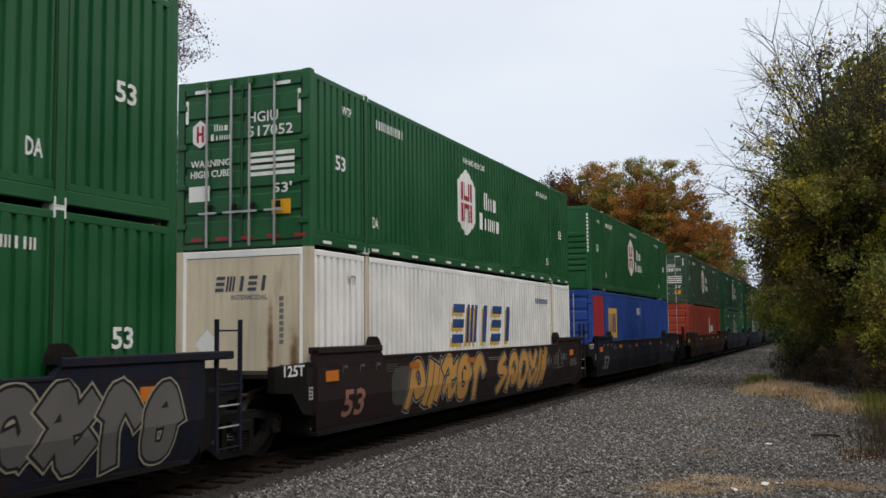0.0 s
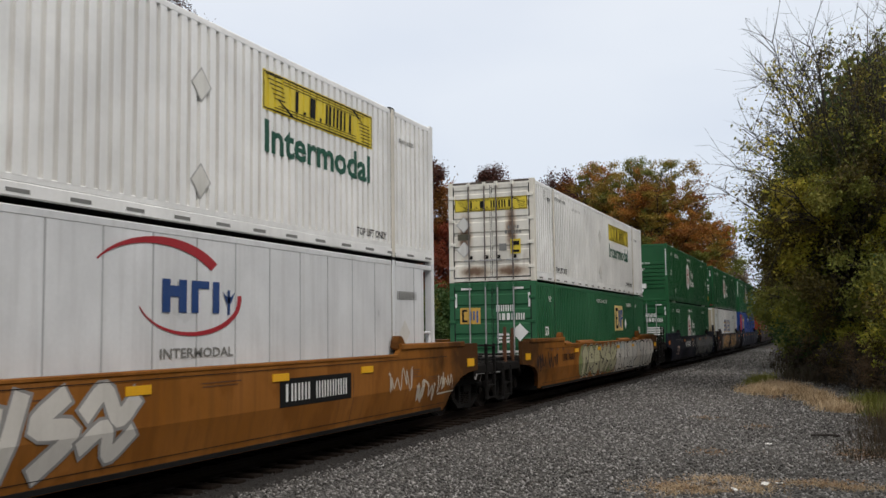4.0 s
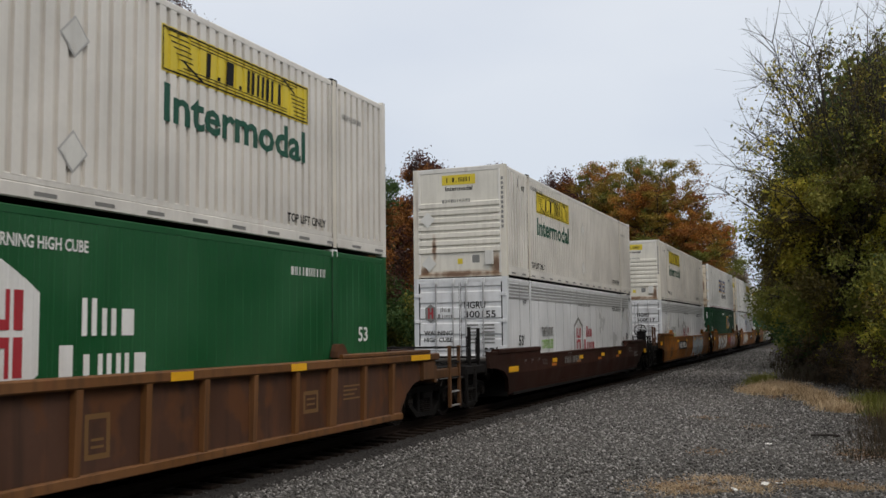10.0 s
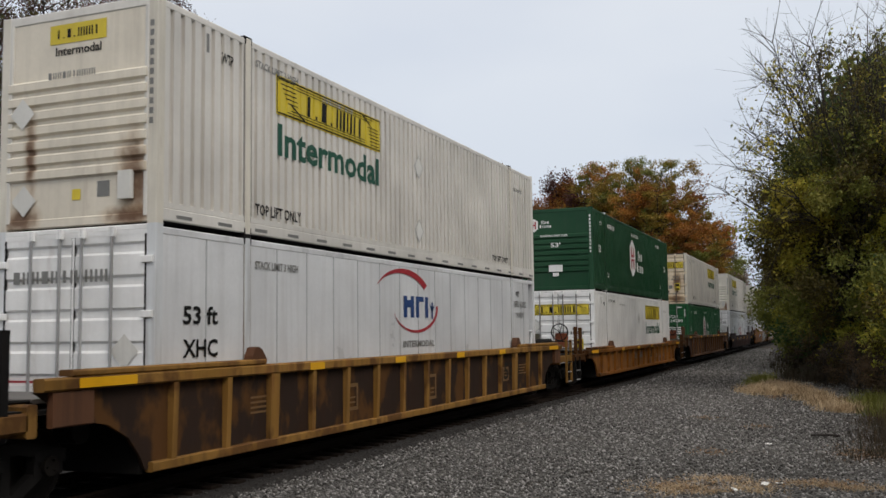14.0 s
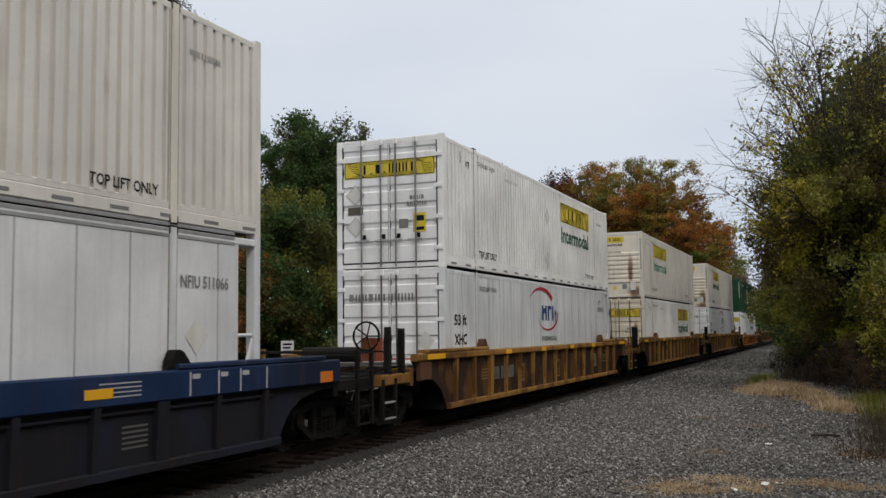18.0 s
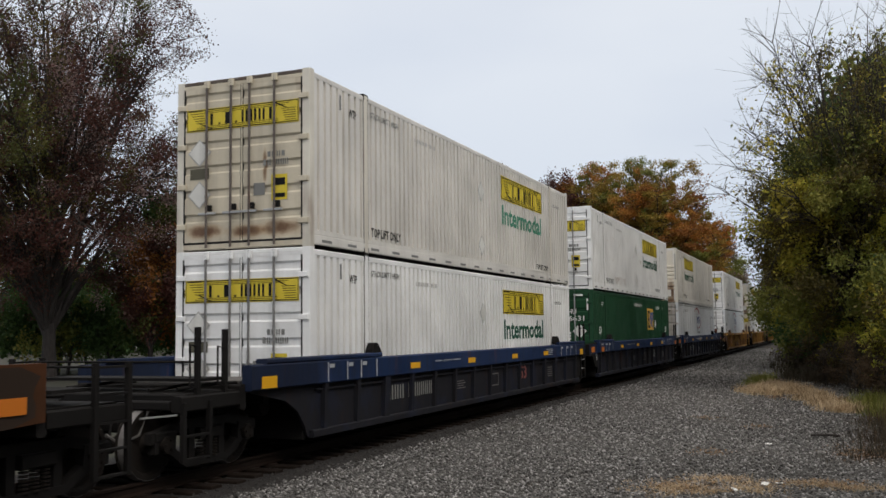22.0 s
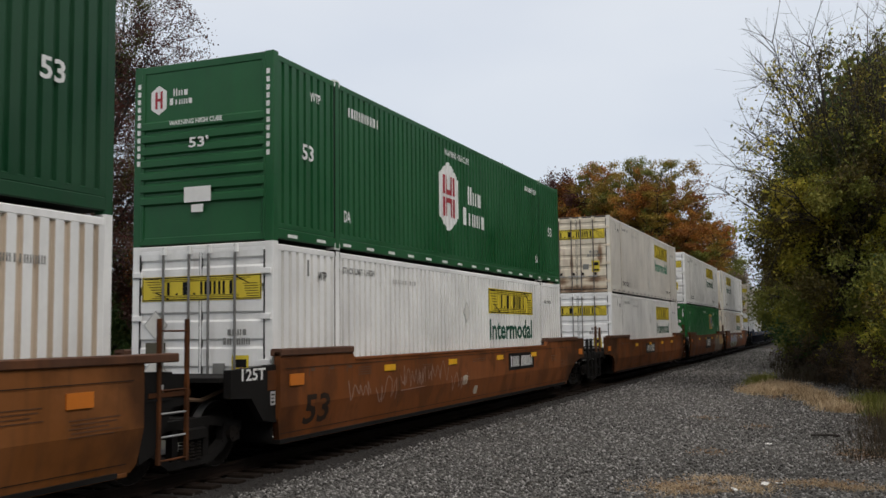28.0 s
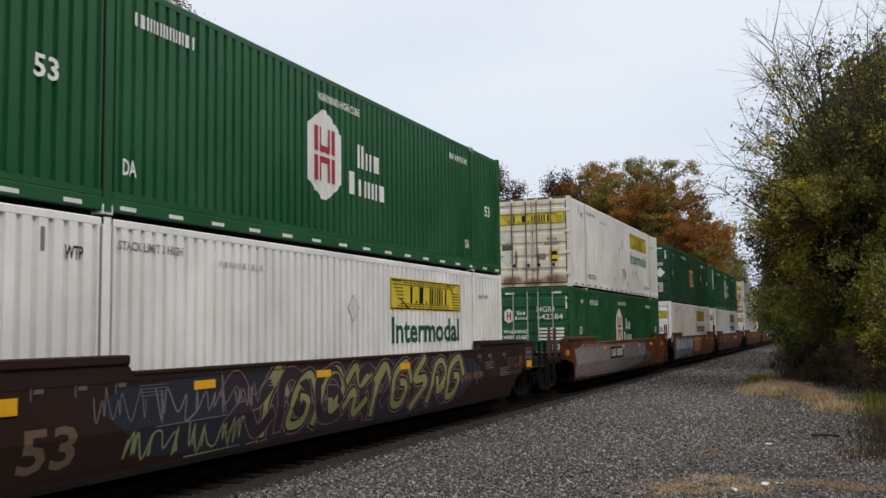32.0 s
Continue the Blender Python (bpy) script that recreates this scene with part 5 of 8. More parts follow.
def sideframe():
    """Cast frame: arched top member, V-shaped bottom member, columns round the springs and jaws over the bearings."""
    s = Shape()
    s.prism([(-1.16, 0.48), (-1.16, 0.62), (-0.5, 0.74), (0.5, 0.74), (1.16, 0.62), (1.16, 0.48), (0.5, 0.62), (-0.5, 0.62)], 0, 0.94, 1.06)
    s.prism([(-1.08, 0.5), (-0.86, 0.5), (-0.42, 0.22), (0.42, 0.22), (0.86, 0.5), (1.08, 0.5), (0.46, 0.12), (-0.46, 0.12)], 0, 0.94, 1.06)
    for y in (-0.33, 0.33):
        s.box(0.95, 1.05, y - 0.06, y + 0.06, 0.18, 0.68)
    for y in (-0.9, 0.9):
        s.box(0.95, 1.08, y - 0.2, y + 0.2, 0.5, 0.63, 0.02)
        for d in (-0.17, 0.17):
            s.box(0.96, 1.07, y + d - 0.035, y + d + 0.035, 0.36, 0.52)
    s.box(0.9, 1.12, -0.24, 0.24, 0.46, 0.62, 0.02)
    return s


def springs():
    s = Shape()
    for y in (-0.15, 0.0, 0.15):
        for i in range(6):
            z = 0.21 + i * 0.042
            s.tube([(1.04, y, z), (1.04, y, z + 0.022)], 0.055, 8)
    return s


def truck(c, y):
    """Wheels and frame of one truck."""
    at = pose(0, y, 0)
    t = part("truck_frame", sideframe, M_BLACK, c, "black cast steel truck frame", key="sf+", at=at)
    part("truck_frame", sideframe, M_BLACK, c, key="sf+", at=at @ pose(0, 0, 0, 0, 0, 180))
    part("bolster", lambda: Shape().box(-1.0, 1.0, -0.2, 0.2, 0.5, 0.75, 0.03), M_BLACK, c, key="bolster", at=at)
    tagged(part("spring_nest", springs, M_WHEEL, c, key="springs", at=at), kind="stuff")
    for dy in (-0.9, 0.9):
        ax = part("wheelset", lambda: Shape().tube([(-1.05, 0, 0), (1.05, 0, 0)], 0.075, 10), M_WHEEL, c, key="axle", at=pose(0, y + dy, 0.46))
        AXLES.append((ax, c, y + dy))
        part("bearing_cap", bearing_cap, M_WHEEL, ax, key="cap")
        for sx in (0, 180):
            part("wheel", wheel, M_WHEEL, ax, key="wheel", at=pose(0.755 if sx == 0 else -0.755, 0, 0, 0, 0, sx))
        if not FAR[0]:
            part("wheel_tread", tread, M_TREAD, ax, "bright worn wheel tread", key="tread", at=pose(0.755, 0, 0))


AXLES = []          # (wheelset, its car, place along the car)


def bearing_cap():
    s = Shape().tube([(1.05, 0, 0), (1.12, 0, 0)], 0.11, 12)
    for i in range(3):
        a = 2 * math.pi * i / 3
        s.tube([(1.12, math.cos(a) * 0.065, math.sin(a) * 0.065), (1.14, math.cos(a) * 0.065, math.sin(a) * 0.065)], 0.018, 6)
    return s


def grab(c, pts, mat, key):
    part("grab_iron", lambda: Shape().tube(pts, 0.018, 6), mat, c, key=key)


def free_end(c, near, body, dark, style, wheel_on=False):
    """Platform, end sill, ladders, grab irons, coupler and truck at an uncoupled end. Built at the near end, turned for the far one."""
    e = pose(0, 0, 0) if near else pose(0, CL, 0, 0, 0, 180)
    stake = body if body in (M_ORANGE, M_RIB) and style == "ribbed" else M_STAKE if body.name.find("orange") >= 0 else dark

    def p(name, shape, mat, key):
        return part(name, shape, mat, c, key=("fe", style) + key, at=e)
    p("deck_plate", lambda: Shape().box(-1.38, 1.38, -2.0, -0.12, 1.04, 1.09), dark, ("deck",))
    p("well_bulkhead", lambda: Shape().box(-1.36, 1.36, -0.34, -0.26, 0.22, 1.04, 0.01), dark, ("bulk",))
    p("end_platform", lambda: Shape().box(-1.36, 1.36, -3.25, -2.0, 0.98, 1.1, 0.02), dark, ("plat",))
    p("centre_sill", lambda: Shape().box(-0.35, 0.35, -3.3, -0.1, 0.62, 0.98, 0.03), dark, ("csill",))
    p("end_sill", lambda: Shape().box(-1.42, 1.42, -2.12, -1.98, 0.82, 1.16, 0.02), body if style == "ribbed" else dark, ("esill",))
    for sx in (-1, 1):
        p("platform_beam", lambda: Shape().box(sx * 1.34 - 0.08, sx * 1.34 + 0.08, -3.4, -2.1, 0.88, 1.08, 0.02), body if style == "ribbed" else dark, ("beam", sx))
        p("cross_step", lambda: Shape().box(sx * 0.9 - 0.35, sx * 0.9 + 0.35, -3.42, -3.3, 0.9, 1.02, 0.02), dark, ("cstep", sx))
        lad, q = (body, 0.052) if style == "ribbed" else (dark, 0.032)
        if sx > 0:
            for y, z1 in ((-3.0, 1.95), (-2.4, 1.92)):
                p("handrail_post", lambda: Shape().prism([(1.36 - q, y - q), (1.36 + q, y - q), (1.36 + q, y + q), (1.36 - q, y + q), (1.36 - q, y + q * 0.7), (1.36 + q * 0.7, y + q * 0.7), (1.36 + q * 0.7, y - q * 0.7), (1.36 - q, y - q * 0.7)], 2, 0.9, z1), stake, ("hpost", sx, y))
                p("handrail", lambda: Shape().tube([(1.36, y - 0.05, z1 - 0.25), (1.36, y - 0.16, z1 - 0.22), (1.36, y - 0.16, 1.2), (1.36, y, 1.15)], 0.014, 6), stake, ("hrail", sx, y))
        for y in (-3.36, -2.82):
            p("step_hanger", lambda: Shape().box(sx * 1.42 - 0.035, sx * 1.42 + 0.035, y - 0.035, y + 0.035, 0.26, 1.0 if sx > 0 else 1.55, 0.008), lad if sx < 0 else dark, ("hang", sx, y))
        for z in (0.29, 0.58) if sx > 0 else (0.29, 0.58, 0.88, 1.2, 1.5):
            p("step_rung", lambda: Shape().box(sx * 1.42 - 0.03, sx * 1.42 + 0.03, -3.36, -2.82, z - 0.014, z + 0.014), M_STEEL if z < 0.6 and style == "ribbed" else dark, ("srung", sx, z))
    p("coupler", lambda: Shape().box(-0.12, 0.12, -3.68, -3.3, 0.74, 0.98, 0.03).box(-0.2, 0.16, -3.72, -3.56, 0.7, 1.02, 0.04), M_BLACK, ("coupler",))
    p("uncoupling_lever", lambda: Shape().tube([(1.35, -3.4, 0.85), (0.3, -3.5, 0.75), (0.2, -3.5, 0.95)], 0.014, 5), M_STEEL, ("lever",))
    p("air_hose", lambda: Shape().tube([(0.3, -3.35, 0.8), (0.38, -3.5, 0.55), (0.2, -3.66, 0.42)], 0.022, 6), M_BLACK, ("hose",))
    p("walkway", lambda: Shape().box(-1.3, 1.3, -2.9, -2.3, 1.24, 1.28), M_GALV if style == "ribbed" else dark, ("walk",))
    p("deck_grating", lambda: Shape().box(-1.22, 1.22, -1.85, -0.75, 1.15, 1.2, 0.01), M_GALV, ("grate",))
    for x, z in ((1.2, 1.16), (0.75, 1.14), (-0.6, 1.16)):
        p("brake_pipe", lambda: Shape().tube([(x, -3.2, z), (x, -2.3, z + 0.03), (x * 0.95, -1.4, z), (x * 0.95, -0.4, z - 0.05)], 0.025, 6), dark, ("pipe", x))
    p("end_rail_bar", lambda: Shape().tube([(-1.36, -3.02, 1.5), (1.36, -3.02, 1.5)], 0.016, 6), dark, ("railbar",))
    p("cross_bearer", lambda: Shape().box(-1.3, 1.3, -1.35, -1.2, 0.84, 1.04, 0.02), dark, ("bearer",))
    p("brake_cylinder", lambda: Shape().tube([(0.5, -1.0, 0.78), (1.1, -1.0, 0.78)], 0.14, 12), dark, ("cyl",))
    p("safety_chain", lambda: Shape().tube([(0.9, -3.38, 0.9), (0.85, -3.5, 0.6), (0.7, -3.66, 0.5), (0.5, -3.7, 0.62)], 0.018, 5), M_GALV, ("chain",))
    if wheel_on:
        p("brake_wheel", brake_wheel, dark, ("bwheel",))
        p("brake_housing", lambda: Shape().box(0.55, 0.95, -2.55, -2.3, 1.3, 1.75, 0.05), ink("rust_red", (0.22, 0.055, 0.02)) if style == "ribbed" else dark, ("bhouse",))
        p("air_reservoir", lambda: Shape().tube([(-0.9, -2.1, 1.4), (0.3, -2.1, 1.4)], 0.17, 12), dark, ("tank",))
    truck(c, -2.35 if near else CL + 2.35)


def brake_wheel():
    s = Shape()
    n, r = 20, 0.27
    pts = [(0.75 + r * math.cos(2 * math.pi * i / n), -2.66, 1.78 + r * math.sin(2 * math.pi * i / n)) for i in range(n + 1)]
    s.tube(pts, 0.022, 6, False)
    for i in range(5):
        a = 2 * math.pi * i / 5
        s.tube([(0.75, -2.62, 1.78), (0.75 + r * math.cos(a), -2.66, 1.78 + r * math.sin(a))], 0.014, 5)
    return s


def shared_end(c, near, body, dark, with_truck):
    """Articulated end: dark tapering arms that meet over a truck shared with the next unit."""
    e = pose(0, 0, 0) if near else pose(0, CL, 0, 0, 0, 180)
    body = dark if body is M_BLUECAR and not near else body

    def p(name, shape, mat, key, label=""):
        return part(name, shape, mat, c, label, key=("se",) + key, at=e)
    for sx in (-1, 1):
        p("end_arm", lambda: Shape().prism([(-1.25, 0.98), (-1.25, 1.36), (0.0, 1.40), (0.0, 0.55), (-0.45, 0.62), (-0.75, 0.95)], 0, sx * 1.36 - 0.06, sx * 1.36 + 0.06), dark, ("arm", sx))
    p("deck_plate", lambda: Shape().box(-1.3, 1.3, -1.35, -0.05, 1.2, 1.26), dark, ("deck",))
    p("centre_sill", lambda: Shape().box(-0.4, 0.4, -1.5, 0.0, 0.7, 1.2, 0.04), dark, ("csill",))
    p("articulated_connector", lambda: Shape().tube([(0, -1.5, 0.75), (0, -1.5, 1.05)], 0.3, 14), M_BLACK, ("conn",))
    p("air_hose", lambda: Shape().tube([(0.95, -0.3, 1.35), (1.0, -0.7, 1.1), (0.9, -1.2, 0.95), (0.8, -1.6, 1.0)], 0.03, 6), ink("hose_tan", (0.12, 0.07, 0.04)), ("hose",))
    if near:
        part("end_bulkhead", lambda: Shape().box(-1.36, 1.36, -0.13, -0.105, 0.3, 1.2), M_BLACK, c, key="ebulk")
        if body is M_BLUECAR:
            part("end_plate", lambda: Shape().box(1.418, 1.43, -1.2, -0.13, 1.03, 1.35), body, c, key="eplateb")
            part("end_reflector", lambda: Shape().box(1.428, 1.44, -0.95, -0.5, 1.09, 1.27), ink("amber_orange", (0.56, 0.16, 0.012)), c, "amber reflector plate", key="ereflb")
        else:
            part("lettering", lambda: on_side(words("125T", -1.0, 1.2, 0.6, 0.17), True, 0.0, 1.425), I_WHITE, c, key="125t")
            part("end_plate", lambda: Shape().box(1.418, 1.428, -0.34, -0.06, 1.04, 1.32), body, c, key="eplate")
        part("end_label", lambda: on_side(rect(-0.27, 0.82, 0.13, 0.2), True, 0.0, 1.425), ink("label_lemon", (0.5, 0.45, 0.12)) if body is M_ORANGE else ink("label_grey", (0.42, 0.42, 0.42)), c, key="bend")
        small(part("label_marking", lambda: on_side(join2d(rect(-0.25, 0.96, 0.09, 0.025), rect(-0.25, 0.91, 0.07, 0.02), rect(-0.25, 0.85, 0.08, 0.03)), True, 0.0, 1.428), I_BLACK, c, key="bendm"))
    else:
        for y in (0.68, 1.22):
            part("ladder_stile", lambda: Shape().box(1.41, 1.47, CL + y - 0.025, CL + y + 0.025, 0.3, 2.05, 0.01), body, c, key=("astile", y))
        for z in (0.34, 0.62, 0.9, 1.18, 1.9):
            part("ladder_rung", lambda: Shape().tube([(1.44, CL + 0.68, z), (1.44, CL + 1.22, z)], 0.014, 6), M_STEEL if 0.5 < z < 1.0 else body, c, key=("arung", z))
        if body is not M_BLUECAR and dark is M_BLACK:
            part("end_panel", lambda: Shape().prism([(16.5, 0.34), (16.74, 0.42), (17.1, 0.9), (17.1, 1.40), (16.5, 1.42)], 0, 1.33, 1.43), dark, c, "black panel at the end of the side", key="endpanel")
            part("panel_lip", lambda: Shape().box(1.43, 1.445, 16.5, 17.1, 1.06, 1.085), dark, c, key="panellip")
            if body is not M_NAVY:
                part("end_label", lambda: on_side(rect(16.82, 1.15, 0.11, 0.1), True, 0.0, 1.434), ink("label_grey", (0.42, 0.42, 0.42)), c, key="elabel")
        part("ladder_bracket", lambda: Shape().box(1.3, 1.44, CL + 0.5, CL + 1.3, 1.1, 1.16), body, c, key="abrack")
    if with_truck:
        truck(c, -1.62)


def side_outline(near, far, sill=1.42):
    """Outline of a side: the well bottom, upswept ends and raised ends of the sill."""
    if near == "free":
        a = [(-2.02, sill + 0.16), (-2.02, 0.98), (-1.45, 0.95), (-0.95, 0.86), (-0.6, 0.68), (-0.4, 0.45), (-0.3, 0.27)]
    else:
        a = [(-0.12, sill + 0.16), (-0.12, 0.62), (0.05, 0.27)]
    b = [(16.45, 0.27), (16.55, 0.45), (16.75, 0.68), (17.1, 0.86), (17.6, 0.95), (CL + 2.02, 0.98), (CL + 2.02, sill + 0.16)] if far == "free" else [(16.42, 0.27), (16.5, 0.36), (16.5, sill + 0.16)]
    return a + b + [(14.05, sill + 0.16), (13.9, sill), (2.25, sill), (2.1, sill + 0.16)]


def clip_z(pts, z, above):
    """The part of an outline above or below a height."""
    out = []
    for (a, b), (c, d) in zip(pts, pts[1:] + pts[:1]):
        ina, inb = (b >= z) == above, (d >= z) == above
        if ina:
            out.append((a, b))
        if ina != inb:
            f = (z - b) / (d - b)
            out.append((a + (c - a) * f, z))
    return out


def side_plate(out, sx):
    """Side of a smooth car: upright above the crease, leaning in below it."""
    s = Shape()
    s.prism(clip_z(out, CREASE, True), 0, sx * SX - 0.05 - sx * 0.05, sx * SX + 0.05 - sx * 0.05)
    i = len(s.v)
    s.prism(clip_z(out, CREASE, False), 0, sx * SX - 0.05 - sx * 0.05, sx * SX + 0.05 - sx * 0.05)
    s.v[i:] = [(x - sx * max(0.0, CREASE - z) * LEAN, y, z) for x, y, z in s.v[i:]]
    return s


G_OCHRE = ink("worn_ochre", (0.17, 0.09, 0.03))
G_SEAM = ink("seam", (0.03, 0.02, 0.016))


def build_car(k, style, label, body, panel, near, far, at, chord=None, dark=None, brake=False, decor=(), sill=SILL):
    c = thing("well_car", label, "rail car", "well cars of the train", at)
    dark = dark or M_BLACK
    chord = chord or body
    ya, yb = (-2.0 if near == "free" else -0.12), (CL + 2.0 if far == "free" else 17.1)
    out = side_outline(near, far, sill)
    if style == "smooth":
        for sx in (-1, 1):
            part("side_plate", lambda: side_plate(out, sx), panel, c, key=("plate", near, far, sx, sill))
            part("bottom_flange", lambda: Shape().box(sx * 1.33 - 0.058, sx * 1.33 + 0.058, 0.1, CL + 0.2, 0.225, 0.285, 0.01), panel, c, key=("bflange", sx))
            part("sill_lip", lambda: Shape().box(sx * 1.44 - 0.075, sx * 1.44 + 0.075, 2.25, 13.9, sill - 0.03, sill + 0.02, 0.01), chord, c, key=("lip", sx, sill))
            for y0, y1 in () if k != 1 or sx < 0 else ((2.3, 3.0), (4.1, 6.1), (10.2, 12.15), (13.2, 13.85)):
                part("sill_ledge", lambda: Shape().prism([(1.36, SILL), (1.505, SILL), (1.505, SILL + 0.045), (1.40, SILL + 0.1), (1.36, SILL + 0.1)], 1, y0, y1), chord, c, key=("ledge", y0))
            for y0, y1 in ((max(ya, -1.4), 2.15), (14.0, min(yb, 17.3))):
                part("end_rail", lambda: Shape().box(sx * 1.43 - 0.1, sx * 1.43 + 0.1, y0, y1, sill + 0.1, sill + 0.21, 0.015), M_DARKRUST if body is M_RUSTORANGE else chord, c, key=("erail", sx, y0, y1, sill))
    else:
        z0 = sill - 0.14 if style == "ribbed" else 1.06
        low = [(y, min(z, z0)) for y, z in out if z < 1.3]
        for sx in (-1, 1):
            part("side_panel", lambda: Shape().prism([(low[0][0], z0)] + low[1:-1] + [(low[-1][0], low[-1][1]), (low[-1][0], z0)], 0, sx * 1.40 - 0.025, sx * 1.40 + 0.025), panel, c, key=("panel", style, near, far, sx, sill))
            part("top_chord", lambda: Shape().box(sx * 1.45 - 0.08, sx * 1.45 + 0.08, ya, yb, z0, sill, 0.02), chord, c, key=("chord", style, ya, yb, sx, sill))
            part("bottom_chord", lambda: Shape().box(sx * 1.44 - 0.06, sx * 1.44 + 0.06, -0.25, CL + 0.25, 0.24, 0.36, 0.015), panel if style == "blue" else body, c, key=("bchord", sx))
            for y0, y1 in ((max(ya, -1.6), 2.15), (14.0, min(yb, 17.7))):
                part("end_rail", lambda: Shape().box(sx * 1.43 - 0.1, sx * 1.43 + 0.1, y0, y1, sill + 0.005, sill + 0.075, 0.015), chord, c, key=("erail2", sx, y0, y1, sill))
        n = 15
        for i in range(n):
            y = 0.15 + (CL - 0.3) * i / (n - 1)
            wide = 0.11 if i in (2, n - 3) else 0.05
            part("side_rib", lambda: Shape().prism([(1.42, 0.30), (1.49, 0.34), (1.52, z0), (1.42, z0)], 1, y - wide, y + wide), body if style == "ribbed" else panel, c, key=("rib", style, i, sill))
        for s0, free in ((1, near == "free"), (-1, far == "free")):
            if free and style == "ribbed":
                y = -1.55 if s0 > 0 else CL + 1.55
                part("end_gusset", lambda: Shape().box(1.42, 1.5, y - 0.3, y + 0.3, 0.9, z0, 0.015), M_STAKE if body is M_YELLOWCAR else body, c, key=("gusset", s0, sill))
        part("rail_pad", lambda: Shape().box(1.3, 1.5, 1.2, 1.28, 0, 0.1), dark, c, key="rp", at=pose(0, 0, sill - 0.12))
    part("well_floor", lambda: Shape().box(-1.42, 1.42, 0.0, CL, 0.24, 0.30), dark, c, key="wfloor")
    for y in () if body in (M_RUSTORANGE, M_SOOTBROWN, M_BROWN) else (2.05, CL - 2.05):
        part("container_guide", lambda: Shape().prism([(-0.18, 0.0), (0.2, 0.0), (0.2, 0.05), (0.08, 0.18), (0.0, 0.22), (-0.09, 0.21), (-0.16, 0.1)], 0, 1.33, 1.47), body if body is M_ORANGE and style == "smooth" else M_STAKE if style == "ribbed" else dark, c, key=("guide",), at=pose(0, y, sill + 0.14 if style == "smooth" else sill + 0.03))
    for y in (() if FAR[0] else (3.6, 6.7, 9.8, 12.6)):
        part("reflector", lambda: Shape().box(SX - 0.002, SX + 0.018 if style == "smooth" else SX + 0.036, -0.22, 0.22, 1.16, 1.27), ink("dull_orange", (0.42, 0.13, 0.015)) if body in (M_NAVY, M_DRAB) else I_AMBER, c, "yellow reflector", key=("carrefl", style), at=pose(0, y, sill - SILL + (0 if style != "ribbed" else 0.13)))
    for y in ((ya + 0.95, yb - 0.95) if style == "ribbed" and not FAR[0] else ()):
        part("end_reflector", lambda: Shape().box(SX + 0.02, SX + 0.036, -0.46, 0.46, 1.30, 1.405), I_AMBER, c, "long yellow reflector strip", key="carrefl3", at=pose(0, y, sill - SILL))
    for y in (() if style == "ribbed" else (yb - 0.45,) if k == 5 else (ya + 0.45, yb - (0.28 if k in (4, 16) else 1.65 if style == "smooth" and far == "shared" else 0.45))):
        part("end_reflector", lambda: Shape().box(SX - 0.002, SX + (0.034 if style == "blue" else 0.02), -0.2, 0.2, 1.08, 1.25), I_AMBER if body not in (M_RUSTORANGE, M_NAVY, M_DRAB) and (style != "blue" or near == "free") else ink("amber_orange", (0.56, 0.16, 0.012)), c, "orange reflector plate", key=("carrefl2", style), at=pose(0, y, sill - SILL - (0.18 if k == 20 and y > 9 else 0)))
    if style == "smooth":
        small(part("load_marking", lambda: on_side(join2d(*[rect(0.7 + 0.62 * i, 1.2, 0.022, 0.13) for i in range(3)], *[rect(0.75 + 0.62 * i, 1.27, 0.13, 0.05) for i in range(3)], *[rect(2.35, 1.14 + 0.04 * i, 0.5, 0.012) for i in range(4)]), True, 0.004, SX + (0.03 if style != "smooth" else 0)), ink("worn_grey", (0.11, 0.10, 0.095)) if body in (M_BROWN, M_DRAB, M_SOOTBROWN) else ink("stencil_brown", (0.09, 0.04, 0.02)) if body in (M_ORANGE, M_RUSTORANGE) else I_GREY, c, key=("carmk", style), at=pose(0, 0, sill - SILL)))
    if style == "blue":
        part("panel_flange", lambda: Shape().box(1.42, 1.47, -0.1, CL + 0.1, 0.955, 0.99, 0.006), panel, c, key="pflange")
        ends = [rect(o, 1.09, 0.035, 0.3) for o in (0.15, 0.8, 1.3, 1.9, 14.2, 14.8, 15.3, 15.95)] + [rect(o + 0.06, 1.3, 0.16, 0.06) for o in (0.15, 0.8, 1.3, 14.2, 14.8, 15.3)]
        rows = [rect(4.6 + 0.075 * i, 1.25, 0.05, 0.026) for i in range(20) if i % 7 != 5] + [rect(12.6, 1.16 + 0.05 * i, 0.7, 0.016) for i in range(4)]
        small(part("chord_marking", lambda: on_side(join2d(*ends, *rows), True, 0.004, SX + 0.03), ink("worn_white", (0.40, 0.41, 0.43)), c, key="bluechord"))
        small(part("panel_marking", lambda: on_side(join2d(ring(8.3, 0.55, 0.5, 0.3, 0.03), *[rect(6.05, 0.62 + 0.05 * i, 0.5 - 0.1 * (i % 2), 0.02) for i in range(4)], *[rect(13.1, 0.55 + 0.06 * i, 0.45, 0.025) for i in range(5)]), True, 0.003, 1.426), ink("worn_grey", (0.11, 0.10, 0.095)), c, key="bluepanel"))
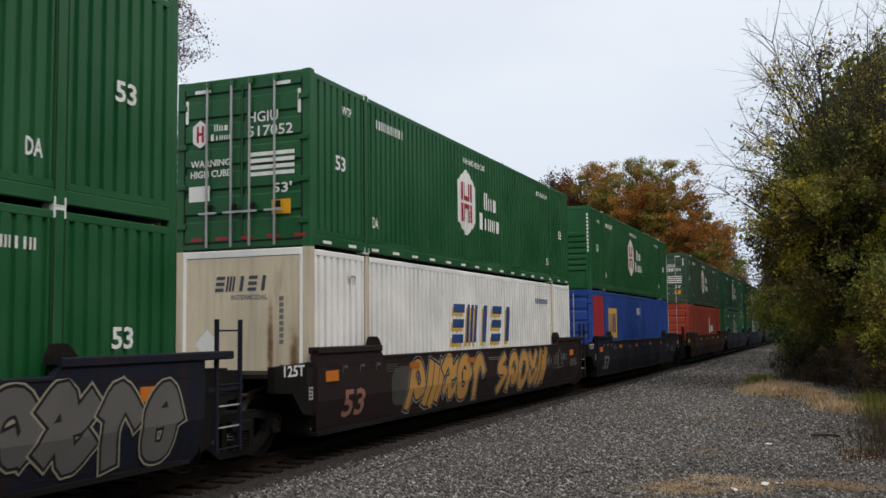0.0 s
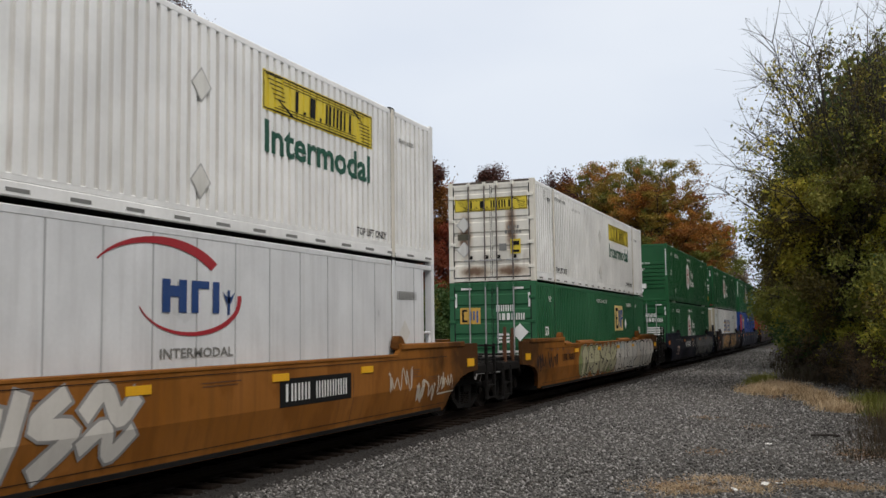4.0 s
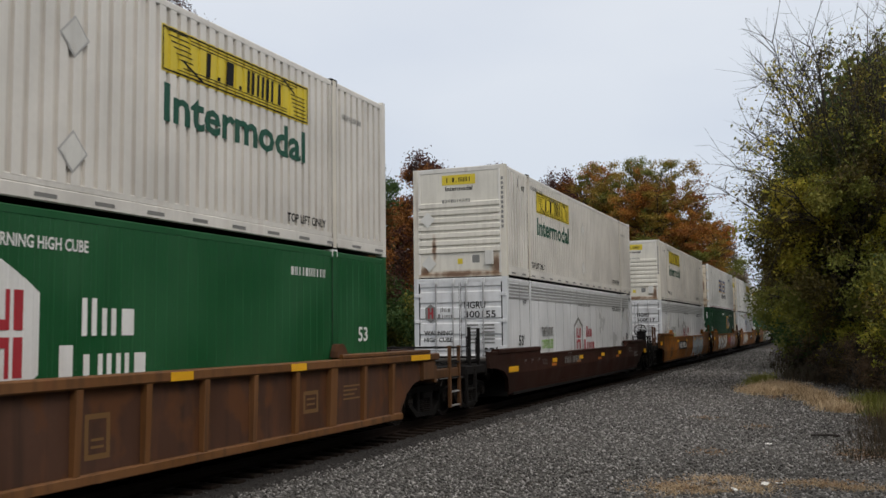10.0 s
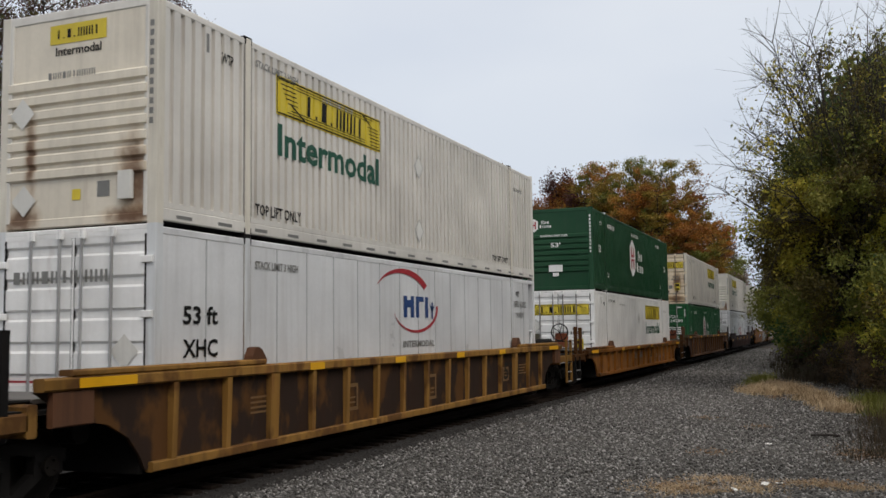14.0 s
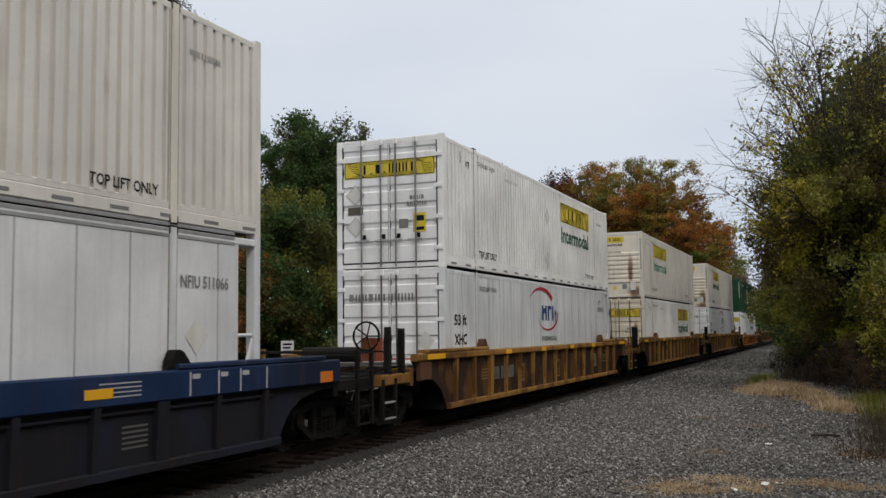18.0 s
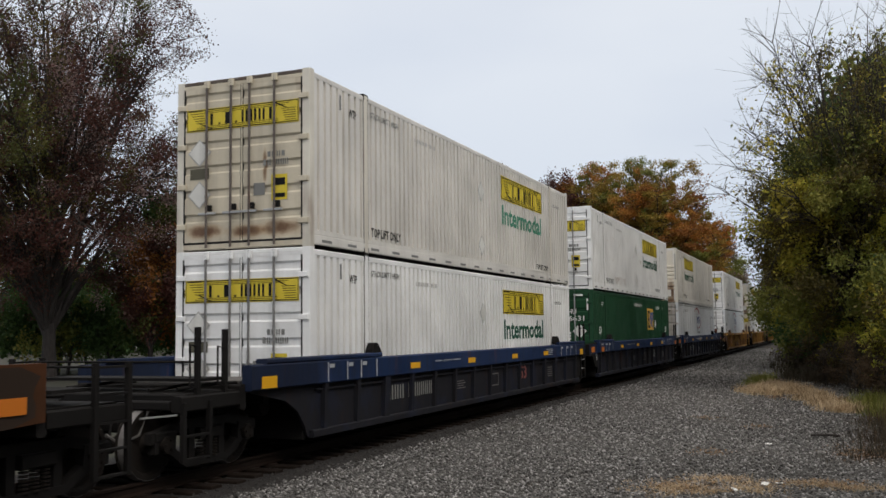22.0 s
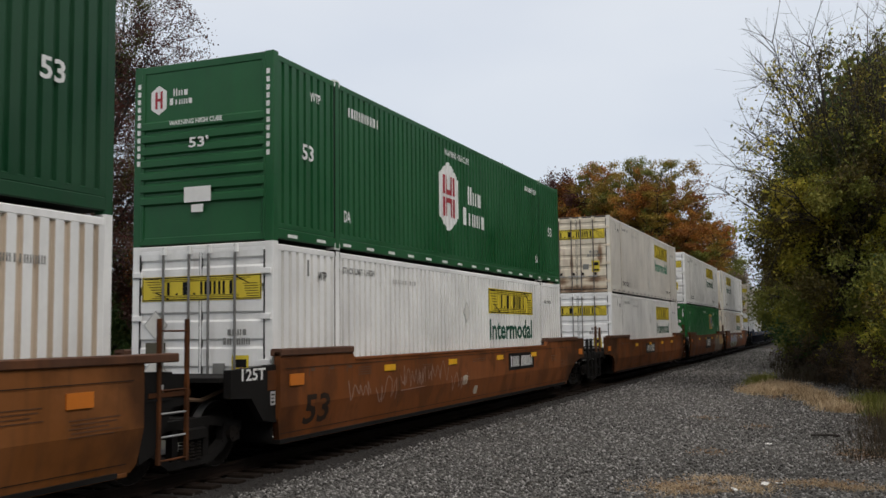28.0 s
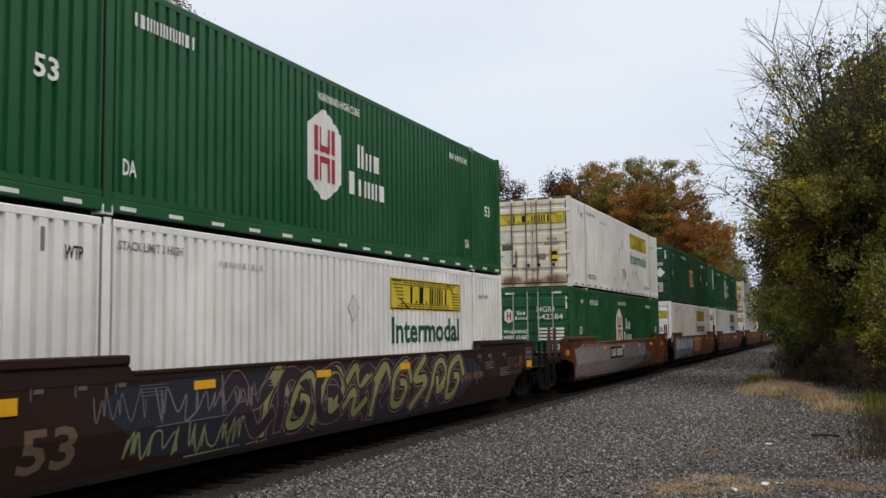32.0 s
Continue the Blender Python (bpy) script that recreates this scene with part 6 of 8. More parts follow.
    if style == "ribbed":
        for y, z, w, h in ((4.75, 0.55, 0.42, 0.45), (8.25, 0.5, 0.4, 0.5), (12.9, 0.62, 0.46, 0.34)):
            small(part("stencil_marking", lambda: on_side(join2d(ring(y, z, w, h, 0.06), *[rect(y + 0.1, z + 0.12 + 0.08 * i, w - 0.2, 0.03) for i in range(2)]), True, 0.002, 1.426), G_OCHRE, c, key=("rstencil", y)))
        for y in (1.9, 14.2):
            small(part("data_marking", lambda: on_side(join2d(*[rect(y, 0.95 - 0.07 * i, 0.6 - 0.1 * (i % 3), 0.03) for i in range(4)]), True, 0.002, 1.426), G_OCHRE, c, key=("rdata", y)))
    if style == "smooth" and not FAR[0]:
        for z in (0.38, sill - 0.09):
            part("weld_seam", lambda: on_side(rect(0.0, z, 16.3, 0.011), True, 0.0125, SX, True), G_SEAM, c, key=("wseam", z, sill))
        for y in (4.02, 12.1):
            part("weld_seam", lambda: on_side(rect(y, 0.3, 0.012, 0.88), True, 0.002, SX, True), G_SEAM, c, key=("vseam", y))
        tone = I_GREY if body in (M_NAVY, M_BROWN, M_DRAB, M_SOOTBROWN) else ink("faint_brown", (0.10, 0.042, 0.018))
        for y, z, w, n in ((5.1, 1.2, 0.5, 3), (14.3, 1.12, 0.62, 4), (7.9, 1.22, 0.9, 2), (15.3, 0.95, 0.8, 5)):
            small(part("data_marking", lambda: on_side(join2d(*[rect(y + 0.03 * (i % 2), z - 0.045 * i, w * (1 - 0.12 * ((i * 7) % 3)), 0.014) for i in range(n)]), True, 0.0045, SX, True), tone, c, key=("stencil", y)))
    if FAR[0]:
        truck(c, -2.35), truck(c, CL + 2.35)
        return c
    free_end(c, True, body, dark, style, brake is True) if near == "free" else shared_end(c, True, body, dark, True)
    free_end(c, False, body, dark, style, brake == "far") if far == "free" else shared_end(c, False, body, dark, False)
    for d in decor:
        d(c)
    return c


def car_no(y, z=0.92, w=2.2, h=0.26, plate=I_BLACK, fg=I_WHITE, x=SX):
    def f(c):
        if plate:
            part("number_plate", lambda: on_side(rect(y - 0.12, z - 0.08, w + 0.24, h + 0.16), True, 0.003, x, x == SX), plate, c)
        small(part("number_marking", lambda: on_side(join2d(bars(4, y, z, w * 0.4, h, 0, 41), bars(6, y + w * 0.47, z, w * 0.53, h, 0, 42)), True, 0.006, x, x == SX), fg, c))
    return f


def car_53(y, fg=ink("worn_black", (0.028, 0.019, 0.014)), z=0.46, x=SX, h=0.46):
    def f(c):
        part("lettering", lambda: on_side(words("53", y, z, h * 1.7, h), True, 0.004, x, x == SX), fg, c)
    return f


def plate_mark(y, z, w, h, bg, fg, n=3):
    def f(c):
        if bg:
            part("sign_panel", lambda: on_side(rect(y, z, w, h), True, 0.003, SX, True), bg, c)
        part("sign_marking", lambda: on_side(bars(n, y + w * 0.14, z + h * 0.2, w * 0.78, h * 0.6, 0, 51), True, 0.006, SX, True), fg, c)
    return f


STROKES = {
    "a": (((0.92, 0.8), (0.5, 0.98), (0.12, 0.72), (0.1, 0.3), (0.45, 0.02), (0.92, 0.2)),),
    "b": (((0.12, 0.0), (0.1, 1.0)), ((0.1, 0.95), (0.75, 0.92), (0.8, 0.6), (0.2, 0.46)), ((0.35, 0.44), (0.95, 0.0))),
    "c": (((0.1, 1.0), (0.12, 0.25), (0.5, 0.02), (0.85, 0.25), (0.9, 1.0)),),
    "d": (((0.05, 0.0), (0.15, 1.0)), ((0.15, 0.98), (0.5, 0.35)), ((0.5, 0.35), (0.85, 0.98)), ((0.85, 1.0), (0.95, 0.0))),
    "e": (((0.12, 0.0), (0.12, 1.0)), ((0.12, 0.96), (0.8, 0.92), (0.85, 0.55), (0.15, 0.42))),
    "f": (((0.0, 0.9), (0.5, 0.98), (1.0, 0.9)), ((0.5, 0.95), (0.45, 0.0))),
    "g": (((0.5, 0.98), (0.1, 0.65), (0.15, 0.2), (0.55, 0.02), (0.9, 0.4), (0.85, 0.8), (0.48, 0.98)),),
    "h": (((0.05, 1.0), (0.48, 0.5)), ((0.98, 1.0), (0.5, 0.5), (0.35, 0.0))),
    "i": (((0.05, 0.92), (0.92, 0.92)), ((0.92, 0.92), (0.1, 0.08)), ((0.08, 0.08), (0.98, 0.06))),
    "j": (((0.12, 1.0), (0.1, 0.0)), ((0.1, 0.92), (0.9, 0.95)), ((0.1, 0.5), (0.75, 0.52)), ((0.1, 0.07), (0.95, 0.05))),
    "k": (((0.3, 0.0), (0.5, 1.0)), ((0.2, 0.78), (0.5, 0.98)), ((0.05, 0.05), (0.7, 0.04))),
    "l": (((0.95, 0.85), (0.45, 0.98), (0.12, 0.75), (0.75, 0.42), (0.65, 0.08), (0.05, 0.1)),),
    "m": (((0.1, 0.0), (0.12, 0.7)), ((0.12, 0.6), (0.5, 0.95), (0.8, 0.6), (0.85, 0.0))),
    "n": (((0.1, 0.0), (0.5, 1.0), (0.92, 0.0)), ((0.25, 0.35), (0.8, 0.38))),
    "o": (((0.0, 0.2), (0.3, 0.9), (0.45, 0.3), (0.75, 1.0)), ((0.75, 1.0), (1.0, 0.55))),
    "p": (((0.1, 1.0), (0.1, 0.0)), ((0.9, 1.0), (0.15, 0.5), (0.95, 0.0))),
    "q": (((0.95, 0.55), (0.6, 0.95), (0.12, 0.7), (0.2, 0.15), (0.65, 0.12), (0.68, 0.5), (0.42, 0.55)),),
    "r": (((0.45, 0.0), (0.3, 0.5), (0.62, 0.95)), ((0.2, 0.68), (0.62, 0.98), (0.98, 0.62))),
    "s": (((0.0, 0.75), (0.35, 1.0), (0.6, 0.6), (1.0, 0.85)), ((0.0, 0.25), (0.35, 0.5), (0.6, 0.08), (1.0, 0.35))),
    "t": (((0.0, 0.05), (0.3, 1.0)), ((0.4, 0.0), (0.62, 0.85)), ((0.75, 0.1), (1.0, 1.0))),
    "u": (((0.05, 0.95), (0.5, 0.62), (0.95, 0.98)), ((0.05, 0.4), (0.5, 0.06), (0.98, 0.45))),
    "v": (((0.05, 0.05), (0.2, 0.8), (0.6, 0.96), (0.9, 0.6), (0.6, 0.3)), ((0.38, 0.55), (0.6, 0.28), (0.9, 0.4))),
    "w": (((0.65, 1.0), (0.12, 0.58), (0.8, 0.5), (0.25, 0.0)),)}


def smooth(pts, n=5):
    """A round curve through a few points; two points stay a straight line."""
    if len(pts) < 3:
        return [tuple(a + (b - a) * i / 3 for a, b in zip(*pts)) for i in range(4)]
    q, out = [pts[0]] + list(pts) + [pts[-1]], []
    for i in range(1, len(q) - 2):
        for j in range(n):
            t = j / n
            out.append(tuple(0.5 * (2 * b + (c - a) * t + (2 * a - 5 * b + 4 * c - d) * t * t + (3 * b - a - 3 * c + d) * t ** 3) for a, b, c, d in zip(q[i - 1], q[i], q[i + 1], q[i + 2])))
    return out + [pts[-1]]


def ribbon(pts, w, grow=0.0, taper=0.0):
    """A band along a curve, w wide, longer by grow at both ends and thinner by taper at the last."""
    p = [Vector(a) for a in pts]
    p[0] = p[0] + (p[0] - p[1]).normalized() * grow
    p[-1] = p[-1] + (p[-1] - p[-2]).normalized() * grow
    left, right = [], []
    for i, a in enumerate(p):
        d = (p[min(i + 1, len(p) - 1)] - p[max(i - 1, 0)]).normalized()
        o = Vector((-d.y, d.x)) * w * 0.5 * (1 - taper * i / (len(p) - 1))
        left.append(tuple(a + o))
        right.append(tuple(a - o))
    m = len(p)
    return left + right, [(i, i + 1, m + i + 1, m + i) for i in range(m - 1)]


def sprayed(layers, mats, x, bend=True):
    """One mesh of flat layers (outline, lift, material number) laid on a car's side."""
    bm = bmesh.new()
    for (vs, fs), lift, slot in layers:
        q = [bm.verts.new((lift + 0.00001 * i, a, b)) for i, (a, b) in enumerate(vs)]
        for f in fs:
            bm.faces.new([q[g] for g in f]).material_index = slot
    if bend:
        bmesh.ops.bisect_plane(bm, geom=bm.verts[:] + bm.edges[:] + bm.faces[:], plane_co=(0, 0, CREASE), plane_no=(0, 0, 1), dist=1e-5)
    for v in bm.verts:
        v.co.x += x - (max(0.0, CREASE - v.co.z) * LEAN if bend else 0.0)
    for f in bm.faces:
        if f.material_index == 2 and len(mats) > 3 and f.calc_center_median().z > CREASE:
            f.material_index = 3
    me = bpy.data.meshes.new("graffiti")
    bm.to_mesh(me)
    bm.free()
    for m in mats:
        me.materials.append(m)
    return me


def spray(y0, y1, z0, z1, shapes, fill, line, seed, slant=0.08, back=None, halo=None, upper=None, w=0.25, edge=0.05, x=SX):
    """Sprayed figures: fat bands with a dark edge and an outer glow line, each lapping over the last."""
    def f(c):
        r = random.Random(seed)
        n = len(shapes)
        step = (y1 - y0) / n
        if back:
            part("spray_cloud", lambda: on_side(join2d(*[blob(y0 - 0.3 + (y1 - y0) * i / 6, z0 + r.uniform(-0.05, 0.15), (y1 - y0) / 4.5, (z1 - z0) * r.uniform(0.75, 1.0), seed + i, 16, 0.2, 2.2) for i in range(6)]), True, 0.002, x, True), back, c)
        for i, ch in enumerate(shapes):
            if ch == " ":
                continue
            wide = step * r.uniform(0.98, 1.12) - w * 0.6
            u, v, h = y0 + i * step + w * 0.3, z0 + w * 0.5 + r.uniform(0, 0.04), z1 - z0 - w - r.uniform(0, 0.06)
            base, layers = 0.003 + 0.002 * i, []
            for q, stroke in enumerate(STROKES[ch]):
                flip = [(a + r.gauss(0, 0.035), b + r.gauss(0, 0.02)) for a, b in stroke]
                pts = [(u + a * wide + slant * b * h, v + b * h) for a, b in smooth(flip)]
                k = w * r.uniform(0.88, 1.15)
                if halo:
                    layers.append((ribbon(pts, k + edge * 3.4, edge * 1.7 + w * 0.3), base + 0.0001 * q, 0))
                layers.append((ribbon(pts, k + edge * 2, edge + w * 0.3), base + 0.0006 + 0.0001 * q, 1))
                layers.append((ribbon(pts, k, w * 0.3), base + 0.0012 + 0.0001 * q, 2))
            layers = [((clip_band(a, z0 - 0.02, z1 + 0.03), b), lift, slot) for (a, b), lift, slot in layers]
            mats = [halo or line, line, fill] + ([upper] if upper else [])
            part("graffiti_letter", sprayed(layers, mats, x), fill, c, "sprayed graffiti figure")
    return f


def clip_band(vs, lo, hi):
    return [(a, min(hi, max(lo, b))) for a, b in vs]


def scribble(y0, y1, z0, z1, n, mat, seed, t=0.018, x=SX):
    """Quick handwriting with a can or chalk: looped up and down strokes, word by word, and a dash below some of them."""
    def f(c):
        r = random.Random(seed)
        h, layers, u, k = z1 - z0, [], y0, 0
        while u < y1 - 0.3 * h:
            size = min(h, 0.55) * r.uniform(0.6, 1.0)
            v = z0 + r.uniform(0, h - size)
            end = min(y1, u + size * r.uniform(1.6, 3.2))
            pts, a, up = [], u, True
            while a < end:
                pts.append((a, v + (size * r.uniform(0.55, 1.0) if up else size * r.uniform(0.0, 0.3))))
                a += size * r.uniform(-0.1, 0.42)
                up = not up if r.random() < 0.88 else up
            if len(pts) > 3:
                layers.append((ribbon(smooth(pts, 4), t * 2 * r.uniform(0.7, 1.1), t, 0.3), 0.0065 + 0.0003 * (k % 5), 0))
            if r.random() < 0.3:
                layers.append((ribbon(smooth([(u, v - 0.04), (end, v - 0.02)]), t * 1.4, 0, 0.6), 0.0065, 0))
            u, k = end + size * r.uniform(0.05, 0.4) + (y1 - y0) / n * 0.1, k + 1
        layers = [((clip_band(a, 0.29, 1.41), b), lift, slot) for (a, b), lift, slot in layers]
        tagged(part("spray_line", sprayed(layers, [mat], x, x == SX), mat, c), kind="stuff")
    return f


def drips(places, mat, seed, t=0.014):
    """Long thin sprayed lines that wander from the sill down to the foot of the side."""
    def f(c):
        r = random.Random(seed)
        layers = []
        for i, y in enumerate(places):
            pts = [(y + r.uniform(-0.22, 0.22), z) for z in (1.4, 1.1, 0.85, 0.6, 0.34)][:r.randint(3, 5)]
            if i % 3 == 1:
                pts += [(pts[-1][0] + 0.2, pts[-1][1] - 0.02), (pts[-1][0] + 0.1, pts[-1][1] + 0.14), (pts[-1][0] - 0.1, pts[-1][1] + 0.04)]
            layers.append((ribbon(smooth(pts), t * 2, 0, 0.3), 0.0065 + 0.0003 * i, 0))
        tagged(part("spray_line", sprayed(layers, [mat], SX), mat, c), kind="stuff")
    return f


def plate(y, z, w, h, mat, lift=0.003):
    """A flat painted oblong."""
    def f(c):
        part("paint_patch", lambda: on_side(rect(y, z, w, h), True, lift, SX, True), mat, c)
    return f


def patch(y, z, w, h, mat, seed, lift=0.002):
    def f(c):
        part("paint_patch", lambda: on_side(blob(y, z, w, h, seed, 20, 0.08, 6), True, lift, SX, True), mat, c)
    return f

# ---- the train, from its front to its end ----
LOW, TOP = 6.15 - 2 * CH, 6.15 - CH
START = {-2: 32.66, -1: 13.43, 0: -6.11, 1: -29.44, 2: -53.0, 3: -72.64, 4: -92.01, 5: -115.57, 6: -138.9, 7: -161.98, 8: -185.37, 9: -208.8,
         10: -232.15, 11: -255.47, 12: -275.02, 13: -294.41, 14: -318.31, 15: -337.71, 16: -357.27, 17: -380.77, 18: -400.38, 19: -420.27, 20: -443.48}
for i_, k_ in enumerate(range(-3, -11, -1)):
    START[k_] = START[k_ + 1] + (23.4 if i_ % 3 == 0 else 19.4)
TRAIN = []          # (thing, distance along the track at 0 s, height)


def yellow_sign_box(k, level, end="door", finish="clean", logo_y=None, reflect="grey", marks=(), faded=False, plate=None):
    mat = {"clean": M_WHITE, "cream": M_CREAM, "rust": M_WHITE, "lowrust": M_WHITE, "rust2": M_CREAM, "creamclean": M_CREAM, "burn": M_WHITE, "nrust": M_CREAM, "nspot": M_CREAM, "wrust": M_WHITE}[finish]
    emat = {"clean": M_DOOR_CLEAN, "cream": M_DOOR_RUST, "rust": M_DOOR_RUST, "lowrust": M_DOOR_LOW, "rust2": M_DOOR_RUST2, "creamclean": M_NOSE_LIGHT if end == "nose" else M_DOOR_SAND, "burn": M_DOOR_BURN, "nrust": M_NOSE_RUST, "nspot": M_NOSE_SPOT, "wrust": M_NOSE_RUST}[finish]
    y = logo_y if logo_y is not None else (9.62 if end == "door" else 2.75)
    words_ = {"clean": "white corrugated steel container, clean", "cream": "cream corrugated steel container, grimy", "rust": "white corrugated steel container with rust-stained end", "lowrust": "white corrugated container, end rusted at its foot",
              "rust2": "cream corrugated steel container with badly rusted end", "creamclean": "cream-white corrugated steel container", "burn": "white corrugated steel container with dark rust stains",
              "nrust": "cream corrugated steel container streaked with rust", "nspot": "cream corrugated steel container spotted with rust", "wrust": "white corrugated steel container streaked with rust"}[finish]
    lab = words_ + (", yellow sign, doors" if end == "door" else ", yellow sign, ridged front")
    ms = [side_logo_yellow(y, I_YELLOW, ink("faded_green", (0.05, 0.24, 0.15)) if faded else I_GREEN, faded), side_small, placards([y - 1.7 if end == "door" else y + 5.2]),
          end_sign_door(plate or I_YELLOW) if end == "door" else end_sign_nose(plate or I_YELLOW)] + list(marks)
    return put(k, level, build_container("container", lab, mat, end, None, emat, ms, posts_mat=M_WHITE if finish == "clean" else M_POST, reflect=reflect, cast_mat=M_BLACK, rod_mat=M_MIDROD if finish == "clean" else None, grime=M_GRIME_TAN if (k, level) in ((14, 0), (18, 0)) else None))


NUMBERS = {(-1, 1): "517052", (6, 0): "514280", (19, 0): "642384", (3, 0): "277038", (12, 0): "276631", (15, 0): "275909", (3, 1): "950206"}      # (car, level)


def hexagon_box(k, level, end, reflect="", mat=None):
    lab = "green corrugated steel container with white hexagon emblem, " + ("doors facing back" if end == "door" else "ridged front wall")
    return put(k, level, build_container("container", lab, mat or M_GREEN, end, None, None, [hexagon_marks(), hexagon_end(end, NUMBERS.get((k, level), ""))], reflect=reflect, cast_mat=I_WHITE, rod_mat=M_STEEL, deep=0.2 if k == 6 else 1.0))


def square_box(k, level, end="door", y=10.35, z=1.47, plate=I_GOLD):
    return put(k, level, build_container("container", "deep green corrugated container with yellow square emblem", M_FADEGREEN if k == 1 else M_LEAFGREEN if k == 15 else M_GREEN2, end, None, None, [square_marks(y, z, plate), lambda c: square_end(c, NUMBERS.get((k, level), ""))], cast_mat=M_BLACK, deep=0.2 if k == 15 else 1.0))


def slant_flat_end(c):
    emark("dark_emblem", "sfb", lambda: slabs("=MI=I", -0.52, 2.22, 1.05, 0.25, 0.15), ink("faded_navy", (0.06, 0.065, 0.09)), c, 0.006)
    emark("lettering", "sfi", lambda: words("INTERMODAL", -0.2, 2.08, 0.7, 0.08), I_GREY, c, 0.006)
    emark("placard", "sfd", lambda: diamond(-0.92, 1.1, 0.5, 0.5), I_WHITE, c, 0.006)
    emark("number_marking", "sfn", lambda: join2d(*[rect(0.72, 1.35 + 0.1 * i, 0.08, 0.07) for i in range(8)]), I_GREY, c, 0.006)


def slant_box(k, level):
    if (k, level) == (-1, 0):
        return put(k, level, build_container("container", "off-white corrugated container, slanted blue emblem, flat tan front", M_WHITE, "flat", None, M_FRONT_TAN, [slant_marks, slant_flat_end], posts_mat=M_FRONT_TAN))
    return put(k, level, build_container("container", "off-white corrugated container, slanted blue emblem, stained doors", M_WHITE, "door", None, M_DOOR_RUST, [slant_marks, lambda c: slant_end(c, NUMBERS.get((k, level), ""))], reflect="red" if level else ""))


def crescent_box(k, level, xhc=False, dirty=False, grimy=False):
    return put(k, level, build_container("container", "smooth white panelled container with red crescent emblem" + (", clean doors" if xhc else ", stained doors"),
               M_COOL if dirty else M_REEFER_WHITE, "door", None, M_DOOR_CLEAN if xhc else M_DOOR_GRIM if grimy else M_DOOR_RUST, [crescent_marks(xhc, {8: "612002", 11: "511066"}.get(k, "")), nfi_end_grimy if grimy else crescent_end], panels=True, gap=0.55, posts_mat=M_COOL,
               rod_mat=M_RUBBER if grimy else None, ribbed_top="narrow" if grimy else False))


def reefer(k, level):
    no = "300017" if k == 4 else "300155"
    return put(k, level, build_container("container", "smooth white insulated container with grey ribbed band", M_REEFER_WHITE, "door", None, M_REEFER_WHITE, [lambda c: reefer_marks(c, no), lambda c: reefer_dark_end(c, no)], panels=True, gap=0.55,
               posts_mat=M_COOL, ribbed_top=True))


def reefer_dark_end(c, no):
    emark("white_hexagon", "rdx", lambda: poly([(-0.98, 1.85), (-0.83, 1.75), (-0.68, 1.85), (-0.68, 2.13), (-0.83, 2.23), (-0.98, 2.13)]), I_GREY, c)
    emark("red_emblem", "rdr", lambda: join2d(rect(-0.9, 1.85, 0.045, 0.28), rect(-0.8, 1.85, 0.045, 0.28), rect(-0.86, 1.97, 0.07, 0.05)), I_RED, c, -0.009)
    emark("white_emblem", "rdw", lambda: join2d(slabs("Nnb", -0.55, 2.02, 0.3, 0.12), slabs("Binnb", -0.62, 1.86, 0.45, 0.11)), I_GREY, c)
    end_number("HGRU", no, I_BLACK, c)
    emark("lettering", "rdc", lambda: join2d(words("WARNING", -1.02, 1.42, 0.8, 0.12), words("HIGH CUBE", -1.02, 1.24, 0.8, 0.12)), I_BLACK, c)
    emark("data_marking", "rdd", lambda: join2d(*[rect(0.16 + 0.44 * j, 1.2 + 0.09 * i, 0.34, 0.04) for i in range(6) for j in range(2)]), I_GREY, c)
    emark("lettering", "rd5", lambda: words("53'", 0.6, 0.86, 0.42, 0.24), I_BLACK, c)
    emark("yellow_plate", "rdy", lambda: rect(0.58, 0.5, 0.42, 0.2), I_AMBER, c)
    emark("reflector", "rdrr", lambda: join2d(*[rect(-1.0 + i * 0.5, 0.17, 0.22, 0.05) for i in range(5)]), I_RED, c)


def put(k, level, c):
    z = TOP if level else LOW
    c.matrix_basis = pose(0, START[k], z)
    TRAIN.append((c, START[k], z))
    return c


def car(k, *args, **kw):
    c = build_car(k, *args, at=pose(0, START[k], 0), **kw)
    TRAIN.append((c, START[k], 0.0))
    return c


G_WHITE, G_GREY, G_TAN = ink("spray_white", (0.59, 0.565, 0.52)), ink("spray_grey", (0.26, 0.25, 0.24)), ink("spray_tan", (0.45, 0.40, 0.32))
G_GOLD, G_DARK = ink("spray_gold", (0.48, 0.25, 0.06)), ink("spray_dark", (0.02, 0.018, 0.02))
G_PURPLE, G_SKY, G_OLIVE = ink("spray_purple", (0.09, 0.05, 0.16)), ink("spray_sky", (0.18, 0.34, 0.50)), ink("spray_olive", (0.18, 0.22, 0.08))
G_PINK, G_MINT = ink("spray_pink", (0.40, 0.24, 0.26)), ink("spray_mint", (0.35, 0.42, 0.32))
G_SILVER, G_CYAN = ink("spray_silver", (0.26, 0.25, 0.25)), ink("spray_cyan", (0.08, 0.38, 0.45))

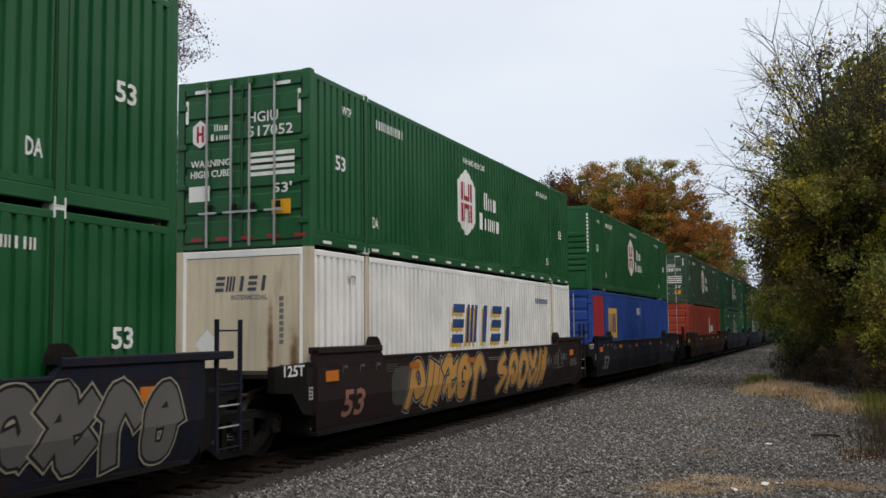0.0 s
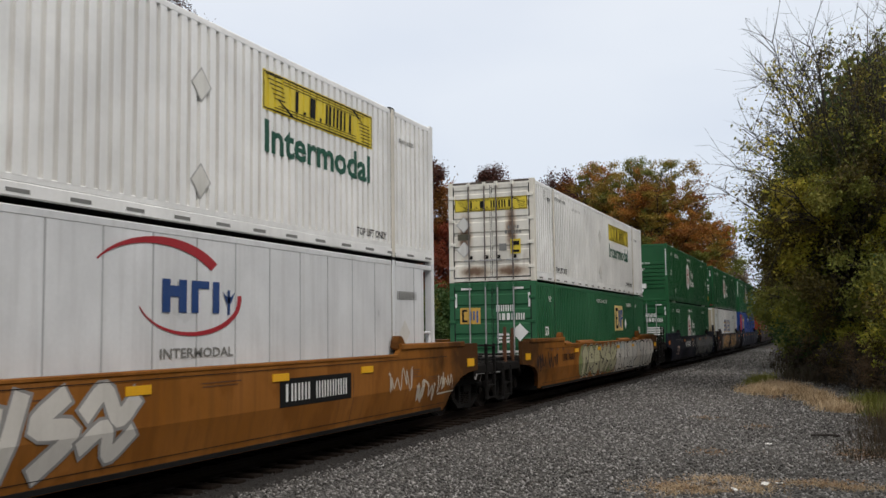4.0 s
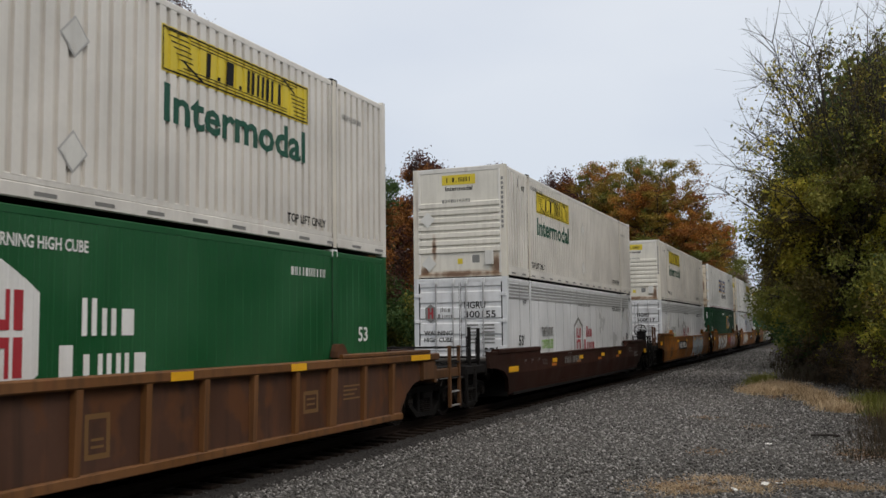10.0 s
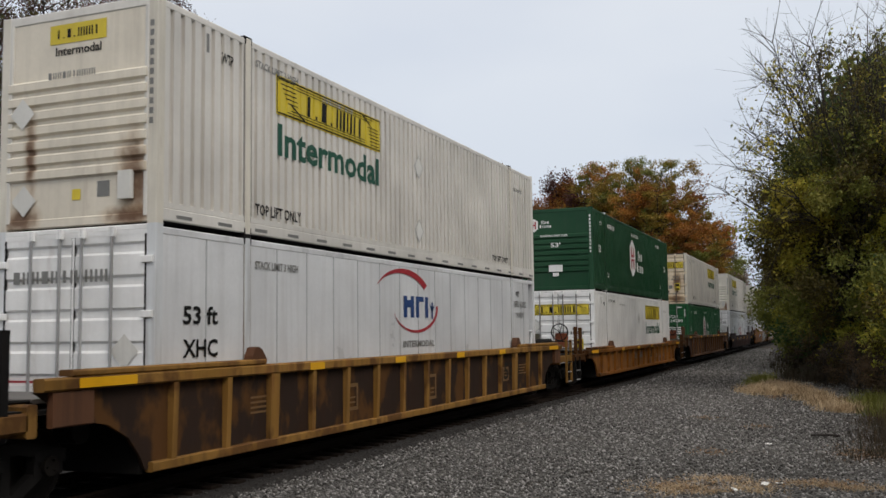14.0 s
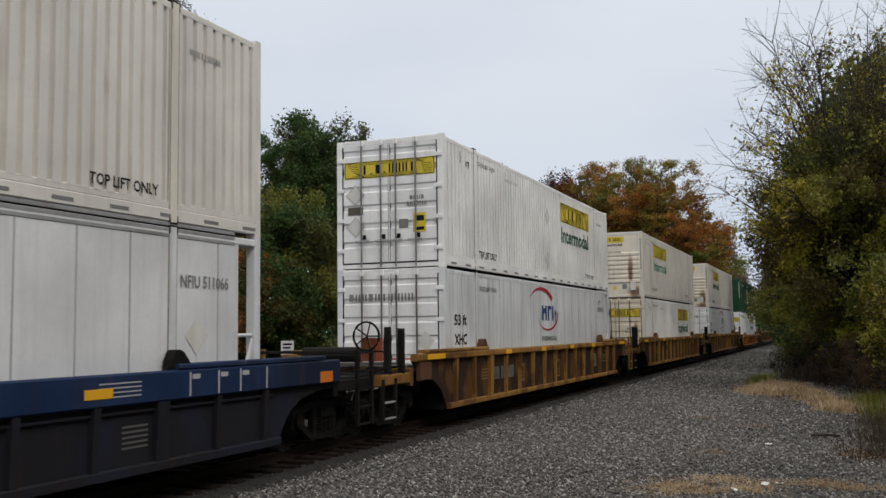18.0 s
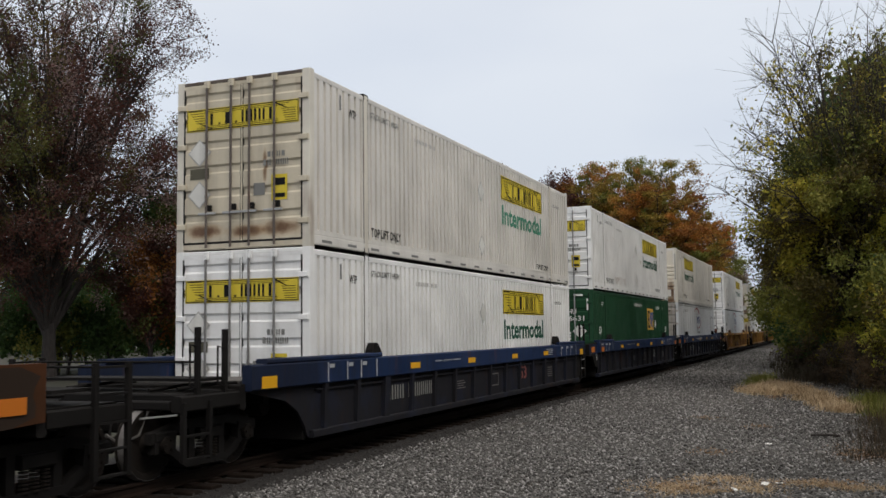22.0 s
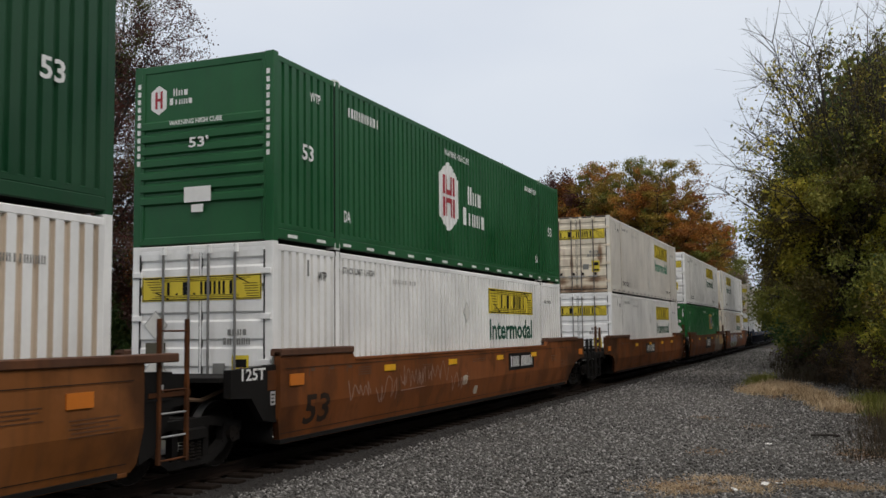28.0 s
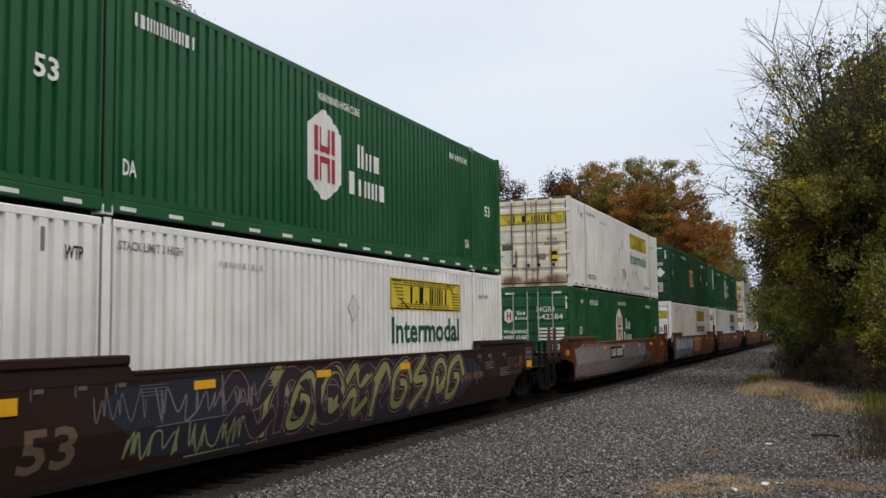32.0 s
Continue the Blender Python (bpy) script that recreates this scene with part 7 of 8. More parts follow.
def end_signs(c):
    """Boxed notice above the end reflector, rows of small text, dull orange spots and pale ticks."""
    small(part("box_marking", lambda: on_side(join2d(ring(17.42, 1.13, 0.56, 0.27, 0.025), rect(17.5, 1.24, 0.4, 0.09), rect(17.5, 1.17, 0.4, 0.03), ring(17.42, 0.86, 0.56, 0.27, 0.015)), True, 0.004, SX, True), ink("notice_grey", (0.15, 0.14, 0.135)), c))
    small(part("text_marking", lambda: on_side(join2d(*[rect(15.9 + 0.04 * (i % 2), 1.16 - 0.05 * i, 0.85 - 0.1 * (i % 3), 0.018) for i in range(5)], *[rect(16.2, 0.86 - 0.05 * i, 0.9, 0.014) for i in range(3)]), True, 0.004, SX, True), ink("soot_text", (0.07, 0.062, 0.056)), c))
    small(part("tick_marking", lambda: on_side(join2d(*[rect(y, 1.16, 0.03, 0.16) for y in (14.0, 14.7, 15.75)], *[rect(y - 0.2, 1.25, 0.2, 0.06) for y in (14.0, 14.7, 15.75)]), True, 0.004, SX, True), ink("soot_tick", (0.13, 0.125, 0.12)), c))
    part("orange_spot", lambda: on_side(join2d(rect(16.85, 1.02, 0.28, 0.2), *[rect(16.5 + 0.33 * i, 0.93, 0.22, 0.09) for i in range(2)], *[rect(12.3 + 0.4 * i, 0.82, 0.24, 0.12) for i in range(5)]), True, 0.004, SX, True), ink("dim_orange", (0.13, 0.036, 0.010)), c)


def white_box(y, z):
    def f(c):
        small(part("box_marking", lambda: on_side(join2d(ring(y, z, 0.4, 0.3, 0.025), rect(y + 0.19, z, 0.02, 0.3)), True, 0.006, SX, True), I_GREY, c))
    return f


# front cars, already far down the line
FAR[0] = True
for k_ in range(-10, -3):
    hexagon_box(k_, 1, "nose" if k_ % 2 else "door", mat=M_GREEN2)
    hexagon_box(k_, 0, "door", mat=M_GREEN)
    car(k_, "smooth", "dark navy steel well car carrying two stacked containers", M_NAVY, M_NAVY, "free", "free")
FAR[0] = False
hexagon_box(-3, 1, "door", mat=M_DARKGREEN)
put(-3, 0, build_container("container", "red corrugated steel container with white emblem", M_RED, "door", None, None,
    [lambda c: mark("white_emblem", "redlogo", lambda: join2d(rect(9.5, 1.2, 0.5, 1.0), bars(4, 10.2, 1.3, 1.6, 0.4, 0, 3)), I_WHITE, c)]))
car(-3, "smooth", "dark brown steel well car", M_BROWN, M_BROWN, "free", "free")
hexagon_box(-2, 1, "nose", reflect="")
put(-2, 0, build_container("container", "blue corrugated steel container with yellow square emblem", M_BLUE, "door", None, None,
    [lambda c: mark("red_panel", "redpan", lambda: rect(0.15, 0.2, 1.6, 2.5), I_RED, c),
     lambda c: mark("yellow_square", "bly", lambda: rect(2.6, 1.2, 1.4, 1.1), I_GOLD, c),
     lambda c: mark("black_emblem", "blb", lambda: bars(3, 2.75, 1.4, 1.1, 0.7, 0, 4), I_BLUE, c, lift=0.007),
     lambda c: mark("white_emblem", "blw", lambda: bars(5, 8.0, 2.1, 1.0, 0.3, 0, 4), I_WHITE, c)]))
car(-2, "smooth", "dark navy steel well car, sooty", M_NAVY, M_NAVY, "shared", "free", decor=(car_53(0.8, I_GREY),))
hexagon_box(-1, 1, "door", reflect="white")
slant_box(-1, 0)
car(-1, "smooth", "dark grey-brown steel well car with orange graffiti", M_DRAB, M_DRAB, "shared", "shared",
    decor=(car_53(0.75, ink("dull_coral", (0.30, 0.14, 0.10))), spray(3.3, 12.6, 0.3, 1.38, "vtsqr wvgut", G_GOLD, G_DARK, 31, halo=G_SILVER, w=0.22, edge=0.04), scribble(12.6, 14.6, 0.8, 1.3, 6, G_SILVER, 4, 0.012), patch(2.6, 0.5, 1.2, 0.7, ink("spray_faint", (0.06, 0.055, 0.05)), 5)))
hexagon_box(0, 1, "nose")
hexagon_box(0, 0, "door")
car(0, "smooth", "navy blue steel well car with grey graffiti", M_NAVY, M_NAVY, "free", "shared",
    decor=(car_no(3.9, 0.88, 1.9), car_53(1.0, ink("tan53", (0.42, 0.28, 0.22)), 0.5), spray(8.3, 16.0, 0.3, 1.38, "rvtqwtvsrq", ink("spray_smoke", (0.115, 0.11, 0.105)), G_DARK, 7, halo=ink("spray_edge", (0.30, 0.28, 0.21)), w=0.25, edge=0.035), scribble(6.3, 8.3, 0.5, 1.3, 5, G_TAN, 5)))
yellow_sign_box(1, 1, "door", "burn")
square_box(1, 0, plate=ink("pale_gold", (0.72, 0.55, 0.22)))
car(1, "smooth", "orange steel well car covered in white graffiti letters", M_ORANGE, M_ORANGE, "free", "free", brake="far",
    decor=(car_no(1.9, 0.94, 1.5, 0.2, None, I_BLACK), scribble(-0.6, 1.4, 0.7, 1.3, 4, G_DARK, 9, 0.03), spray(4.2, 9.3, 0.3, 1.38, "rvquws", ink("spray_straw", (0.40, 0.38, 0.24)), G_DARK, 61, back=G_OLIVE, halo=G_TAN, w=0.26, edge=0.045), plate(9.5, 0.29, 7.3, 1.12, ink("spray_cream", (0.56, 0.52, 0.46)), 0.0015), spray(9.5, 17.1, 0.3, 1.42, "abcde fgvr", G_WHITE, G_DARK, 12, w=0.36, edge=0.055), scribble(10, 16.6, 1.1, 1.36, 5, ink("spray_ice", (0.33, 0.42, 0.44)), 2, 0.03)))
yellow_sign_box(2, 1, "door", "rust")
crescent_box(2, 0)
car(2, "smooth", "orange steel well car with white graffiti", M_ORANGE, M_ORANGE, "shared", "free",
    decor=(car_no(9.9, 0.85, 2.0), car_53(0.7), spray(2.5, 6.6, 0.34, 1.34, "uvtws", G_WHITE, G_GREY, 17, w=0.2, edge=0.04), scribble(13.5, 16.8, 0.35, 1.3, 6, G_TAN, 19, 0.03)))
slant_box(3, 1)
square_box(3, 0)
car(3, "smooth", "orange steel well car with bold white graffiti letters", M_ORANGE, M_ORANGE, "shared", "shared",
    decor=(car_53(0.45), spray(2.7, 8.0, 0.32, 1.40, "smwgt", G_WHITE, G_DARK, 23, w=0.31, edge=0.06), plate_mark(8.9, 0.55, 2.3, 0.75, None, I_RED), spray(11.0, 14.2, 0.36, 1.36, "vwus", ink("spray_rose", (0.55, 0.45, 0.45)), ink("spray_red", (0.3, 0.05, 0.05)), 29, w=0.2, edge=0.03)))
yellow_sign_box(4, 1, "nose", "creamclean", 2.75)
reefer(4, 0)
car(4, "smooth", "orange steel well car with pale graffiti", M_ORANGE, M_ORANGE, "free", "shared", brake=True,
    decor=(car_no(4.0, 0.85, 2.5), drips((0.6, 2.2, 3.5, 4.4, 5.2, 6.0, 7.1), G_DARK, 15), car_53(1.2), spray(9.1, 13.4, 0.32, 1.38, "vumqs", ink("spray_pale", (0.20, 0.27, 0.32)), ink("spray_chalk", (0.44, 0.42, 0.38)), 37, halo=ink("spray_slate", (0.19, 0.23, 0.25)), w=0.2, edge=0.06)))
yellow_sign_box(5, 1, "nose", "creamclean", 2.75)
reefer(5, 0)
car(5, "smooth", "dark brown steel well car", M_BROWN, M_BROWN, "free", "free", sill=1.2, decor=(car_no(4.7, 0.86, 2.0, 0.2, None, I_GREY), plate(-0.6, 0.82, 0.78, 0.14, I_AMBER), *[plate(3.3 + 2.9 * i, 0.84, 0.5, 0.08, ink("dull_orange", (0.42, 0.13, 0.015))) for i in range(4)]))
yellow_sign_box(6, 1, "door", "rust2")
hexagon_box(6, 0, "door")
car(6, "ribbed", "rusty brown ribbed steel well car", M_RIB, M_RIBPANEL, "free", "free", chord=M_RIB, brake=True)
hexagon_box(7, 1, "nose", mat=M_GREEN2)
yellow_sign_box(7, 0, "door", "clean")
car(7, "ribbed", "worn orange ribbed steel well car", M_ORANGE, M_ORANGESOOT, "free", "free", chord=M_ORANGE, brake=True, sill=1.185, decor=(car_no(6.0, 0.66, 1.9, 0.26, None, I_GREY, 1.426), car_53(9.6, I_BLACK, 0.62, 1.426, 0.36), scribble(8.3, 14.2, 1.06, 1.17, 12, G_DARK, 3, 0.012, 1.53), scribble(11.3, 13.6, 0.42, 0.92, 4, ink("spray_wash", (0.30, 0.22, 0.17)), 8, 0.02, 1.43)))
yellow_sign_box(8, 1, "nose", "nspot", 2.75)
crescent_box(8, 0, True)
car(8, "ribbed", "worn yellow ribbed steel well car, sooty panels", M_YELLOWCAR, M_BROWNPANEL, "free", "free", chord=M_YELLOWCAR, decor=(car_53(13.0, I_BLACK, 0.65, 1.426, 0.42),))
yellow_sign_box(9, 1, "nose", "nrust", 2.75, faded=True)
yellow_sign_box(9, 0, "door", "rust")
car(9, "ribbed", "worn yellow ribbed steel well car, rusted", M_YELLOWCAR, M_BROWNPANEL, "free", "free", chord=M_YELLOWCAR)
yellow_sign_box(10, 1, "door", "clean")
crescent_box(10, 0, True, True)
car(10, "ribbed", "worn yellow ribbed steel well car with brown panels", M_YELLOWCAR, M_BROWNPANEL, "free", "free", chord=M_YELLOWCAR, brake=True, decor=(car_53(12.6, I_GREY, 0.65, 1.426, 0.42), car_no(2.4, 0.7, 1.9, 0.3, None, I_GREY, 1.426)))
yellow_sign_box(11, 1, "nose", "nspot", 2.75)
crescent_box(11, 0, grimy=True)
car(11, "blue", "blue ribbed steel well car with sooty panels", M_BLUECAR, M_GREYBLUE, "shared", "free", chord=M_BLUECAR,
    decor=(car_no(2.6, 0.62, 2.3, 0.26, None, I_GREY, 1.426), scribble(5.5, 7.9, 1.12, 1.38, 6, G_WHITE, 3, 0.02, 1.53), scribble(6.7, 7.6, 0.5, 0.95, 2, G_GREY, 4, 0.03, 1.43), car_53(10.4, ink("dull_red", (0.22, 0.06, 0.05)), 0.6, 1.426, 0.34)))
yellow_sign_box(12, 1, "door", "clean", marks=(rust_drips,))
square_box(12, 0)
car(12, "blue", "blue ribbed steel well car with dark panels", M_BLUECAR, M_GREYBLUE, "shared", "shared", chord=M_BLUECAR, decor=(car_53(10.6, I_GREY, 0.6, 1.426, 0.34),))
yellow_sign_box(13, 1, "door", "creamclean", faded=True)
yellow_sign_box(13, 0, "door", "clean")
car(13, "blue", "blue ribbed steel well car with sooty panels", M_BLUECAR, M_GREYBLUE, "free", "shared", chord=M_BLUECAR, decor=(car_no(2.4, 0.62, 2.3, 0.26, None, I_GREY, 1.426), car_53(10.5, ink("dull_red", (0.22, 0.06, 0.05)), 0.6, 1.426, 0.34)))
yellow_sign_box(14, 1, "nose", "wrust", 2.75, plate=I_WHITE)
yellow_sign_box(14, 0, "door", "rust", plate=ink("sign_white", (0.66, 0.63, 0.56)))
car(14, "smooth", "red-orange steel well car with pale green graffiti", M_RUSTORANGE, M_RUSTORANGE, "shared", "free",
    decor=(car_no(10.4, 0.95, 2.0), patch(15.7, 0.95, 2.4, 0.58, ink("end_soot", (0.035, 0.024, 0.018)), 6), white_box(17.0, 1.1), car_53(0.7), spray(2.5, 7.6, 0.3, 1.40, "odtdw", G_MINT, G_MINT, 43, upper=ink("spray_mauve", (0.36, 0.35, 0.42)), w=0.27, edge=0.01, slant=0.1), scribble(7.6, 9.3, 0.9, 1.35, 4, G_TAN, 6, 0.02)))
yellow_sign_box(15, 1, "door", "clean")
square_box(15, 0)
car(15, "smooth", "red-orange steel well car with black sign panel", M_RUSTORANGE, M_RUSTORANGE, "shared", "shared",
    decor=(plate_mark(6.7, 0.6, 2.5, 0.68, I_BLACK, I_WHITE), scribble(9.6, 11.6, 0.7, 1.2, 4, ink("spray_rust", (0.14, 0.05, 0.02)), 12, 0.02), plate(14.0, 0.72, 1.75, 0.66, ink("ochre", (0.48, 0.29, 0.09)), 0.018), plate(15.75, 0.78, 0.6, 0.34, ink("ochre", (0.48, 0.29, 0.09)), 0.018), plate(12.3, 1.26, 0.9, 0.13, ink("ochre", (0.48, 0.29, 0.09)), 0.018), patch(11.6, 0.34, 4.4, 1.0, ink("spray_drab", (0.15, 0.115, 0.08)), 8), spray(11.9, 15.8, 0.36, 1.36, "qtvus", ink("spray_drab", (0.15, 0.115, 0.08)), ink("spray_brown", (0.05, 0.03, 0.022)), 47, w=0.36, edge=0.022), car_53(0.7, G_DARK)))
yellow_sign_box(16, 1, "door", "cream", faded=True)
yellow_sign_box(16, 0, "door", "clean")
car(16, "smooth", "red-orange steel well car, scuffed", M_RUSTORANGE, M_RUSTORANGE, "free", "shared", decor=(car_no(5.8, 0.9, 1.9), scribble(2.5, 4.5, 0.5, 1.3, 5, ink("spray_rust", (0.14, 0.05, 0.02)), 8)))
hexagon_box(17, 1, "nose", "white")
yellow_sign_box(17, 0, "door", "clean")
car(17, "smooth", "red-orange steel well car with thin grey scribbles", M_RUSTORANGE, M_RUSTORANGE, "shared", "free",
    decor=(car_no(10.6, 0.95, 1.9), car_53(0.6), scribble(2.0, 7.6, 0.5, 1.3, 14, ink("chalk", (0.27, 0.16, 0.115)), 3, 0.015), patch(7.3, 0.7, 0.3, 0.2, G_TAN, 2), patch(8.1, 0.45, 0.24, 0.18, G_TAN, 5)))
square_box(18, 1, y=7.19, z=1.02)
yellow_sign_box(18, 0, "door", "clean")
car(18, "smooth", "orange steel well car with lilac and blue graffiti", M_RUSTORANGE, M_DULLORANGE, "shared", "shared",
    decor=(plate_mark(7.0, 0.55, 2.4, 0.78, ink("ochre", (0.48, 0.27, 0.05)), I_RED), spray(0.2, 6.0, 0.3, 1.38, "vqwrs", ink("spray_ash", (0.27, 0.27, 0.30)), G_PURPLE, 53, back=G_SKY, halo=G_SKY, upper=ink("spray_pearl", (0.40, 0.40, 0.46)), w=0.32, edge=0.06, slant=0.15), scribble(10.5, 12.0, 0.6, 1.2, 3, G_DARK, 2, 0.02)))
yellow_sign_box(19, 1, "door", "lowrust", 9.62, marks=(holes,), faded=True)
hexagon_box(19, 0, "door")
car(19, "smooth", "red-orange steel well car half covered in grey graffiti", M_RUSTORANGE, M_RUSTORANGE, "free", "shared",
    decor=(patch(-0.4, 0.3, 11.3, 1.08, ink("spray_primer", (0.21, 0.19, 0.185)), 4), spray(-0.2, 4.0, 0.32, 1.36, "vrqs", ink("spray_dove", (0.24, 0.225, 0.22)), ink("spray_plum", (0.17, 0.06, 0.08)), 59, halo=ink("spray_shell", (0.45, 0.35, 0.35)), w=0.26, edge=0.045), spray(6.9, 9.6, 0.4, 1.2, "vw", ink("spray_dove", (0.24, 0.225, 0.22)), ink("spray_plum", (0.17, 0.06, 0.08)), 66, w=0.2, edge=0.04), spray(9.7, 11.3, 0.72, 1.32, "utw", G_PINK, ink("spray_plum", (0.17, 0.06, 0.08)), 67, halo=G_CYAN, w=0.11, edge=0.03), car_no(4.6, 0.88, 2.0),
           scribble(9.6, 13.0, 0.5, 1.3, 7, G_CYAN, 4, 0.02), scribble(13.4, 15.6, 0.6, 1.3, 4, G_DARK, 5, 0.022)))
hexagon_box(20, 1, "nose", "white")
yellow_sign_box(20, 0, "door", "clean")
car(20, "smooth", "dark brown steel well car with green and pink graffiti", M_SOOTBROWN, M_SOOTBROWN, "shared", "free", brake="far",
    decor=(end_signs, car_53(0.6, ink("dull_tan", (0.13, 0.085, 0.055))), patch(2.2, 0.3, 11.2, 1.08, ink("spray_navy", (0.028, 0.032, 0.045)), 8), scribble(1.6, 5.2, 0.8, 1.34, 8, ink("spray_dusk", (0.16, 0.14, 0.15)), 16, 0.014), scribble(2.2, 5.0, 0.36, 0.8, 7, ink("spray_moss", (0.24, 0.25, 0.11)), 6, 0.014), spray(4.2, 12.4, 0.32, 1.38, "svqrsvu", ink("spray_umber", (0.035, 0.028, 0.035)), ink("spray_blush", (0.20, 0.10, 0.09)), 72, w=0.2, edge=0.02, slant=-0.3), spray(4.6, 12.6, 0.34, 1.38, "rqvsrqwvq", ink("spray_fern", (0.24, 0.25, 0.10)), ink("spray_ink", (0.012, 0.012, 0.016)), 71, halo=ink("spray_blush", (0.20, 0.10, 0.09)), w=0.13, edge=0.04, slant=0.3), scribble(12.6, 14.2, 0.5, 1.3, 5, ink("spray_dusk", (0.16, 0.14, 0.15)), 9, 0.012)))


# ---- trees ----
def bez(a, b, c, n):
    return [a * (1 - t) ** 2 + b * 2 * t * (1 - t) + c * t * t for t in [i / n for i in range(n + 1)]]


def tree(name, label, x, y, z, height, radius, crown_base, mats, leaves, leaf, bark, trunk_r=0.22, seed=1, limbs=16, subs=9, bare=0.0, droop=0.0, squash=1.0, fine=True, stems=1, vase=False, reach=9.0, cap=1.1, clump=0.8, fuzz=1.5, flat=1.0, full=2.0):
    """Tapered trunk, limbs that fill an uneven crown, twigs, and leaves in clumps along the twigs."""
    r = random.Random(seed)
    g = np.random.default_rng(seed)
    t = thing(name, label, "tree" if height > 4 else "bush", "", pose(x, y, z))
    wood, twigs = Shape(), Shape()
    tk = height / 14 * (0.65 if vase else 1.0)
    cz, rz = height * (1 + crown_base) / 2, height * (1 - crown_base) / 2
    tips = []
    limb_no = 0

    def inside(p):
        """The point, drawn back to the crown's outline if it lies past it, and how far out it lies."""
        q = Vector((p.x / radius, p.y / radius, (p.z - cz) / rz))
        d = (math.hypot(q.x, q.y) ** full + abs(q.z) ** full) ** (1 / full)
        if d > cap and p.z > cz * 0.3:
            f = cap * (0.9 + 0.1 * r.random()) / d
            return Vector((p.x * f, p.y * f, cz + (p.z - cz) * f)), cap
        return p, d

    for s in range(stems):
        ox, oy = (r.uniform(-1, 1) * radius * 0.35, r.uniform(-1, 1) * radius * 0.35) if stems > 1 else (0, 0)
        lean = Vector((r.uniform(-0.06, 0.06) * height, r.uniform(-0.06, 0.06) * height, height * 0.82))
        trunk = bez(Vector((ox, oy, -0.3)), Vector((ox * 1.4, oy * 1.4, height * 0.4)), Vector((ox, oy, 0)) + lean, 8)
        wood.tube(trunk, [trunk_r * (1 - 0.85 * i / 8) * (1.25 if i == 0 else 1) for i in range(9)], 8)
        for i in range(limbs // stems):
            f = 0.18 + 0.8 * r.random() if crown_base < 0.2 else 0.3 + 0.7 * r.random()
            a, k = trunk[0].lerp(trunk[-1], f * 0.95), f
            if vase:
                f = 0.1 + 0.4 * r.random()
                a, k = trunk[0].lerp(trunk[-1], f), f
            az, el = r.uniform(0, 2 * math.pi), math.asin(r.uniform(-0.55, 1.0))
            rr = r.uniform(0.5, 1.0) * (1 + 0.08 * math.sin(3 * az + seed)) / (math.cos(el) ** full + abs(math.sin(el)) ** full) ** (1 / full)
            end = Vector((math.cos(az) * math.cos(el) * radius * rr, math.sin(az) * math.cos(el) * radius * rr, cz + math.sin(el) * rz * min(rr, 0.94 if full == 2 else 1.1) * squash))
            if end.z < a.z - height * 0.1:
                a = trunk[0].lerp(trunk[-1], max(0.15, end.z / height * 0.8))
            mid = a.lerp(end, 0.5) + Vector((0, 0, 0.12 * height * r.uniform(0.1, 0.8) - droop * height * 0.1))
            limb = bez(a, mid, end, 6)
            for q in range(1, 6):
                limb[q] += Vector((r.gauss(0, 1), r.gauss(0, 1), r.gauss(0, 1))) * 0.018 * radius
            lr = trunk_r * 0.42 * (1.1 - 0.7 * k)
            twigs.tube(limb, [max(0.012, lr * (1 - 0.9 * q / 6)) for q in range(7)], 6, False)
            limb_no += 1
            for j in range(subs):
                q = r.uniform(0.35, 1.0)
                b = limb[int(q * 5.99)].lerp(limb[min(6, int(q * 5.99) + 1)], r.random())
                out = (b - Vector((ox, oy, cz * 0.85))).normalized()
                d = (out * 0.75 + Vector((r.gauss(0, 0.6), r.gauss(0, 0.6), (r.gauss(0.45 if vase else 0.15, 0.5) - droop))))
                d.z *= flat
                d.normalize()
                ln = radius * r.uniform(0.16, 0.38)
                e, far = inside(b + d * ln)
                tw = bez(b, b.lerp(e, 0.5) + Vector((r.gauss(0, 0.06), r.gauss(0, 0.06), 0.08 * ln)) * 1.0, e, 3)
                twigs.tube(tw, [0.028 * tk, 0.02 * tk, 0.013 * tk, 0.004], 4, False)
                tips.append((b, e, r.random(), limb_no, far))
                if fine:
                    for w in range(5 if vase else 3):
                        p = tw[r.randrange(1, 4)]
                        e2 = p + (d + Vector((r.gauss(0, 0.7), r.gauss(0, 0.7), r.gauss(0.1, 0.6) * flat))).normalized() * ln * r.uniform(0.3, 0.6)
                        e2, far2 = inside(e2)
                        twigs.tube([p, e2], [0.011 * tk, 0.003], 3, False)
                        tips.append((p, e2, r.random(), limb_no, far2))
    trunk_ob = part("trunk", wood, bark, t)
    if height < 4:
        tagged(trunk_ob, kind="stuff")
    tagged(part("twig_growth", twigs, bark, t), kind="stuff")
    for k, m in enumerate(mats):        # each limb turns its own colour, and some twigs carry far more leaves than others
        keep = [q for q in tips if q[2] >= bare and q[4] <= reach and q[3] % len(mats) == k]
        n = leaves // len(mats)
        if not keep or not n:
            continue
        A = np.array([tuple(q[0]) for q in keep])
        B = np.array([tuple(q[1]) for q in keep])
        wt = g.gamma(clump, 1.0, len(keep)) + 0.02
        w = g.choice(len(keep), n, p=wt / wt.sum())
        f = g.uniform(0.15, 1.05, (n, 1))
        c = A[w] + (B[w] - A[w]) * f + g.normal(0, leaf * fuzz, (n, 3)) * (1, 1, flat)
        tagged(part("crown", leaf_mesh(c, leaf, g), m, t), kind="stuff")
    return t


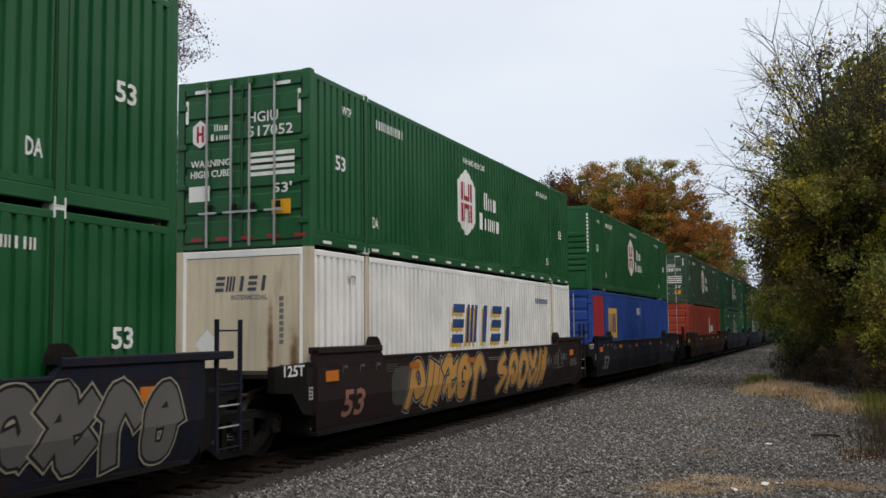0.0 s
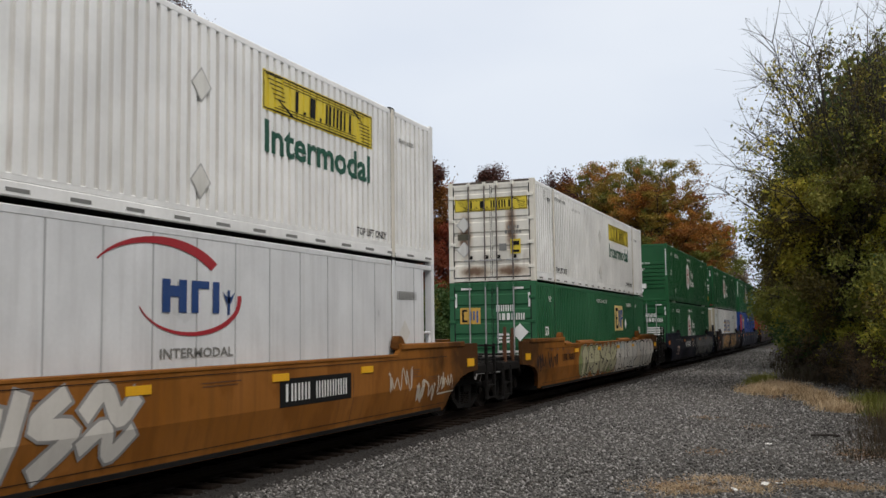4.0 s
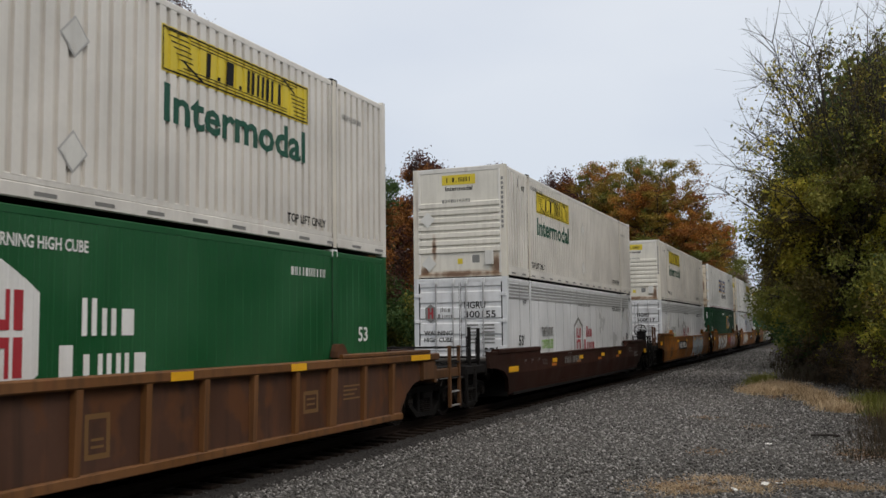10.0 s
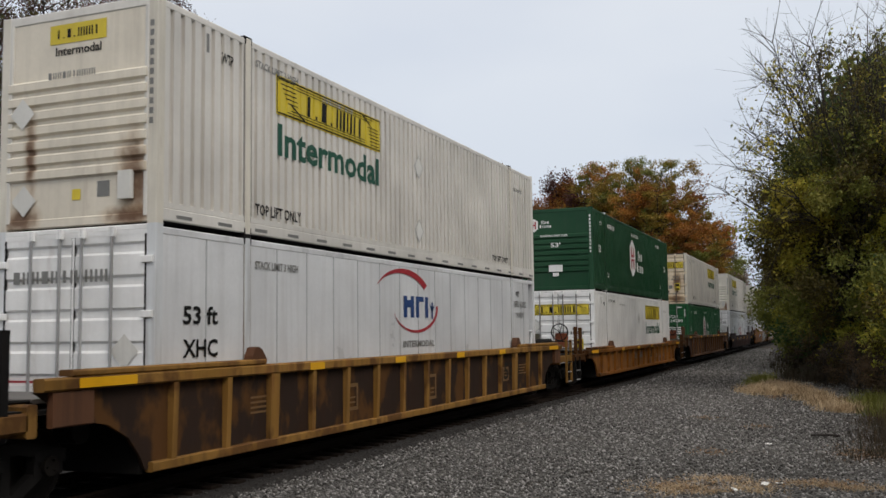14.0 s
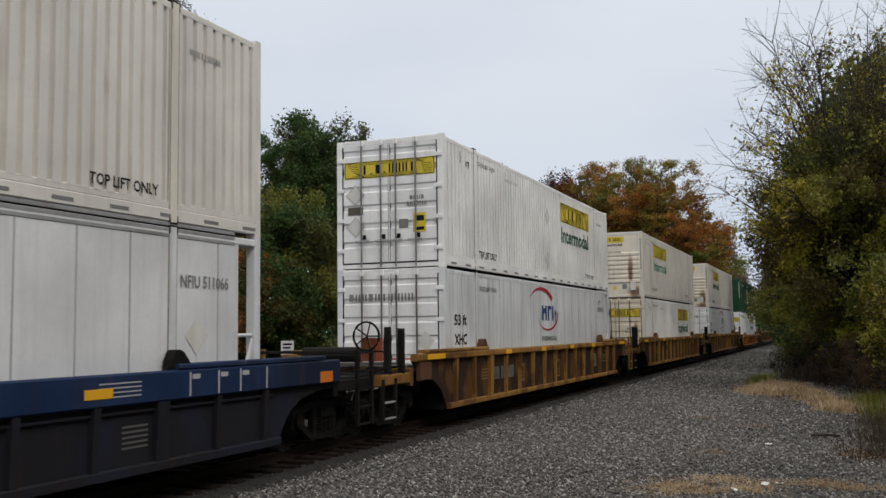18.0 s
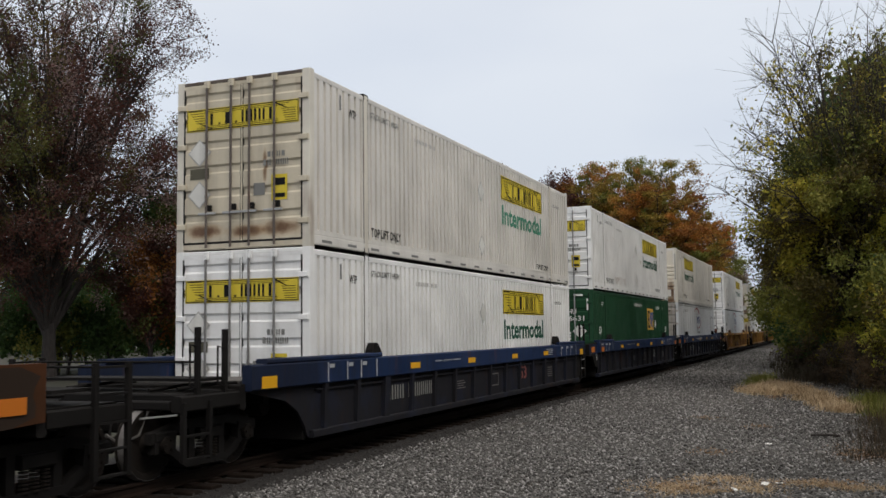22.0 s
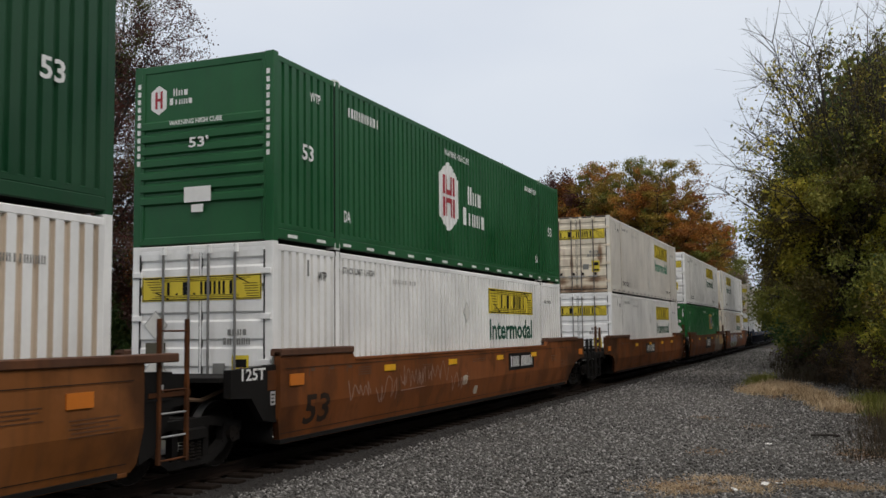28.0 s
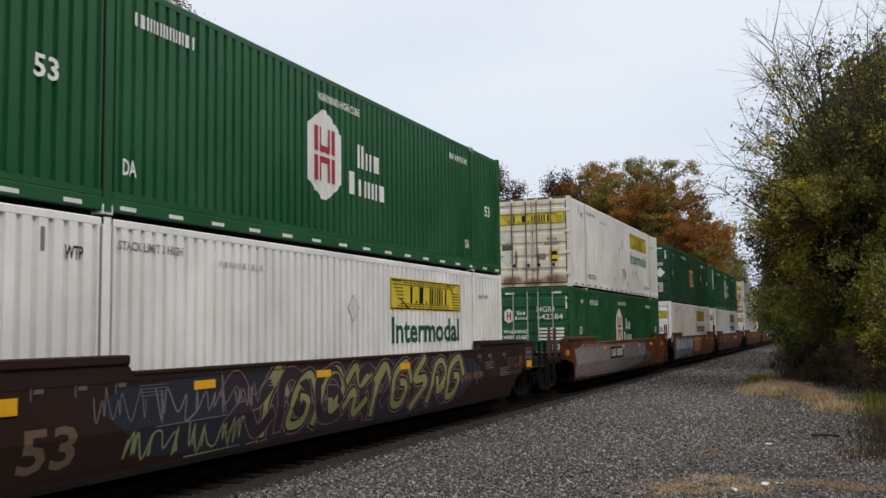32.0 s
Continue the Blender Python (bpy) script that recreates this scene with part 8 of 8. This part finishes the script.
def leaf_mesh(c, size, g):
    """A pointed leaf of four corners at each place, folded along its rib, at random tilts."""
    n = len(c)
    u = g.normal(0, 1, (n, 3))
    u /= np.linalg.norm(u, axis=1)[:, None]
    w = np.cross(u, g.normal(0, 1, (n, 3)))
    w /= np.linalg.norm(w, axis=1)[:, None]
    nn = np.cross(u, w)
    s = size * g.uniform(0.55, 1.25, (n, 1))
    v = np.stack([c - u * s * 0.5, c + w * s * 0.3 + nn * s * 0.1 + u * s * 0.05, c + u * s * 0.6, c - w * s * 0.3 + nn * s * 0.1 + u * s * 0.05], 1).reshape(-1, 3)
    f = np.arange(n * 4).reshape(n, 4)
    return raw_mesh("crown", v, f)


BARK = bark_mat("grey_brown_bark", (0.11, 0.092, 0.08))
BARK_D = bark_mat("dark_bark", (0.04, 0.032, 0.027))
LRED = leaf_mat("dark_red_leaves", ((0.050, 0.022, 0.017), (0.092, 0.030, 0.022), (0.074, 0.040, 0.028), (0.115, 0.052, 0.040)))
LRED2 = leaf_mat("bright_red_leaves", ((0.196, 0.035, 0.021), (0.280, 0.063, 0.028), (0.168, 0.056, 0.028)))
LRUST = leaf_mat("rust_leaves", ((0.18, 0.072, 0.020), (0.30, 0.115, 0.026), (0.165, 0.098, 0.026)))
LORANGE = leaf_mat("orange_leaves", ((0.350, 0.123, 0.021), (0.490, 0.193, 0.035), (0.280, 0.158, 0.035), (0.385, 0.088, 0.026)))
LGREEN = leaf_mat("green_leaves", ((0.026, 0.058, 0.016), (0.052, 0.098, 0.026), (0.078, 0.117, 0.026)))
LYGREEN = leaf_mat("yellow_green_leaves", ((0.21, 0.24, 0.035), (0.35, 0.35, 0.045), (0.44, 0.35, 0.045), (0.18, 0.195, 0.04)))
LGOLD = leaf_mat("gold_brown_leaves", ((0.20, 0.16, 0.03), (0.33, 0.22, 0.035), (0.16, 0.09, 0.03)))
LOLIVE = leaf_mat("olive_leaves", ((0.102, 0.132, 0.028), (0.18, 0.19, 0.037), (0.235, 0.20, 0.038)))
LDEEP = leaf_mat("deep_olive_leaves", ((0.050, 0.070, 0.018), (0.085, 0.095, 0.024), (0.115, 0.10, 0.024)))
LUMBER = leaf_mat("brown_olive_leaves", ((0.066, 0.058, 0.017), (0.11, 0.088, 0.022), (0.15, 0.105, 0.024)))
LGREY = leaf_mat("grey_pink_leaves", ((0.176, 0.121, 0.110), (0.264, 0.187, 0.165), (0.132, 0.066, 0.055)))
LBRAMBLE = leaf_mat("dark_bramble", ((0.03, 0.024, 0.018), (0.06, 0.045, 0.03), (0.035, 0.04, 0.015)))
LWEED = leaf_mat("brown_weeds", ((0.09, 0.06, 0.035), (0.14, 0.09, 0.05), (0.06, 0.05, 0.025)))


def plant_trees():
    zb = -0.75
    tree("red_maple", "large dark red maple, leaves thinning at the top", -33.8, 44, zb, 26.6, 10.0, 0.03, (LRED, LDEEP, LRED, LGREY, LRED, LUMBER, LRED, LRED), 180000, 0.15, BARK_D, 0.40, 3, 96, 12, vase=True, clump=1.0)
    tree("red_maple", "small bright red maple behind the track", -34.2, 60, zb, 17.5, 3.5, 0.05, (LRED, LDEEP, LRED), 40000, 0.20, BARK_D, 0.20, 5, 36, 9)
    tree("olive_tree", "low olive and rust tree behind the track", -27.8, 53, zb, 10.5, 3.6, 0.00, (LDEEP, LRUST, LGREEN), 40000, 0.20, BARK_D, 0.18, 6, 36, 9)
    tree("rust_tree", "low rust-brown tree below the red maple", -31.3, 50, zb, 12.1, 4.3, 0.00, (LDEEP, LRED, LRUST, LGREEN), 50000, 0.20, BARK_D, 0.18, 7, 39, 9)
    tree("green_tree", "dark green broadleaf tree with a full crown", -33.3, 75, zb, 22.5, 7.4, 0.20, (LGREEN, LGREEN, LGREEN, LDEEP), 110000, 0.26, BARK_D, 0.34, 8, 70, 11, cap=1.02, clump=0.5, fuzz=1.1)
    tree("green_tree", "yellow-green broadleaf tree turning for autumn", -27.2, 60, zb, 13.0, 4.6, 0.02, (LDEEP, LUMBER, LOLIVE, LGREEN), 60000, 0.22, BARK_D, 0.22, 9, 45, 10)
    tree("rust_tree", "brown-orange tree of middle height", -30.2, 78, zb, 16.4, 3.7, 0.00, (LRUST, LDEEP, LRED), 34000, 0.26, BARK_D, 0.22, 10, 33, 9)
    tree("red_tree", "deep red slender tree", -30.9, 95, zb, 23.3, 4.5, 0.05, (LRED, LRED2, LRUST), 44000, 0.28, BARK_D, 0.25, 12, 33, 9)
    tree("red_tree", "slim dark red tree", -31.5, 88, zb, 19.9, 2.4, 0.05, (LRED, LRUST), 18000, 0.26, BARK_D, 0.20, 19, 27, 8)
    tree("bare_tree", "nearly bare tree with grey-pink leaves", -28.4, 106, zb, 24.0, 2.6, 0.25, (LGREY,), 8000, 0.26, BARK, 0.22, 13, 30, 9, bare=0.15)
    tree("red_tree", "dark red tree behind the track", -25.8, 100, zb, 23.4, 4.2, 0.05, (LRED, LRED), 40000, 0.22, BARK_D, 0.25, 14, 33, 9)
    tree("red_tree", "wide dark red tree", -20.4, 108, zb, 20.9, 6.5, 0.00, (LRED2, LRED, LRUST, LRED), 80000, 0.24, BARK_D, 0.30, 15, 39, 9)
    tree("oak_tree", "large oak in orange, olive and red autumn leaf", -8.7, 104, zb, 20.6, 8.3, 0.06, (LORANGE, LOLIVE, LRUST, LGOLD, LORANGE, LGOLD, LOLIVE, LRUST, LGOLD), 170000, 0.2, BARK_D, 0.50, 16, 96, 12, cap=1.02, clump=0.45, fuzz=1.3, flat=0.55, full=3.0)
    tree("oak_tree", "olive and rust oak of middle size", -15.2, 107, zb, 21.3, 6.4, 0.05, (LGOLD, LRUST, LOLIVE, LORANGE, LGOLD), 105000, 0.21, BARK_D, 0.34, 44, 64, 10, cap=1.02, clump=0.5, fuzz=1.4, flat=0.6, full=2.6)
    tree("far_tree", "small grey-green tree far down the line", -3.7, 122, zb, 16.0, 2.2, 0.05, (LOLIVE, LGREY), 9000, 0.30, BARK, 0.20, 17, 24, 8)
    tree("far_tree", "thin olive tree far down the line", -3.6, 150, zb, 13.8, 3.0, 0.00, (LOLIVE, LGREY), 12000, 0.34, BARK, 0.20, 18, 24, 8)
    # the thicket on the camera's side of the track
    tree("thicket_tree", "half-bare yellow-green tree with long dark twigs", 10.4, 36, -0.2, 13.6, 5.4, 0.12, (LOLIVE, LYGREEN, LUMBER, LUMBER), 19000, 0.12, BARK_D, 0.21, 21, 110, 11, 0.3, vase=True, reach=0.9, cap=1.18, clump=0.4, fuzz=0.9)
    tree("thicket_tree", "tall thin tree with bare dark twigs", 13.6, 37, -0.2, 14.8, 5.0, 0.12, (LOLIVE, LUMBER), 17000, 0.12, BARK_D, 0.21, 33, 100, 11, 0.3, vase=True, reach=0.92, cap=1.1, clump=0.4, fuzz=0.9)
    tree("thicket_tree", "full yellow-green tree overhanging the gravel", 9.6, 35.0, -0.2, 8.7, 3.5, 0.1, (LYGREEN, LUMBER, LOLIVE, LDEEP, LYGREEN, LUMBER, LUMBER, LDEEP), 125000, 0.115, BARK_D, 0.16, 20, 66, 11, clump=0.6, fuzz=1.5)
    tree("thicket_tree", "tall leafy olive-green tree", 12.8, 38, -0.2, 11.4, 4.2, 0.1, (LOLIVE, LUMBER, LUMBER, LDEEP, LUMBER), 90000, 0.115, BARK_D, 0.16, 22, 66, 11, clump=0.6, fuzz=1.5)
    tree("thicket_bush", "dense yellow-green roadside bush", 7.4, 50, -0.2, 6.6, 2.6, 0.1, (LYGREEN, LUMBER, LOLIVE), 44000, 0.12, BARK_D, 0.12, 23, 26, 9, stems=2)
    tree("thicket_bush", "dense olive roadside bush", 9.0, 56, -0.2, 8.6, 3.8, 0.0, (LOLIVE, LGREEN, LGREEN), 34000, 0.2, BARK_D, 0.16, 24, 26, 9, stems=2)
    tree("thicket_bush", "dark green bush overhanging the track edge", 9.4, 80, -0.2, 7.6, 3.6, 0.0, (LGREEN, LOLIVE), 26000, 0.26, BARK_D, 0.16, 25, 24, 8, stems=2)
    tree("thicket_bush", "dark bush far along the track", 9.6, 112, -0.2, 8.5, 4.6, 0.0, (LGREEN, LGREEN), 20000, 0.34, BARK_D, 0.18, 26, 22, 8, stems=2)
    tree("thicket_bush", "yellow-green bush beside the gravel", 11.4, 28, -0.2, 4.0, 1.9, 0.0, (LOLIVE, LUMBER, LYGREEN, LDEEP), 22000, 0.11, BARK_D, 0.08, 27, 26, 9, stems=3)
    for i, (x, y, h, rad) in enumerate(((8.3, 43, 2.3, 1.5), (8.4, 50, 2.6, 1.6), (8.3, 62, 2.8, 1.8), (7.9, 76, 3.0, 2.0))):
        tree("thicket_bush", "low dark undergrowth closing in on the lane", x, y, -0.25, h, rad, 0.0, (LGREEN, LBRAMBLE, LOLIVE), 14000, 0.13, BARK_D, 0.06, 100 + i, 24, 8, stems=3)
    tree("thicket_bush", "olive undergrowth below the trees", 9.4, 37, -0.2, 3.6, 2.2, 0.0, (LOLIVE, LGREEN, LYGREEN), 20000, 0.13, BARK_D, 0.08, 29, 24, 8, stems=3)
    tree("thicket_bush", "dark shaded undergrowth below the trees", 12.2, 34, -0.2, 4.5, 2.6, 0.0, (LGREEN, LGREEN), 20000, 0.14, BARK_D, 0.08, 30, 24, 8, stems=3)
    tree("far_thicket", "far dark thicket along the line", 8.5, 170, -0.2, 12, 7.8, 0.0, (LGREEN, LOLIVE), 22000, 0.45, BARK_D, 0.25, 28, 26, 8, stems=3)
    tree("far_thicket", "far dark thicket closing the line", 6.5, 260, -0.2, 14, 9, 0.0, (LGREEN, LOLIVE), 20000, 0.6, BARK_D, 0.25, 31, 26, 8, stems=3)
    # tall trees added beyond the thicket, mostly hidden, to shade the line's far end
    for i, (x, y, h, rad) in enumerate(((12.2, 48, 15.0, 3.8), (11.6, 56, 16.5, 4.2), (12.0, 64, 17, 4.6), (11.5, 76, 19, 5.5), (10.6, 94, 20, 6.2), (10.2, 114, 21, 6.6), (10.0, 138, 22, 7), (19.0, 50, 15, 5.5), (9.5, 165, 22, 7))):
        tree("woodland_tree", "tall dark green tree, mostly hidden, added to shade the far train", x, y, -0.2, h, rad, 0.1, (LGREEN, LOLIVE), 26000, 0.42, BARK_D, 0.3, 60 + i, 40, 8, fine=False)
    # unseen trees added beside and behind the camera to dim the near train
    for i, (x, y, h, rad) in enumerate(((17.0, 27, 9.5, 4.0), (17.5, 18, 9, 4.5), (17.0, 9, 8.5, 4.5), (18.0, 0, 9, 5), (17.0, -10, 9.5, 5), (16.0, -20, 9, 5), (9.0, -30, 9, 5.5))):
        tree("woodland_tree", "unseen olive and green tree added to block light from the near train", x, y, -0.2, h, rad, 0.05, (LGREEN, LOLIVE), 14000, 0.42, BARK_D, 0.3, 70 + i, 36, 8, fine=False)
    # low growth that closes the view behind the train
    for i, (x, y, h, rad) in enumerate(((-40, 50, 6.5, 5), (-33, 58, 7, 5), (-29, 62, 5, 4.5), (-30, 80, 7, 6), (-22, 76, 6, 5), (-20, 96, 7, 6), (-14, 96, 7, 6), (-9, 110, 8, 6), (-50, 56, 9, 7), (-4, 130, 8, 6), (-58, 48, 11, 8), (-44, 62, 9, 6))):
        tree("hedge_bush", "dark green undergrowth behind the track", x, y, -0.75, h, rad, 0.0, (LGREEN, LGREEN, LOLIVE), 24000, 0.3, BARK_D, 0.12, 40 + i, 22, 8, stems=2, fine=False)
    g = np.random.default_rng(77)
    n = 40000
    a = g.uniform(radians(-62), radians(14), n)
    d = g.uniform(150, 190, n)
    top = 8 + 4 * np.sin(a * 23) + 2.5 * np.sin(a * 57 + 1)
    c = np.stack([9 + np.sin(a) * d, np.cos(a) * d, -1 + g.uniform(0, 1, n) ** 0.8 * top], 1)
    keep = (c[:, 0] < -6)
    me = leaf_mesh(c[keep], 1.1, g)
    me.materials.append(LGREEN)
    tagged(new("far_woods", me), "far dark green woods behind the track", "woods", kind="stuff")


plant_trees()


def grass(name, label, areas, n, h, mat, seed, wide=0.008, lean=1.0, spread=0.14):
    """Thin bent blades in tufts of uneven height."""
    g = np.random.default_rng(seed)
    total = sum(a[2] * a[3] for a in areas)
    cs, hs = [], []
    for cx, cy, rx, ry in areas:
        per = max(20, int(n * rx * ry / total))
        k = max(3, per // 16)
        tx, ty = cx + g.normal(0, 0.5, k) * rx, cy + g.normal(0, 0.5, k) * ry
        th = g.uniform(0.3, 1.2, k) ** 1.3
        tuft = g.integers(0, k, per)
        cs.append(np.stack([tx[tuft] + g.normal(0, spread, per), ty[tuft] + g.normal(0, spread, per), np.full(per, -0.245)], 1))
        hs.append(th[tuft])
    c, hs = np.concatenate(cs), np.concatenate(hs)[:, None]
    m = len(c)
    az = g.uniform(0, 2 * np.pi, m)
    d = np.stack([np.cos(az), np.sin(az), np.zeros(m)], 1)
    side = np.stack([-np.sin(az), np.cos(az), np.zeros(m)], 1)
    ht = h * hs * g.uniform(0.5, 1.15, (m, 1))
    bend = ht * g.uniform(0.2, 1.1, (m, 1)) * lean
    up = np.array([0, 0, 1.0])
    w = wide * g.uniform(0.5, 1.0, (m, 1))
    mid, tip = c + d * bend * 0.35 + up * ht * 0.6, c + d * bend + up * ht
    v = np.stack([c - side * w, c + side * w, mid + side * w * 0.8, mid - side * w * 0.8, tip + side * w * 0.2, tip - side * w * 0.2], 1).reshape(-1, 3)
    quads = np.array([(0, 1, 2, 3), (3, 2, 4, 5)])
    me = raw_mesh(name, v, (quads[None] + (np.arange(m) * 6)[:, None, None]).reshape(-1, 4))
    me.materials.append(mat)
    tagged(new(name, me), label, "grass", kind="stuff")


def litter(name, label, areas, n, size, mat, seed):
    """Fallen leaves lying nearly flat."""
    g = np.random.default_rng(seed)
    total = sum(a[2] * a[3] for a in areas)
    cs = []
    for cx, cy, rx, ry in areas:
        per = int(n * rx * ry / total)
        cs.append(np.stack([cx + g.normal(0, 0.5, per) * rx, cy + g.normal(0, 0.5, per) * ry, np.full(per, -0.205) + g.uniform(0, 0.02, per)], 1))
    c = np.concatenate(cs)
    m = len(c)
    az, s = g.uniform(0, 2 * np.pi, m), size * g.uniform(0.5, 1.2, (m, 1))
    u = np.stack([np.cos(az), np.sin(az), g.normal(0, 0.25, m)], 1)
    w = np.stack([-np.sin(az), np.cos(az), g.normal(0, 0.25, m)], 1)
    v = np.stack([c - u * s * 0.5, c + w * s * 0.32, c + u * s * 0.55, c - w * s * 0.32], 1).reshape(-1, 3)
    me = raw_mesh(name, v, np.arange(m * 4).reshape(m, 4))
    me.materials.append(mat)
    tagged(new(name, me), label, "leaves", kind="stuff")


LSTRAW = leaf_mat("pale_straw", ((0.11, 0.065, 0.03), (0.36, 0.25, 0.14), (0.58, 0.45, 0.29), (0.20, 0.12, 0.06)))
LFALLEN = leaf_mat("fallen_leaves", ((0.10, 0.055, 0.028), (0.22, 0.125, 0.06), (0.32, 0.21, 0.11)))
grass("dry_grass", "tan dry grass tufts at the edge of the gravel", ((6.5, 33.6, 0.35, 2.2), (7.1, 35.0, 0.5, 2.0), (7.7, 33.4, 0.5, 1.6), (8.3, 30.2, 0.45, 1.5), (8.75, 27.8, 0.4, 1.3), (9.15, 26.0, 0.35, 1.0), (7.2, 31.6, 0.3, 0.7)), 11000, 0.24, LSTRAW, 3, 0.011, 1.4, 0.12)
grass("trodden_grass", "flat dry grass on the gravel", ((7.0, 12.9, 0.5, 0.45), (7.5, 13.9, 0.45, 0.3), (8.55, 13.9, 0.35, 0.3), (9.2, 13.7, 0.5, 0.25), (7.9, 13.2, 0.4, 0.3)), 9000, 0.06, LSTRAW, 4, 0.005, 2.2, 0.1)
litter("fallen_leaves", "brown fallen leaves lying on the gravel", ((7.1, 13.1, 0.6, 0.6), (8.8, 13.8, 0.7, 0.4), (6.1, 23.1, 0.35, 0.4), (7.46, 21.3, 0.3, 0.5), (7.03, 16.7, 0.35, 0.5), (7.3, 30.2, 0.4, 0.8), (9.3, 17.2, 0.5, 1.0)), 1500, 0.05, LFALLEN, 6)
grass("green_grass", "olive grass growing at the verge", ((9.9, 27.5, 0.5, 2.0), (10.2, 24.5, 0.5, 1.6), (6.3, 38.5, 0.3, 2.0)), 6000, 0.36, LOLIVE, 8, 0.01)
grass("verge_brush", "dark brown and green brush closing in on the lane", ((7.8, 42, 0.9, 3.5), (8.9, 40.0, 1.2, 2.6), (8.3, 48, 1.6, 5), (8.3, 57, 1.8, 6), (8.0, 70, 2.0, 10), (7.2, 90, 2.0, 14)), 18000, 0.7, LBRAMBLE, 12, 0.02, 1.0, 0.3)
grass("brown_weeds", "thin brown weed stems beside the gravel", ((9.75, 18.3, 0.3, 1.0), (9.9, 20.4, 0.35, 1.4), (10.1, 23.0, 0.5, 1.6)), 260, 0.9, LWEED, 5, 0.005, 0.9, 0.22)
grass("dark_weeds", "low dark withered weeds at the verge", ((9.75, 17.2, 0.4, 0.7), (9.95, 19.5, 0.4, 1.4), (10.3, 22.5, 0.6, 1.8)), 5000, 0.24, LBRAMBLE, 7, 0.006, 1.2, 0.3)
for i_, (x_, y_, h_, r_) in enumerate(((11.4, 26.5, 2.2, 1.3), (10.6, 29.6, 1.7, 1.2), (9.9, 33.0, 1.8, 1.5), (8.9, 36.5, 1.9, 1.4))):
    tree("bramble", "brown withered brambles at the verge", x_, y_, -0.25, h_, r_, 0.0, (LWEED, LBRAMBLE), 9000, 0.05, BARK_D, 0.03, 90 + i_, 24, 8, stems=4)
for i_, (x_, y_, w_) in enumerate(((7.83, 18.13, 0.06), (6.07, 44.9, 0.12), (8.07, 13.54, 0.08), (7.73, 12.97, 0.05), (8.25, 13.62, 0.06))):
    s_ = thing("paper_scrap", "crumpled white scrap of paper on the gravel", "litter", "scraps on the gravel", pose(x_, y_, -0.215, 8, 5, 40 * i_))
    part("sheet", Shape().prism([(-w_, 0), (-w_ * 0.4, 0.025), (w_ * 0.3, 0.012), (w_, 0.03), (w_, 0.034), (w_ * 0.3, 0.017), (-w_ * 0.4, 0.03), (-w_, 0.005)], 1, -w_ * 0.5, w_ * 0.5), I_WHITE, s_)
s_ = thing("trackside_sign", "small white trackside notice board on a thin post", "sign", "", pose(-4.5, 22.3, 0, 0, 0, 28))
part("post", Shape().box(-0.03, 0.03, -0.02, 0.02, -0.9, 1.66, 0.006), M_STEEL, s_)
part("board", Shape().box(-0.17, 0.17, -0.035, -0.021, 1.29, 1.66, 0.004), I_WHITE, s_, "white painted board")
tagged(part("board_marking", on_end(join2d(rect(-0.12, 1.54, 0.24, 0.05), rect(-0.12, 1.45, 0.2, 0.05), rect(-0.12, 1.35, 0.24, 0.05)), -0.038), I_BLACK, s_), kind="stuff")
s_ = thing("stick", "short black stick lying on the gravel", "stick", "", pose(8.74, 19.79, -0.2))
part("shaft", Shape().tube([(-0.25, 0, 0), (0.05, 0.02, 0.015), (0.27, -0.01, 0)], 0.022, 6), BARK_D, s_)


def run(t):
    """How far the train has rolled at t seconds."""
    q = t / 32
    return 442.25 * q + 8.0087 * q * q


def motions():
    """The whole train rolls away along +y, gaining a little speed; wheels turn while they pass the camera."""
    first = {}
    for ob, y0, z in TRAIN:
        walk(ob, [(i * 4.0, pose(0, y0 + run(i * 4.0), z)) for i in range(9)])
        first[ob.name] = y0
    for ax, c, y in AXLES:
        y0 = first[c.name] + y
        times = [t / 22 for t in range(0, 32 * 22 + 1) if -9 < y0 + run(t / 22) < 42]
        if len(times) < 3:
            continue
        rows = [(t, pose(0, y, 0.46, -math.degrees(run(t) / 0.46) % 360)) for t in times]
        if times[0] > 0:
            rows.insert(0, (0.0, rows[0][1]))
        if times[-1] < 32:
            rows.append((32.0, rows[-1][1]))
        walk(ax, rows)


motions()
